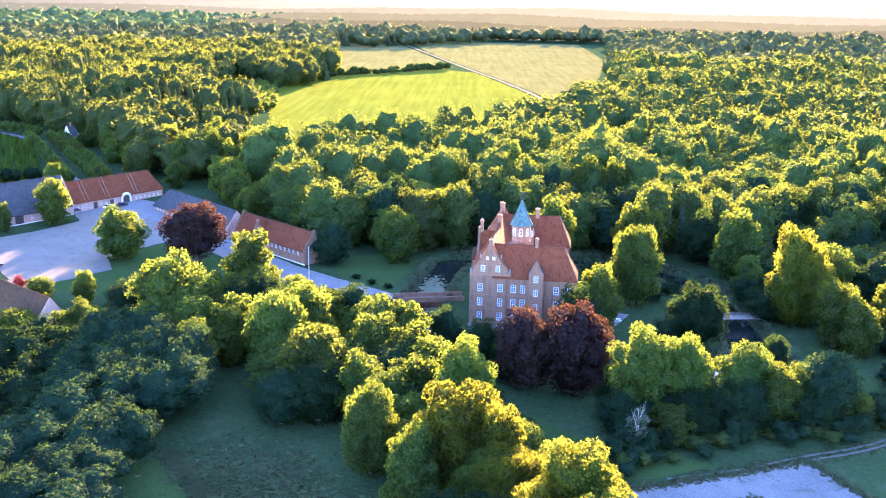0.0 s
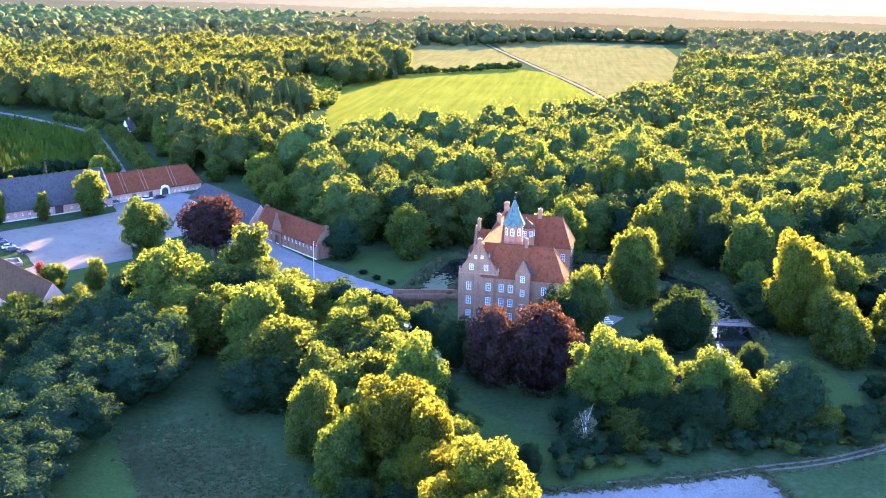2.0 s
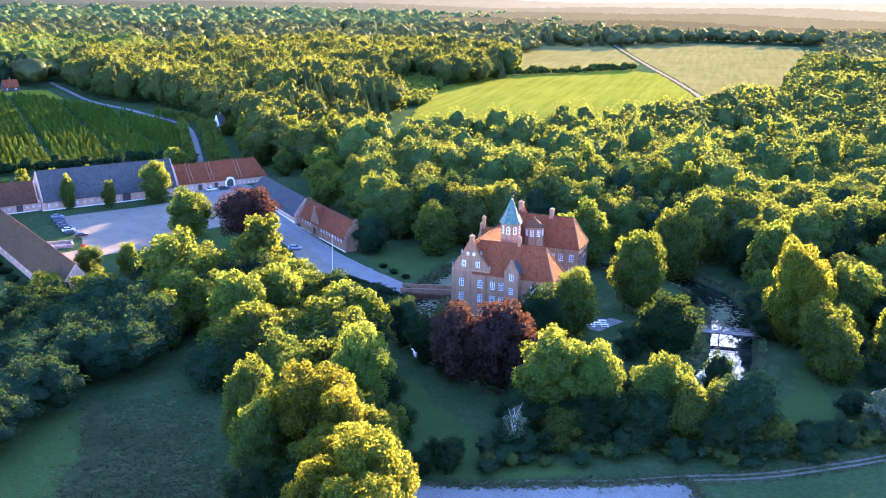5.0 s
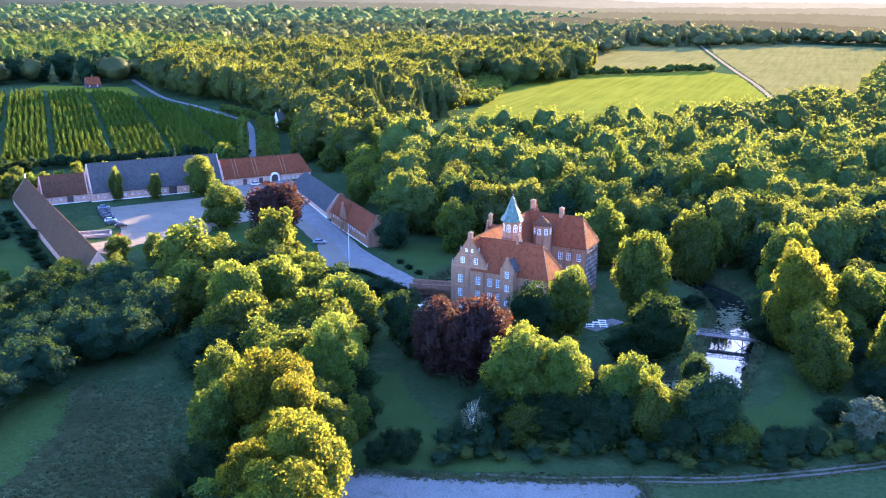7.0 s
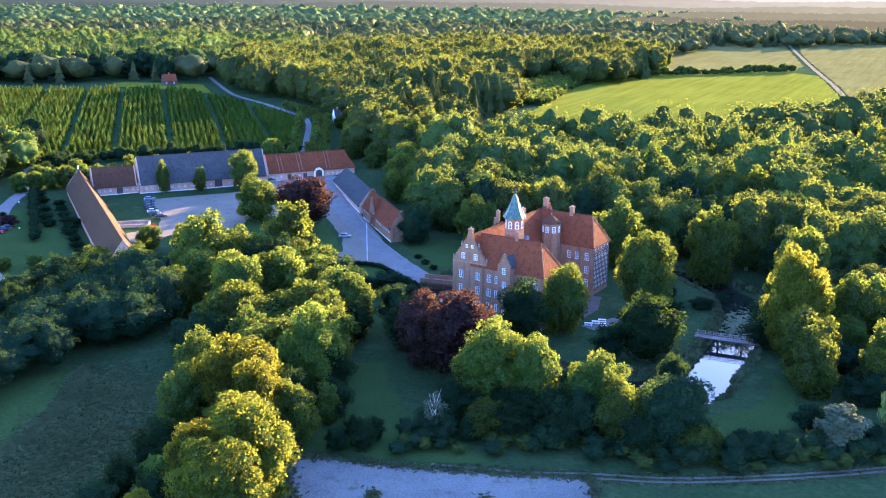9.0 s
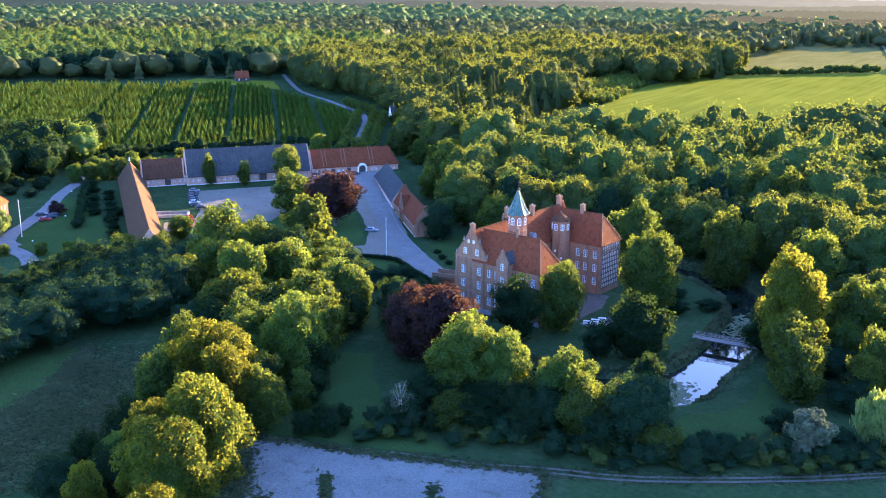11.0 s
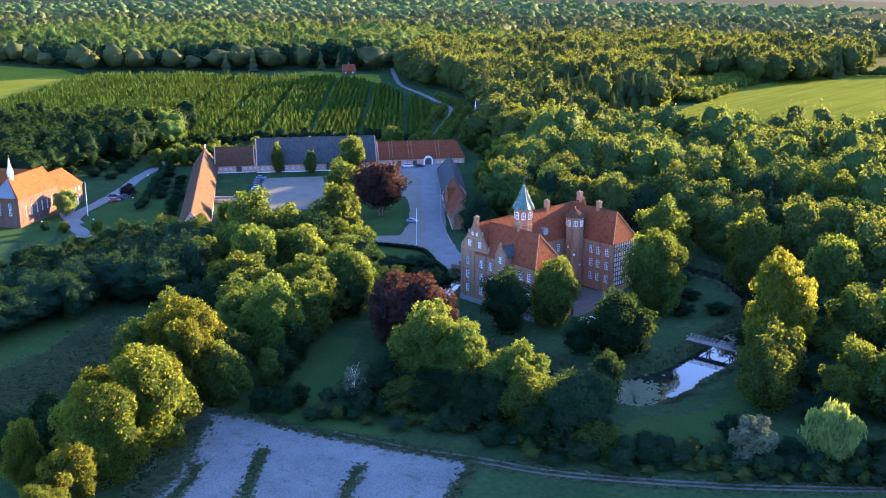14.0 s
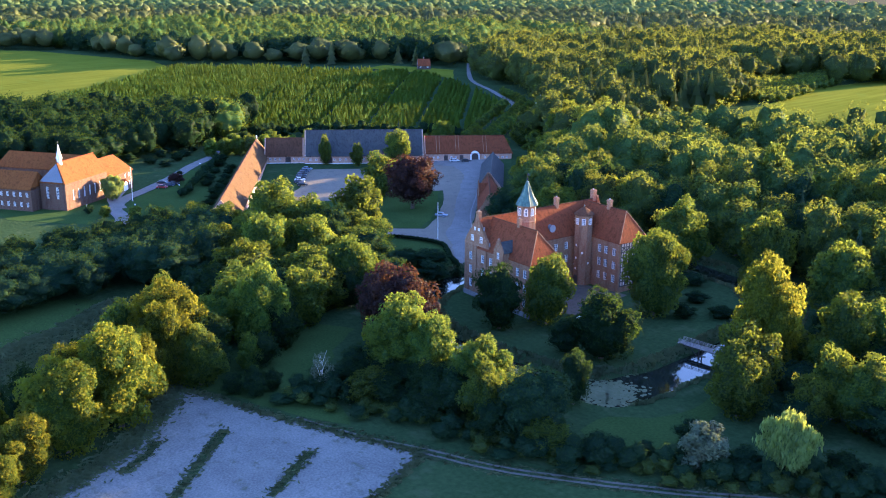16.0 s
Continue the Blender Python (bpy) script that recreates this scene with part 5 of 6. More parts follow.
part("back_wall", boxes((0, 18.0, 10.0, 10.4, -0.8, 7.4)), BRICK_BROWN, E2)
part("side_wall", boxes((0, 0.4, 0.404, 9.996, -0.8, 7.4)), BRICK_BROWN, E2)
part("roof", roof_shape(18.0, 10.4, 7.4, 13.2, hip1=4.0, over=0.4), TILE_ORANGE, E2)
ridge_cap(E2, (0.2, 5.2), (14.0, 5.2), 13.22, TILE)
porch = part("porch", extruded([(0, 0), (2.6, 0), (2.6, 2.6), (1.3, 3.9), (0, 2.6)], 1.6), WHITE, E2, "white gabled porch")
porch.location = (9.6, -1.61, 0)
part("porch_roof", extruded([(-0.25, 2.5), (1.3, 4.1), (2.85, 2.5), (2.85, 2.7), (1.3, 4.35), (-0.25, 2.7)], 1.9), TILE, porch).location = (0, -0.2, 0)
E3 = thing("convent_south_wing", pose(-159.9 - 0.524 * 5.0 - 0.852 * 10.9, 192.9 + 0.852 * 5.0 - 0.524 * 10.9, 0, 0, 0, CE + 90), "long brown-brick wing with orange tiles and two storeys of windows", "building")
w3 = [(x, x + 1.1, z, z + 1.6) for x in every(2.5, 46, 2.7) for z in (1.4, 5.0)]
# the wing runs away from the chapel; its garden side faces -e
wall_with_windows(E3, "back_wall", (48.0, 9.6), 180, 48.0, -0.8, 8.2, 0.4, w3, BRICK_BROWN, (), (2, 3))
wall_with_windows(E3, "front_wall", (0, 0), 0, 48.0, -0.8, 8.2, 0.4, w3, BRICK_BROWN, (), (2, 3))
part("end_wall", boxes((47.6, 48.0, 0.404, 9.196, -0.8, 8.2)), BRICK_BROWN, E3)
part("side_wall", boxes((0, 0.4, 0.404, 9.196, -0.8, 8.2)), BRICK_BROWN, E3)
part("roof", roof_shape(48.0, 9.6, 8.2, 13.4, hip1=3.0, over=0.4), TILE_ORANGE, E3)
E4 = thing("convent_north_wing", pose(-159.9 - 0.524 * 42 - 0.852 * 12, 192.9 + 0.852 * 42 - 0.524 * 12, 0, 0, 0, CE + 90), "brown-brick rear wing with orange tiles", "building")
part("walls", boxes((0, 44, 0, 0.4, -0.8, 7.4), (0, 44, 8.6, 9.0, -0.8, 7.4), (0, 0.4, 0.4, 8.6, -0.8, 7.4), (43.6, 44, 0.4, 8.6, -0.8, 7.4)), BRICK_BROWN, E4)
part("roof", roof_shape(44.0, 9.0, 7.4, 12.6, hip0=3, hip1=3.0, over=0.4), TILE_ORANGE, E4)


# ---------------------------------------------------------------- placed trees
for kind, x, y, h, w in (
        ("low_copper", 12.8, 198.0, 18.6, 12.6), ("low_copper", 23.2, 195.5, 20.6, 15.2), ("egg", 32.4, 233, 18.6, 11.2), ("dark", 27.0, 221.8, 16.6, 11.6),
        ("near", 46, 257.7, 25, 14.3), ("broad", 53.7, 298.2, 25, 15.5), ("broad", 26.6, 297, 21.6, 15.5), ("golden", 85, 243.5, 27.0, 14.5), ("broad", 96, 256, 19, 13),
        ("broad", 90, 227.5, 17, 12.0), ("dark", 55.5, 225.3, 16.5, 13.5), ("near", 36, 184, 19, 15), ("near", 44, 185, 17.2, 11), ("near", 57.1, 185.8, 16.8, 12.0),
        ("broad", 62.5, 181.5, 12.5, 8.5), ("dark", 73.3, 184.1, 15.5, 12.5), ("dark", 67.4, 201.9, 12.6, 6.0), ("willow", 111, 206.9, 11.6, 9.8), ("broad", 92.5, 221.5, 15, 10.5), ("broad", 105, 234, 15, 9), ("dark", 3.5, 206, 13, 9.5), ("dark", -4.5, 215, 13, 9), ("dark", 9, 201, 11, 8),
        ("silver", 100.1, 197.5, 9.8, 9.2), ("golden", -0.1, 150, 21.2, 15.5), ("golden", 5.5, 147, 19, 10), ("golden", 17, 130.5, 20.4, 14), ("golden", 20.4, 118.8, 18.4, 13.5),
        ("near", -16.2, 156.4, 17.4, 9.8), ("light", -19.1, 199.1, 16, 14), ("near", -0.2, 172.1, 20.2, 12.5), ("broad", -12.9, 209.7, 15.2, 10.4), ("broad", -56, 243.7, 22.4, 15),
        ("broad", -107.7, 293.9, 16.8, 15.5), ("copper", -82.1, 288.1, 19.4, 17.5), ("light", -70.5, 221, 23, 18.5), ("light", -36.8, 213.6, 17.8, 13), ("light", -41, 199.8, 20.6, 12.5),
        ("broad", -31.2, 186.9, 17.5, 15.5), ("light", -167.5, 311.3, 14.2, 5.4), ("light", -155.8, 319.7, 11.1, 5.4), ("light", -144.4, 332.9, 16.8, 11), ("dark", -41.3, 291.9, 14, 12),
        ("light", -92, 375.7, 17, 15), ("broad", 97, 247, 11, 9), ("broad", 80, 286, 22, 15), ("broad", 17.5, 362, 29, 13.5), ("broad", 45, 359, 25, 14), ("broad", 55, 361, 24, 12),
        ("broad", -21.1, 296, 18, 13), ("light", -119.5, 422, 20, 11), ("broad", -107, 411, 22, 13), ("light", -131, 431, 21, 12), ("broad", -97, 402, 19, 12), ("broad", -112, 432, 23, 13), ("light", -92, 416, 23, 14), ("broad", -119, 407, 20, 11), ("broad", -80, 411, 22, 14), ("light", -159, 375.7, 13.5, 8.5), ("golden", 14, 108, 13, 6.0), ("golden", 7.5, 139, 15, 10.5), ("golden", 12, 126, 14.5, 10),
        ("dark", -1, 120, 10, 8), ("dark", 1, 112, 9, 8.5), ("dark", -3, 131, 11.5, 9), ("broad", -8.5, 143, 16, 10), ("dark", 9, 117, 11, 9), ("dark", 15.5, 123, 8, 8), ("near", 9.5, 151.5, 13.5, 9.5),
        ("dark", 9, 166, 8.5, 8.5), ("dark", 3, 175, 11, 10), ("dark", 18, 154, 5.2, 5), ("dark", 22.4, 156.6, 6.6, 4.6)):
    plant(kind, x, y, h * 1.03, w * 1.02)

# ---------------------------------------------------------------- woods
def scatter(poly, spacing, seed, avoid=()):
    """Points at about one spacing from each other inside an outline."""
    rng = np.random.default_rng(seed)
    xs, ys = [p[0] for p in poly], [p[1] for p in poly]
    gx_, gy_ = np.meshgrid(np.arange(min(xs), max(xs), spacing), np.arange(min(ys), max(ys), spacing * 0.87))
    gx_ = gx_ + (np.arange(gx_.shape[0]) % 2)[:, None] * spacing / 2
    x = gx_.ravel() + rng.uniform(-0.33, 0.33, gx_.size) * spacing
    y = gy_.ravel() + rng.uniform(-0.33, 0.33, gx_.size) * spacing
    ok = inside(x, y, list(poly))
    for a in avoid:
        ok &= ~inside(x, y, list(a))
    return np.stack([x[ok], y[ok]], 1)


LEFT_WOOD = [(-54, 126), (-59, 165), (-53, 188), (-62, 203), (-82, 211), (-96, 206), (-101, 190), (-106, 165), (-102, 130), (-112, 90), (-85, 78), (-62, 108)]
CASTLE_WOOD = [(-68, 345), (-52, 318), (-36, 306), (-12, 312), (18, 318), (50, 310), (74, 300), (88, 272), (104, 256), (126, 230), (150, 238), (330, 340), (520, 460), (620, 760), (330, 860),
               (135, 900), (104, 740), (96, 620), (84, 520), (66, 478), (40, 480), (12, 496), (-14, 486), (-34, 456), (-60, 440), (-78, 420), (-86, 390)]
DRIVE_WOOD = [(-112, 402), (-92, 410), (-98, 430), (-116, 505), (-142, 690), (-116, 770), (-112, 858), (-152, 1000), (-300, 1000), (-420, 900), (-430, 660), (-345, 572), (-280, 536), (-215, 500), (-178, 462), (-140, 410)]
WEST_WOOD = [(-440, 660), (-420, 600), (-470, 590), (-540, 510), (-590, 460), (-730, 440), (-900, 420), (-1000, 700), (-700, 950), (-430, 900)]
BELT = [(-238, 290), (-262, 342), (-300, 322), (-350, 262), (-372, 205), (-330, 170), (-270, 175), (-222, 226), (-236, 262)]

YOUNG = [(-168, 612), (-184, 686), (-178, 776), (-140, 724), (-118, 606), (-140, 588)]
rw = random.Random(21)
near_pts = [(x, y, "castle") for x, y in scatter(CASTLE_WOOD, 12.0, 2) if y < 356 and x < 140]
woods_far = [scatter(CASTLE_WOOD, 12.0, 2), scatter(DRIVE_WOOD, 11.5, 3, [YOUNG]), scatter(WEST_WOOD, 13.5, 4), scatter(BELT, 9.0, 5)]
for x, y, where in near_pts:
    h = rw.uniform(16, 25) * (0.62 if x > 80 and y < 305 else 1.0)
    plant("forest" if rw.random() < 0.93 else "conifer", x, y, h, rw.uniform(13, 19), group="woodland trees")


taken = [(o.location.x, o.location.y) for o in bpy.data.objects if o.type == "EMPTY" and "tree" in o.name or "beech" in o.name]
for poly, gap, low, high, wide, seed in (([(-78, 214), (-66, 236), (-44, 246), (-24, 226), (-8, 205), (2, 176), (-4, 164), (-20, 168), (-36, 176), (-48, 192), (-60, 204)], 8.6, 11, 17, 12.5, 51),
                                         ([(24, 186), (40, 194), (62, 196), (84, 190), (76, 179), (52, 173), (30, 174)], 7.5, 6, 12, 9.5, 52),
                                         ([(30, 167), (44, 172), (60, 176), (78, 182), (86, 190), (70, 187), (50, 181), (34, 179)], 6.2, 5.0, 9.0, 8.5, 55),
                                         ([(-10, 160), (4, 158), (10, 147), (24, 122), (27, 108), (19, 108), (7, 119), (-6, 142)], 8.2, 10, 15, 11.0, 53),
                                         ([(76, 250), (84, 236), (98, 222), (118, 222), (124, 234), (104, 252), (90, 268), (80, 276)], 9.0, 7, 12, 11.0, 54)):
    for x, y in scatter(poly, gap, seed):
        if all(math.hypot(x - a, y - b) > gap * 0.62 for a, b in taken):
            taken.append((x, y))
            plant(rw.choice(("broad", "light", "dark", "broad") if seed in (51, 53) else ("dark", "dark", "broad")), x, y, rw.uniform(low, high), wide * rw.uniform(0.85, 1.15))


def stuff_wood(name, pts, label, seed, height, width, leaves=110, size=1.15, shape=ICO1, kinds=4, dark=LEAF, cone_share=0.0, tall=(0.7, 1.25), fall=None, up=0.55):
    """A far wood as one mesh: each tree a lobed leafy crown of its own size, so that the canopy stays uneven."""
    rng = np.random.default_rng(seed)
    models = []
    for k in range(kinds):
        c, r = lobes_of(rng, 13, 6.5, 8.0, 1.6, 4)
        v, q = leaf_quads(rng, c, r, leaves, size, up=up, ragged=0.11, sides=3)
        hv, hf = hull_of(c, r, shape, np.array((0, 0, 9.6)), 0.84, 0.25 if len(shape[0]) > 500 else 0.0, k)
        models.append((np.vstack([v, hv]), q, hf + len(v)))
    if cone_share:
        # spruces: four ragged tiers of drooping branches
        ck, cf = [], []
        for z0, z1, rad in ((1.0, 8.5, 4.2), (4.5, 12.0, 3.5), (8.5, 15.4, 2.6), (12.5, 18.5, 1.6)):
            b = len(ck)
            ck += [(rad * (1.15 if i % 2 else 0.72) * math.cos(i * math.pi / 4 + z0), rad * (1.15 if i % 2 else 0.72) * math.sin(i * math.pi / 4 + z0), z0 - (0.5 if i % 2 else 0.0)) for i in range(8)] + [(0, 0, z1)]
            cf += [(b + i, b + (i + 1) % 8, b + 8) for i in range(8)]
        ck, cf = np.array(ck), np.array(cf)
    V, Q, F, n = [], [], [], 0
    z = ground_z(pts[:, 0], pts[:, 1])
    for (x, y), zz in zip(pts, z):
        if cone_share and math.sin(x * 0.021 + 1.7) * math.cos(y * 0.017 + 0.5) + rng.normal() * 0.35 > 0.9 - 1.6 * cone_share:
            v = ck * (rng.uniform(0.9, 1.3), rng.uniform(0.9, 1.3), rng.uniform(0.75, 1.1) * height / 18) + (x, y, zz)
            V.append(v)
            Q.append(cf + n)
            n += len(v)
            continue
        v, q, f = models[rng.integers(kinds)]
        a = rng.uniform(0, 6.28)
        w = width / 13 * rng.choice([0.75, 0.9, 1.0, 1.12, 1.28])
        stand = 1.0 + 0.16 * math.sin(x * 0.043 + seed) * math.sin(y * 0.037 + 2.0 * seed)
        rot = np.array([[math.cos(a), math.sin(a), 0], [-math.sin(a), math.cos(a), 0], [0, 0, 1]])
        v = (v @ rot) * (w, w, stand * height / 18 * rng.uniform(*tall) * (1 if fall is None else 0.72 + 0.40 * step01(fall[0], fall[1], y))) + (x, y, zz)
        V.append(v)
        Q.append(q + n)
        F.append(f + n)
        n += len(v)
    me = mesh_np(name, np.vstack(V), [np.vstack(Q), np.vstack(F)], dark)
    return tagged(new(name, me), label, "forest", kind="stuff")


stuff_wood("young_planting", scatter(YOUNG, 4.6, 9), "bright young planting beside the crop field", 44, 6.5, 5.4, leaves=150, size=1.0, dark=LEAF_LIGHT, tall=(0.8, 1.2), shape=ICO1)
cw = woods_far[0]
cw = cw[~((cw[:, 1] < 356) & (cw[:, 0] < 140))]
lw = scatter(LEFT_WOOD, 7.6, 1)
# the belt's shade is carried by its darker leaf colour
stuff_wood("belt_trees", lw[lw[:, 0] > -80], "dense belt of broad-leaved trees beside the meadow, leaves darkened as shaded", 37, 14.5, 13.0, leaves=2200, size=0.34, dark=LEAF_DARK, shape=ICO3, tall=(0.92, 1.03), fall=(110, 208))
stuff_wood("belt_edge_trees", lw[lw[:, 0] <= -80], "low broad-leaved trees at the back of the belt, leaves darkened as shaded", 38, 10.5, 11.0, leaves=1200, size=0.38, dark=LEAF_DARK, shape=ICO2, tall=(0.92, 1.03), fall=(110, 208))
stuff_wood("castle_wood", cw[cw[:, 1] < 470], "dense sunlit broad-leaved wood behind the castle", 31, 23.0, 17.0, leaves=1050, size=0.46, dark=LEAF_WOOD, shape=ICO2, kinds=7)
edge_wood = scatter([(8, 488), (60, 480), (95, 560), (94, 655), (68, 650), (64, 590), (20, 545)], 11.0, 8)
stuff_wood("park_wood", np.vstack([cw[cw[:, 1] >= 470], edge_wood]), "broad-leaved wood stretching beside the pale field", 39, 22.0, 17.5, leaves=220, size=0.55, dark=LEAF_WOOD, shape=ICO1)
stuff_wood("drive_wood", woods_far[1], "mixed wood of broad-leaved trees and spruces", 32, 22, 16.5, leaves=400, size=0.52, up=0.3, dark=LEAF_WOOD, cone_share=0.14, shape=ICO2, kinds=6)
ww = woods_far[2]
front = np.vstack([np.linspace(a, b, 12) for a, b in zip(WEST_WOOD[1:5], WEST_WOOD[2:6])])      # the side along the plantation
rim = np.array([np.hypot(front[:, 0] - x, front[:, 1] - y).min() < 42 for x, y in ww])
# darker leaves paint the shade on this side of the wood
stuff_wood("west_wood_edge", ww[rim], "edge of the mixed wood beyond the fir plantation, leaves darkened as shaded", 46, 19, 16.0, leaves=1000, size=0.45, up=0.3, dark=LEAF_DARK, shape=ICO3, cone_share=0.14)
stuff_wood("west_wood", ww[~rim], "mixed wood beyond the fir plantation", 33, 20, 19.0, leaves=330, size=0.55, up=0.05, dark=LEAF_WOOD, shape=ICO1, cone_share=0.14)
belt = woods_far[3]
# shade and sunlight put into colour: darker leaves for the belt, lighter for its end
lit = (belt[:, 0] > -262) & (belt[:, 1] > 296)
stuff_wood("belt_wood", belt[~lit], "belt of broad-leaved trees behind the chapel, shade put into its leaves", 34, 19, 14.0, leaves=700, size=0.45, dark=LEAF_DARK, shape=ICO2, tall=(0.85, 1.12))
stuff_wood("belt_end_wood", belt[lit], "end of the tree belt beside the chapel road, leaves coloured as sunlit", 45, 18, 14.0, leaves=700, size=0.45, dark=LEAF, shape=ICO2, tall=(0.85, 1.12))
hedge = np.array([(-326 + 134 * t, 262 + 124 * t) for t in np.linspace(0, 1.16, 60)]) + np.random.default_rng(3).uniform(-2, 2, (60, 2))
stuff_wood("plantation_hedge", hedge, "dark hedge along the edge of the plantation", 35, 6.5, 6.5, leaves=200, size=0.8, dark=LEAF_DARK)
scrub_rng = np.random.default_rng(15)
scrub_line = np.array([(26, 160), (40, 169), (52, 174), (66, 177), (80, 182), (92, 189), (104, 197), (116, 205), (128, 214)])
scrub_t = scrub_rng.uniform(0, len(scrub_line) - 1.001, 210)
scrub = np.array([scrub_line[int(t)] * (1 - t % 1) + scrub_line[int(t) + 1] * (t % 1) for t in scrub_t]) + scrub_rng.normal(0, 1, (210, 2)) * (1.4, 2.4)
stuff_wood("scrub", scrub[::2], "rough dark scrub and brambles along the farm track", 46, 3.6, 4.2, leaves=640, size=0.5, dark=LEAF_DARK, tall=(0.4, 1.6), shape=ICO2)
stuff_wood("low_scrub", scrub[1::2], "low dark bushes in the rough grass by the track", 47, 2.2, 3.6, leaves=560, size=0.5, dark=LEAF_WOOD, tall=(0.5, 1.5), shape=ICO2)
hedge3 = np.array([(-207 + 54 * t, 281 - 47 * t) for t in np.linspace(0, 1, 44)]) + np.random.default_rng(5).uniform(-0.8, 0.8, (44, 2))
stuff_wood("garden_hedge", hedge3, "dark untrimmed hedge beside the chapel lawn", 40, 3.4, 3.6, leaves=220, size=0.7, dark=LEAF_DARK)
hedge4_line = np.array([(-59, 254.0), (-52, 258.6), (-46, 261.0), (-41, 262.2), (-37, 262.0), (-32, 258.8), (-27, 255.2), (-17, 249.6)])
hedge4_t = np.linspace(0, len(hedge4_line) - 1.001, 46)
hedge4 = np.array([hedge4_line[int(t)] * (1 - t % 1) + hedge4_line[int(t) + 1] * (t % 1) for t in hedge4_t])
stuff_wood("flag_hedge", hedge4, "low dark clipped hedge round the flagpole lawn", 48, 1.7, 2.0, leaves=120, size=0.8, dark=LEAF_DARK, tall=(0.9, 1.05), shape=ICO2)
hedge2 = np.array([(-140 + 118 * t, 806 + 122 * t) for t in np.linspace(0, 1, 50)]) + np.random.default_rng(4).uniform(-3, 3, (50, 2))
stuff_wood("field_hedge", hedge2, "tall hedge across the end of the crop field", 36, 8, 9.0, leaves=260, size=0.7, shape=ICO2, tall=(0.6, 1.2))

FIELDS = [[(-120, 860), (0, 830), (80, 560), (100, 760), (145, 1000), (190, 1400), (40, 1430), (-70, 1270), (-155, 1230), (-152, 990)],
          [(-404, 240), (-455, 320), (-536, 440), (-600, 450), (-760, 420), (-900, 300), (-620, 150)], CASTLE_WOOD, DRIVE_WOOD, WEST_WOOD,
          [(-140, 690), (-108, 550), (-60, 480), (10, 500), (90, 520), (30, 760), (-4, 860), (-115, 860)], [(300, 1190), (420, 1210), (440, 1330), (280, 1300)]]


def sector(r0, r1, a0=-36, a1=84):
    rim = [radians(a0 + (a1 - a0) * k / 24) for k in range(25)]
    return [(60 - r1 * math.sin(a), r1 * math.cos(a)) for a in rim] + [(60 - r0 * math.sin(a), r0 * math.cos(a)) for a in rim[::-1]]


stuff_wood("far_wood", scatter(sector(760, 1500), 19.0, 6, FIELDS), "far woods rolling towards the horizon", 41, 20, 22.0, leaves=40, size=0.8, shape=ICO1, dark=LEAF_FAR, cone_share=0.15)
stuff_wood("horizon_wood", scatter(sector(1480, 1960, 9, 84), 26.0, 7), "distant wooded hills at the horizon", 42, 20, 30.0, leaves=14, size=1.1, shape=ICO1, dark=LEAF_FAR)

# far wooded ridges behind the woods, evening haze painted as emission, brightest under the low sun
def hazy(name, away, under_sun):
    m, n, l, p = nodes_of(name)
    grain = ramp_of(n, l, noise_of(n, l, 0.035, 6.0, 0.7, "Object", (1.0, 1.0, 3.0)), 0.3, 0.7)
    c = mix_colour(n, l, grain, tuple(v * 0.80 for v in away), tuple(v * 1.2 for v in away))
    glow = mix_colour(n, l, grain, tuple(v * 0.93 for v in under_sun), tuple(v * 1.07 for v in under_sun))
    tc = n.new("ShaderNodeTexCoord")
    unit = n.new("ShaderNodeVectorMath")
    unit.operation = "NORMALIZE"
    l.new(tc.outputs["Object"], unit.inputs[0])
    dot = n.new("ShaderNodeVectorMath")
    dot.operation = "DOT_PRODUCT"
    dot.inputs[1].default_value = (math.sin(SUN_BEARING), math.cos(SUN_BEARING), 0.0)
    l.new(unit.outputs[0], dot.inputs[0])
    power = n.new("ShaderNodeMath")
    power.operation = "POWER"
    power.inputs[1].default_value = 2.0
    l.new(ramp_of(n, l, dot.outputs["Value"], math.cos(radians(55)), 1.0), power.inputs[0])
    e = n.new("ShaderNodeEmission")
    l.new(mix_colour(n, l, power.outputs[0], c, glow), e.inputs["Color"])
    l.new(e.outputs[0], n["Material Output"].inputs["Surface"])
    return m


# each farther ridge glows paler, with more haze painted into its colour
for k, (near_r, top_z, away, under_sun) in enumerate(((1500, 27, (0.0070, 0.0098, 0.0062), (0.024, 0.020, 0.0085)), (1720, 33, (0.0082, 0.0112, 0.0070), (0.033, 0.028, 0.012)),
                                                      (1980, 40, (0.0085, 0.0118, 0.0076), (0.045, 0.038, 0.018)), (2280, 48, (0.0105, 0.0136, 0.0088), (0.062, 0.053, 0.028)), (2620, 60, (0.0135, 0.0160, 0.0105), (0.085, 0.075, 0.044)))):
    rr_ = np.random.default_rng(300 + k)
    hv_, hf_ = [], []
    last = 16 if near_r < 1900 else 100      # the nearest painted ridges stand only on the sun's side
    for i in range(721):
        a = radians(-50 + (50 + last) * i / 720)
        crest = top_z + 3.5 * math.sin(a * (9 + 2 * k) + k) + 1.6 * math.sin(a * 31 + 2 * k) + rr_.uniform(-1.3, 1.3) + (30 * step01(radians(10), radians(17), -a) if k == 4 else 0)
        for rad, z in ((near_r, -5), (near_r + 6, crest * 0.7), (near_r + 30, crest), (near_r + 190, crest - 1.5)):
            hv_.append((60 - rad * math.sin(a), rad * math.cos(a), z))
        if i:
            b = 4 * i
            hf_ += [(b - 4 + j, b + j, b + j + 1, b - 3 + j) for j in range(3)]
    tagged(new("backdrop", mesh_of("backdrop", hv_, hf_, hazy("painted_haze", away, under_sun))), "far wooded ridge towards the horizon with haze painted as its glow", "hills", kind="structure")

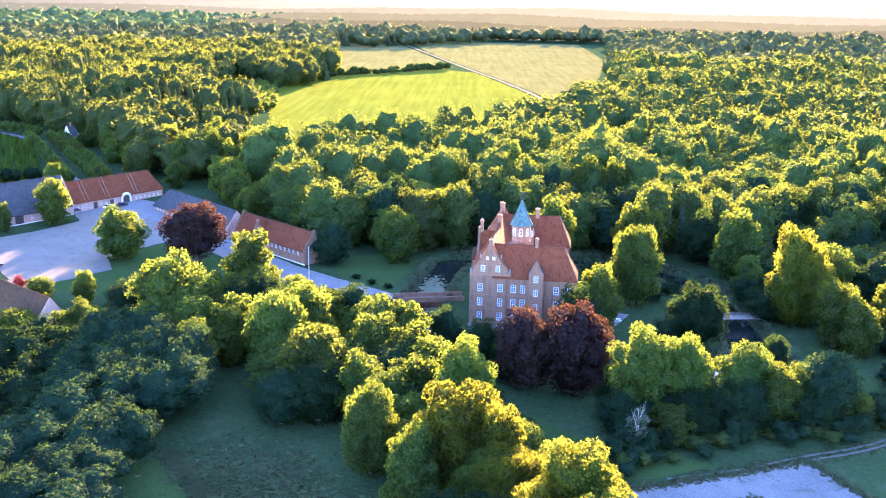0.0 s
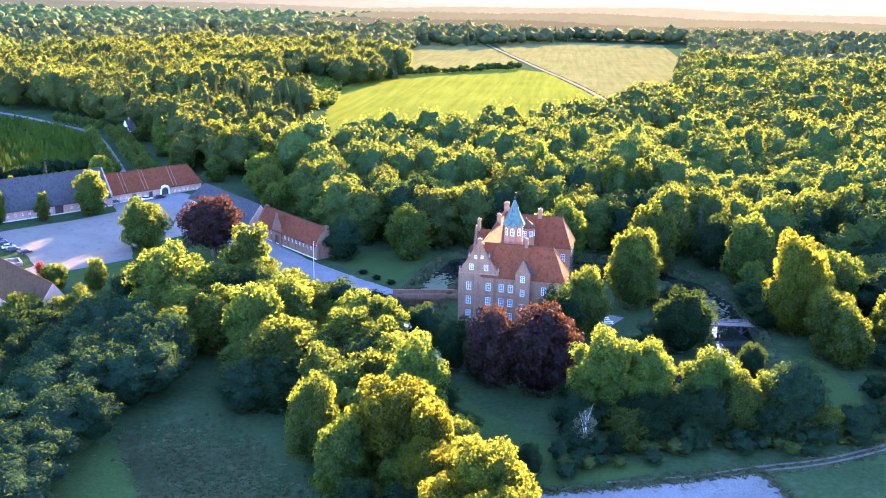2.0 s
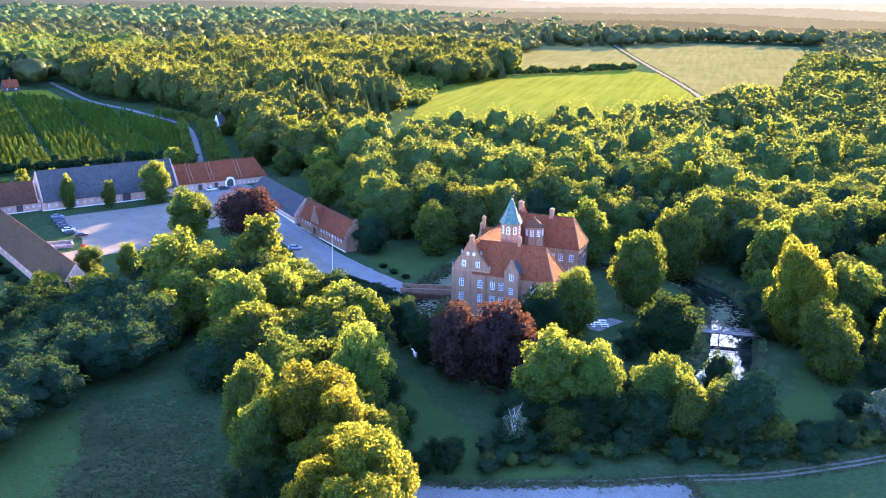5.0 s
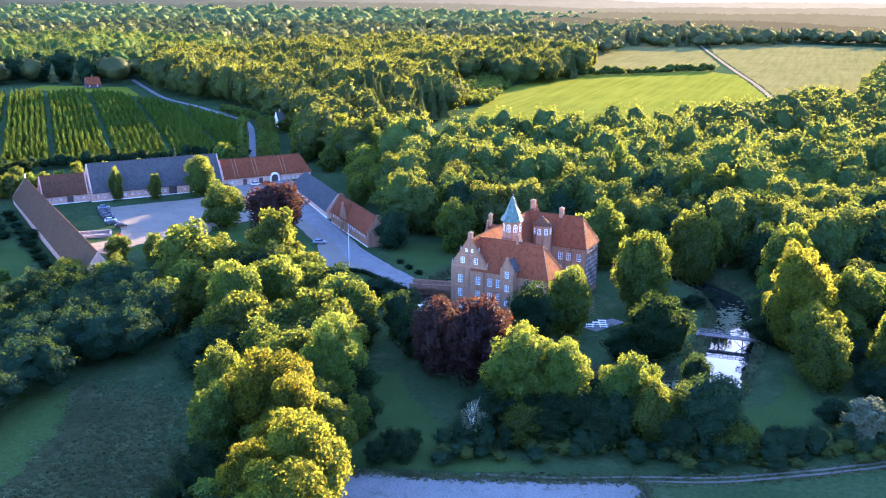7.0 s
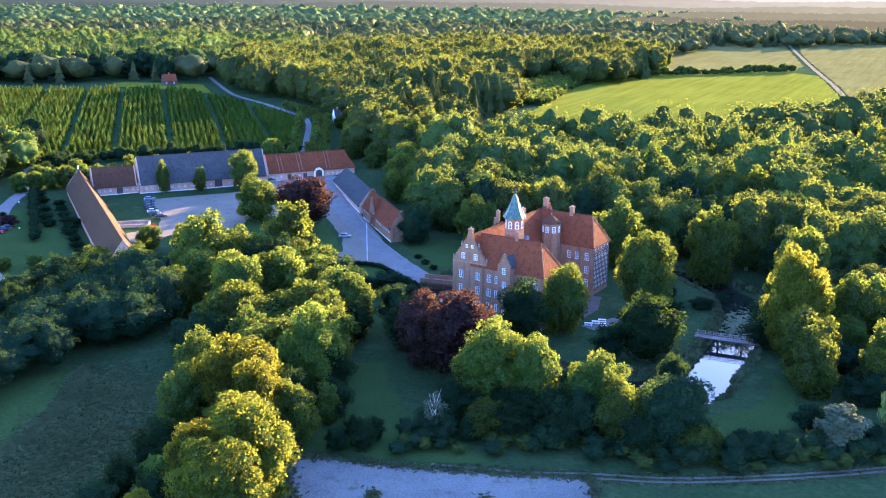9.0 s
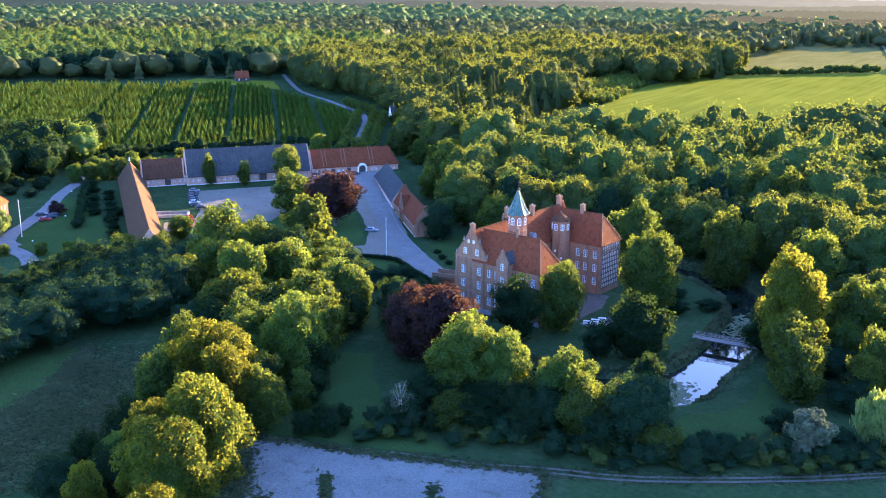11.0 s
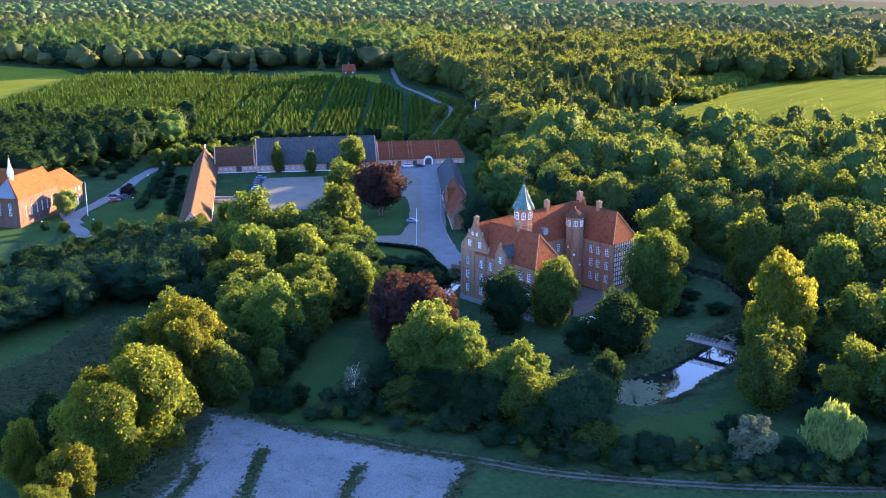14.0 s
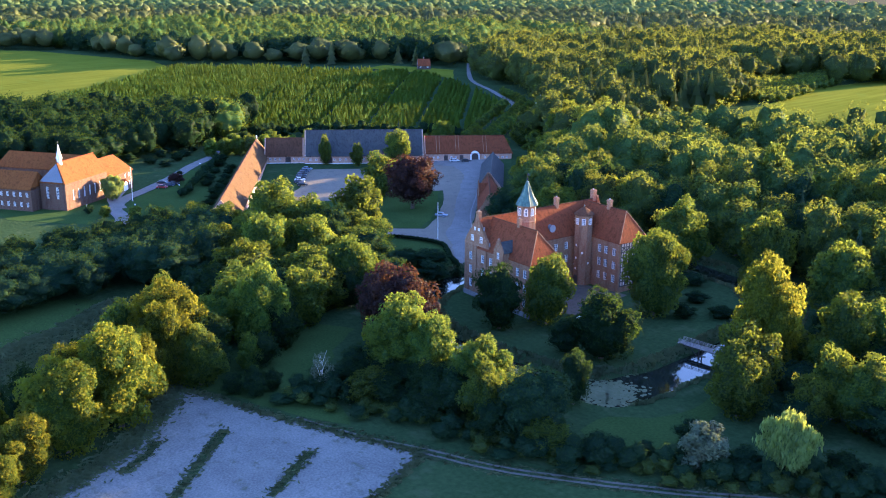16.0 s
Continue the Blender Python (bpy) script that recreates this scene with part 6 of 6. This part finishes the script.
# ---------------------------------------------------------------- fir plantation: rows of young firs with lanes between the blocks
PLANT = [(-178, 400), (-205, 462), (-240, 490), (-368, 548), (-486, 474), (-528, 432), (-449, 324), (-405, 260), (-350, 262), (-324, 276)]
rng = np.random.default_rng(12)
fir = []
for v in np.arange(-150, 200, 2.9):
    if abs((v - 21.5 + 12.5) % 25 - 12.5) < 1.2:
        continue
    for u in np.arange(330, 780, 3.0):
        fir.append((-0.69 * u + 0.73 * v + rng.uniform(-0.8, 0.8), 0.73 * u + 0.69 * v + rng.uniform(-0.8, 0.8)))
fir = np.array(fir)
fir = fir[inside(fir[:, 0], fir[:, 1], PLANT)]
fz = ground_z(fir[:, 0], fir[:, 1])
ring = np.array([(math.cos(a) * (1.15 if k % 2 else 0.7), math.sin(a) * (1.15 if k % 2 else 0.7)) for k, a in enumerate(np.arange(6) * math.pi / 3)])
V, F = [], []
for k, ((x, y), z) in enumerate(zip(fir, fz)):
    h, w = rng.uniform(3.8, 5.8) * (1 + 0.12 * math.sin(x * 0.11) * math.sin(y * 0.13)), rng.uniform(1.35, 1.9)
    for j, (lo, hi, wide) in enumerate(((0.05, 0.55, 1.0), (0.30, 0.78, 0.74), (0.56, 1.0, 0.46))):
        a = rng.uniform(0, 6)
        rr = ring @ np.array([[math.cos(a), math.sin(a)], [-math.sin(a), math.cos(a)]])
        V.append(np.vstack([np.c_[rr * w * wide + (x, y), np.full(6, z + h * lo)], [(x, y, z + h * hi)]]))
        b = (3 * k + j) * 7
        F += [(b + i, b + (i + 1) % 6, b + 6) for i in range(6)]
firs = new("fir_plantation", mesh_np("fir_plantation", np.vstack(V), [np.array(F)], LEAF_FIR))
tagged(firs, "rows of young green firs in a plantation", "plantation", kind="stuff")

# ---------------------------------------------------------------- avenue of clipped limes
for k in range(11):
    t = k / 10
    x, y = -157 - 48 * t, 393 + 75 * t
    for off in (-4.9, 4.9, 9.8):
        plant("lime", x + off * 0.84, y + off * 0.54, rnd_tree.uniform(7.0, 8.2), rnd_tree.uniform(5.6, 6.4), "clipped round lime tree along the avenue", "avenue trees")
for k in range(7):
    plant("lime", -213 - 5.4 * k, 484.5 + 2.9 * k, rnd_tree.uniform(7.0, 7.8), 5.6, "clipped round lime tree along the avenue", "avenue trees")
for k in range(7):
    plant(("broad", "light")[k % 2], -138 - 6.8 * k + 2.0 * (k % 3), 405 + 10.6 * k, 12 + 1.4 * (k % 3), 10.5)
plant("broad", -183.5, 466.5, 7.5, 9.0)
for k in range(5):
    plant("lime", *north(84 + 7.0 * k, -11.0), rnd_tree.uniform(6.5, 7.5), 5.8, "clipped round lime tree behind the farm range", "avenue trees")
# a ragged row of trees behind the farm ranges
for k in range(17):
    kind = ("light", "broad", "light", "forest")[k % 4]
    plant(kind, *north(-22 + 6.1 * k, -13.5 - rnd_tree.uniform(0, 5.0)), rnd_tree.uniform(7.5, 11.5), rnd_tree.uniform(6.0, 8.5))
for x, y in ((-226, 300), (-232, 310), (-218, 292), (-240, 322), (-246, 330), (-228, 322), (-236, 334)):
    plant("dark" if x < -230 else "broad", x, y, rnd_tree.uniform(7.0, 10.0), rnd_tree.uniform(6.5, 8.5))
for x, y in ((-220, 268), (-228, 276), (-236, 284), (-212, 258), (-222, 256), (-232, 266), (-240, 274), (-248, 284), (-230, 250), (-240, 258)):
    plant("shrub", x, y, rnd_tree.uniform(3.0, 5.0), rnd_tree.uniform(6.0, 8.5))

# ---------------------------------------------------------------- shrubs and scattered trees
for kind, x, y, h, w in (
        ("shrub", 38, 168.5, 5.5, 4.5), ("shrub", 22, 161, 5.5, 4.5), ("shrub", 19, 158.5, 6, 4.5),
        ("shrub", 94, 204, 6.5, 7), ("shrub", 105, 203, 5, 7), ("shrub", 52, 262, 4, 7),
        ("shrub", 58, 270, 3, 8), ("shrub", 47, 275, 3, 7), ("shrub", 38, 287, 4, 8), ("shrub", 60, 282, 2.5, 6), ("shrub", -23, 244, 5.5, 13), ("shrub", -15, 238, 5.5, 11), ("shrub", -29, 238, 5.0, 11), ("shrub", -33, 244, 3.6, 8),
        ("shrub", -15, 247, 3, 5), ("shrub", -22, 268, 1.6, 3), ("shrub", -27, 272, 1.6, 3), ("shrub", -32, 277, 1.6, 3), ("light", -7, 178, 10, 7), ("light", 10, 163, 9, 6), ("broad", -8, 190, 13, 9),
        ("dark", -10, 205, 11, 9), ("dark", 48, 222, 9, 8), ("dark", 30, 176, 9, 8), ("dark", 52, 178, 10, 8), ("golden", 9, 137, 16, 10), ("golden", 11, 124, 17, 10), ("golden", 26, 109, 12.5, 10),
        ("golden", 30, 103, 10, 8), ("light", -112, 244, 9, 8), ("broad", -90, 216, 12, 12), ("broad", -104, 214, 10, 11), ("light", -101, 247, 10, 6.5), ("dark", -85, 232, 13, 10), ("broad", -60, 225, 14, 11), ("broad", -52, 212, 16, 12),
        ("broad", -58, 196, 15, 11), ("dark", -24, 190, 14, 11), ("dark", -50, 232, 11, 10), ("willow", -165.5, 212.5, 9.8, 8.5), ("shrub", -150, 196.5, 3.5, 4), ("light", -142, 199, 4.2, 4), ("light", -133, 206, 4.5, 4.5), ("light", -127, 212, 4.5, 5), ("copper", -178, 245, 4.5, 6.5), ("shrub", -192, 254, 2.0, 3), ("shrub", -166, 252, 3, 6),
        ("shrub", -174, 258, 3.4, 6), ("shrub", -184, 266, 3.0, 6), ("shrub", -150, 246, 3.2, 6), ("shrub", -158, 256, 4, 6), ("shrub", -196, 275, 3.0, 7), ("shrub", -206, 282, 3.4, 7), ("light", -212, 300, 9, 8), *[("shrub", *north(-9.5, 14 + 9.5 * k), 2.4, 5.6) for k in range(10)],
        ("light", -205, 312, 8, 9), ("light", -196, 322, 12, 7), ("dark", -225, 300, 8, 9), ("light", -160, 372, 14, 8), ("conifer", -176, 360, 14, 9), ("broad", -145, 382, 12, 9), ("broad", -118, 392, 12, 10),
        ("light", -100, 392, 15, 11), ("light", -86, 396, 15, 11), ("light", -86, 362, 16, 12), ("broad", -72, 352, 17, 13), ("light", -78, 342, 14, 9), ("broad", -54, 330, 18, 14), ("broad", -30, 318, 19, 14),
        ("broad", -10, 318, 20, 13), ("light", -26, 307, 15, 10), ("broad", 78, 262, 14, 10), ("broad", 100, 262, 18, 13), ("broad", 112, 234, 15, 12), ("broad", 122, 246, 18, 13), ("light", 104, 226, 12, 9),
        ("shrub", 118, 214, 5, 8), ("shrub", 127, 222, 6, 9), ("dark", 134, 214, 12, 11), ("broad", 144, 226, 15, 12)):
    plant(kind, x, y, h, w)

# pale birch with thin grey foliage
GREYLEAF = foliage("thin_grey_leaves", (0.045, 0.062, 0.038), (0.085, 0.105, 0.065), (0.2, 0.22, 0.1), 0.3)
birch = thing("birch", pose(32.0, 166.0, gz(32.0, 166.0)), "thin pale birch with sparse grey foliage", "tree")
part("trunk", trunk_mesh("trunk", 5, PALEBARK, 9.5, 0.17, 7, 1.4), None, birch)
part("crown", crown_mesh("crown", 99, GREYLEAF, radius=2.2, half=3.4, base=3.6, boughs=9, leaves=1100, size=0.15, hull=ICO0, share=0.3, rough=0.0), None, birch)

# lily pads on the moat
rng = np.random.default_rng(77)
lv, lf = [], []
for cx, cy, rx, ry, n in ((66.5, 214, 5.6, 6.5, 1150), (68, 266, 4, 12, 380), (-9.5, 268, 3.6, 16, 1500), (45, 207, 8, 3.0, 260), (-3, 223, 3, 6, 120), (63, 231, 1.2, 8, 60)):
    for k in range(n):
        x, y = cx + rng.normal() * rx * 0.5, cy + rng.normal() * ry * 0.5
        r = rng.uniform(0.22, 0.6)
        a0 = rng.uniform(0, 6.28)
        b = len(lv)
        lv += [(x + r * math.cos(a0 + j * 1.0472), y + r * math.sin(a0 + j * 1.0472), WATER_Z + 0.02 + 0.0002 * (k % 40)) for j in range(6)]
        lf.append(tuple(range(b, b + 6)))
tagged(new("lily_pads", mesh_of("lily_pads", lv, lf, LILY)), "pale lily pads floating on the moat", "lily pads", kind="stuff")

def tufts(lines, per_metre, reach, low, high, name, label, material, seed):
    """Tufts of grass strewn along lines, as small upright blades in clumps."""
    rng_ = np.random.default_rng(seed)
    tv, tf = [], []
    for ln in lines:
        for (x0, y0), (x1, y1) in zip(ln, ln[1:]):
            for k in range(int(math.hypot(x1 - x0, y1 - y0) * per_metre)):
                t = rng_.random()
                x, y = x0 + (x1 - x0) * t + rng_.normal() * reach, y0 + (y1 - y0) * t + rng_.normal() * reach
                z, h, a = gz(x, y), rng_.uniform(low, high), rng_.uniform(0, 6.28)
                c, s = math.cos(a) * 0.35, math.sin(a) * 0.35
                b = len(tv)
                tv += [(x - c, y - s, z - 0.05), (x + c, y + s, z - 0.05), (x + c * 1.4 + rng_.normal() * 0.15, y + s * 1.4 + rng_.normal() * 0.15, z + h), (x - c * 1.4, y - s * 1.4, z + h * 0.9)]
                tf.append((b, b + 1, b + 2, b + 3))
    return tagged(new(name, mesh_of(name, tv, tf, material)), label, "grass", kind="stuff")


EDGE = [(6, 146.5), (20, 151), (32, 154), (48, 159.5), (63.5, 165.5), (67.5, 156), (70, 149), (76, 130)]
EDGE2 = [(33.5, 108), (31.5, 116), (26.5, 126), (19, 135), (11, 144), (6, 146.5)]
tufts(STRIPS + [EDGE], 14, 0.7, 0.15, 0.5, "strip_grass", "ragged grass along the edges of the dry ground", REED, 61)
tufts([EDGE2], 60, 1.7, 0.15, 0.5, "verge_grass", "ragged grass verge under the trees", REED, 62)
tufts([[(40, 159), (62, 167.6), (76, 173.2), (90, 181.8), (106, 193.5), (128, 212)], [(62, 163.5), (76, 169.2), (90, 177.8), (106, 189), (128, 208)], [(62, 166), (76, 171.5), (90, 180), (106, 191.5), (128, 210)]], 3, 0.35, 0.10, 0.30, "track_grass", "grass verges of the farm track", REED, 63)

MEADOW = [[(-33, 108), (-35, 126), (-41, 143), (-54, 162)], [(-28, 104), (-29, 122), (-34, 140), (-46, 164)], [(-22, 104), (-22, 124), (-26, 142), (-34, 162)], [(-14, 106), (-14, 126), (-18, 144)]]
tufts([MEADOW[0]], 70, 1.0, 0.2, 0.7, "edge_grass", "tall pale grass along the edge of the mown lawn", REED, 64)
tufts(MEADOW[1:], 40, 4.0, 0.15, 0.5, "meadow_grass", "long tussocky grass in the rough meadow", REED, 65)

# tall grass along the banks and in the meadows
gv, gf = [], []
for line, half in MOATS:
    for (ax0, ay0), (bx0, by0) in zip(line, line[1:]):
        d = Vector((bx0 - ax0, by0 - ay0))
        side = Vector((-d.y, d.x)).normalized()
        for k in range(int(d.length * 16)):
            p = Vector((ax0, ay0)) + d * rng.random() + side * (half + rng.uniform(0.4, 3.2)) * rng.choice([-1, 1])
            z, h, a = gz(p.x, p.y), rng.uniform(0.35, 0.9), rng.uniform(0, 6.28)
            c, s = math.cos(a) * 0.45, math.sin(a) * 0.45
            b = len(gv)
            gv += [(p.x - c, p.y - s, z - 0.1), (p.x + c, p.y + s, z - 0.1), (p.x + c * 1.3 + rng.normal() * 0.1, p.y + s * 1.3, z + h), (p.x - c * 1.3, p.y - s * 1.3 + rng.normal() * 0.1, z + h)]
            gf.append((b, b + 1, b + 2, b + 3))
tagged(new("bank_grass", mesh_of("bank_grass", gv, gf, REED)), "tall grass and reeds along the moat banks", "grass", kind="stuff")


# ---------------------------------------------------------------- cars
def car(name, m, paint, label, estate=False):
    root = thing(name, m, label, "car", "parked cars")
    body = bmesh.new()
    prof = [(-2.15, 0.32), (2.1, 0.30), (2.18, 0.55), (2.08, 0.74), (1.15, 0.90), (-2.0, 0.95), (-2.18, 0.80)]
    lo = [body.verts.new((x, -0.86, z)) for x, z in prof]
    hi = [body.verts.new((x, 0.86, z)) for x, z in prof]
    body.faces.new(lo)
    body.faces.new(hi[::-1])
    for k in range(len(prof)):
        j = (k + 1) % len(prof)
        body.faces.new((lo[k], hi[k], hi[j], lo[j]))
    bmesh.ops.bevel(body, geom=body.edges[:], offset=0.07, segments=2, affect="EDGES")
    part("body", body, paint, root)
    rear = -1.95 if estate else -1.55
    cab = bmesh.new()
    low = [(1.1, 0.88), (rear - 0.15, 0.92)]
    top = [(0.35, 1.42), (rear + 0.25, 1.44)]
    v0 = [cab.verts.new((x, s * 0.78, z)) for x, z in low for s in (-1, 1)]
    v1 = [cab.verts.new((x, s * 0.62, z)) for x, z in top for s in (-1, 1)]
    for f in ((v0[0], v0[1], v1[1], v1[0]), (v0[3], v0[2], v1[2], v1[3]), (v0[2], v0[0], v1[0], v1[2]), (v0[1], v0[3], v1[3], v1[1]), (v1[0], v1[1], v1[3], v1[2])):
        cab.faces.new(f)
    part("windows", cab, CARGLASS, root, "dark car windows")
    part("car_roof", boxes((rear + 0.22, 0.38, -0.64, 0.64, 1.425, 1.47)), paint, root)
    for x in (1.35, -1.35):
        for s in (-1, 1):
            o = part("wheel", turned([(0.0, -0.1), (0.32, -0.1), (0.32, 0.1), (0.0, 0.1)], 14), RUBBER, root)
            o.matrix_local = pose(x, s * 0.78, 0.32, 90, 0, 0)
            rim = part("rim", turned([(0.0, -0.11), (0.2, -0.11), (0.2, 0.11), (0.0, 0.11)], 10), LEAD, o)
    for s in (-1, 1):
        part("headlight", boxes((2.06, 2.17, s * 0.62 - 0.14, s * 0.62 + 0.14, 0.58, 0.70)), WHITE, root)
    return root


SILVER = plain("silver_paint", (0.20, 0.23, 0.28), 0.6, 0.0, 0.03)
DARKBLUE = plain("dark_blue_paint", (0.03, 0.045, 0.08), 0.55, 0.0, 0.03)
BLACK = plain("black_paint", (0.02, 0.02, 0.025), 0.4, 0.0, 0.03)
REDPAINT = plain("red_paint", (0.35, 0.02, 0.02), 0.3, 0.1, 0.03)
WHITEPAINT = plain("white_car_paint", (0.70, 0.71, 0.72), 0.25, 0.0, 0.03)
for x, y, turn, paint, text in (
        (-66.0, 287.6, 20, SILVER, "silver hatchback parked by the farmyard lawn"), (-163.6, 298.8, 45, SILVER, "grey-blue car parked in a row"), (-160.8, 295.6, 45, DARKBLUE, "dark blue car parked in a row"),
        (-158.0, 292.6, 45, BLACK, "black car parked in a row"), (-155.2, 290.0, 45, DARKBLUE, "dark blue car parked in a row"), (-152.0, 287.6, 45, BLACK, "black car parked in a row"),
        (-149.0, 285.0, 45, WHITEPAINT, "white car parked in a row"), (-146.0, 282.6, 45, DARKBLUE, "dark blue car parked in a row"), (-141.0, 280.6, 55, BLACK, "black car parked at the end of the row"),
        (-133.2, 356.5, 60, WHITEPAINT, "white car parked by the gateway"), (-129.4, 359.8, 60, BLACK, "black car parked by the gateway"), (-143.2, 349.6, 60, BLACK, "black car parked by the farm range"),
        (-173.4, 236.4, 60, REDPAINT, "red car on the chapel road"), (-175.2, 240.6, 60, DARKBLUE, "dark car on the chapel road"), (-176.8, 243.4, 60, BLACK, "black car on the chapel road"),
        (-181.0, 240.5, 55, BLACK, "black car on the chapel road")):
    car("car", pose(x, y, gz(x, y) + 0.14, 0, 0, turn), paint, text)

# ---------------------------------------------------------------- low walled yard beside the stable
yard = thing("stone_enclosure", pose(-141.5, 266.0, gz(-141.5, 266.0), 0, 0, 40), "low grey stone enclosure on the stable lawn", "wall")
for wx0, wx1, wy0, wy1, wz in ((-6.5, 6.5, 2.2, 2.7, 1.2), (-6.5, 6.5, -2.7, -2.2, 0.9), (-6.5, -6.0, -2.19, 2.19, 1.1), (6.0, 6.5, -2.19, 2.19, 1.0)):
    part("wall", boxes((wx0, wx1, wy0, wy1, -0.4, wz), (wx0 - 0.06, wx1 + 0.06, wy0 - 0.06, wy1 + 0.06, wz, wz + 0.1)), STONE, yard)
part("log_pile", boxes(*[(-5.2 + 0.62 * k, -4.7 + 0.62 * k, -0.9, 0.9, -0.2, 0.5 + 0.12 * (k % 3)) for k in range(16)]), GREYWOOD, yard, "stacked weathered timber")
LEAF_RED = foliage("red_maple_leaves", (0.10, 0.012, 0.018), (0.20, 0.025, 0.030), (0.30, 0.03, 0.02), 0.25)
maple = thing("maple_shrub", pose(-124.2, 259.2, gz(-124.2, 259.2)), "small bright red maple shrub beside the yard", "shrub")
part("trunk", trunk_mesh("trunk", 8, BARK, 2.0, 0.1, 3, 0.8), None, maple)
part("crown", crown_mesh("crown", 98, LEAF_RED, radius=1.9, half=1.9, base=0.3, boughs=8, leaves=500, size=0.18, hull=ICO2, rough=0.1), None, maple)

# ---------------------------------------------------------------- flagpoles, lamps, garden seats
for x, y, h in ((-44.3, 266.3, 12.0), (-159.8, 217.6, 12.6)):
    fp = thing("flagpole", pose(x, y, gz(x, y)), "tall white flagpole on the lawn", "flagpole")
    part("pole", turned([(0.11, -0.2), (0.10, 4), (0.06, h - 0.2), (0, h - 0.1)], 8), WHITE, fp)
    part("ball", turned([(0, h - 0.15), (0.14, h), (0, h + 0.15)], 8), WHITE, fp)
    part("base", turned([(0.4, -0.2), (0.4, 0.15), (0.2, 0.3), (0, 0.3)], 8), STONE, fp)
for x, y in ((-157, 199), (-146, 212), (-186, 251), (-168, 241), (-200, 268), (-150, 198)):
    lp = thing("garden_lamp", pose(x, y, gz(x, y)), "small white globe garden lamp", "lamp", "garden lamps")
    part("post", turned([(0.05, -0.1), (0.04, 1.4), (0, 1.4)], 8), IRON, lp)
    part("globe", turned([(0, 1.35), (0.22, 1.45), (0.28, 1.62), (0.2, 1.8), (0, 1.86)], 12), WHITE, lp)


def picnic_table(m):
    t = thing("garden_table", m, "white garden table with benches on the terrace", "table", "terrace tables")
    part("tabletop", boxes((-1.0, 1.0, -0.4, 0.4, 0.72, 0.77)), WHITE, t)
    for s in (-1, 1):
        part("bench", boxes((-1.0, 1.0, s * 0.8 - 0.16, s * 0.8 + 0.16, 0.42, 0.47)), WHITE, t)
        part("leg", boxes((s * 0.8 - 0.05, s * 0.8 + 0.05, -0.85, 0.85, 0.36, 0.42), (s * 0.8 - 0.05, s * 0.8 + 0.05, -0.35, -0.25, 0, 0.72), (s * 0.8 - 0.05, s * 0.8 + 0.05, 0.25, 0.35, 0, 0.72)), WHITE, t)
    return t


sheet("terrace", [(34.5, 240.5), (38.5, 238.8), (43.5, 248.6), (40, 250.4)], ROADTOP, "paved terrace beside the castle", "terrace", 0.14)
table = picnic_table(pose(36.2, 241.4, gz(36.2, 241.4) + 0.14, 0, 0, 20))
for x, y in ((37.4, 243.6), (38.4, 245.6), (39.4, 242.6)):
    copy_thing(table, pose(x, y, gz(x, y) + 0.14, 0, 0, 20))


def cottage(x, y, turn, roof_mat, wall_mat, label, s=1.0):
    c = thing("cottage", pose(x, y, gz(x, y), 0, 0, turn), label, "house")
    wall_with_windows(c, "front_wall", (0, 0), 0, 10 * s, -0.5, 3.6, 0.3, [(1.5, 2.6, 1.2, 2.6), (7.0, 8.1, 1.2, 2.6)], wall_mat, [(4.4, 5.5, 0.05, 2.2)], (2, 2))
    part("walls", boxes((0, 0.3, 0.304, 7, -0.5, 3.6), (10 * s - 0.3, 10 * s, 0.304, 7, -0.5, 3.6), (0.3, 10 * s - 0.3, 6.7, 7, -0.5, 3.6)), wall_mat, c)
    part("roof", roof_shape(10 * s, 7, 3.6, 8.0, over=0.5), roof_mat, c)
    for xx in (-0.01, 10 * s - 0.29):
        g = part("gable", extruded(gable_outline(7, 3.6, 7.95), 0.3), wall_mat, c)
        g.matrix_local = pose(xx, 7, 0.004, 0, 0, -90)
    chimney(c, 5 * s, 3.5, 7.0, 9.0, 0.6)
    return c


cottage(-404, 570, 55, TILE, DARKWOOD, "small dark wooden cottage with a red tile roof")
cottage(-194, 477, 50, THATCH, WHITE, "small white house by the avenue", 0.42)
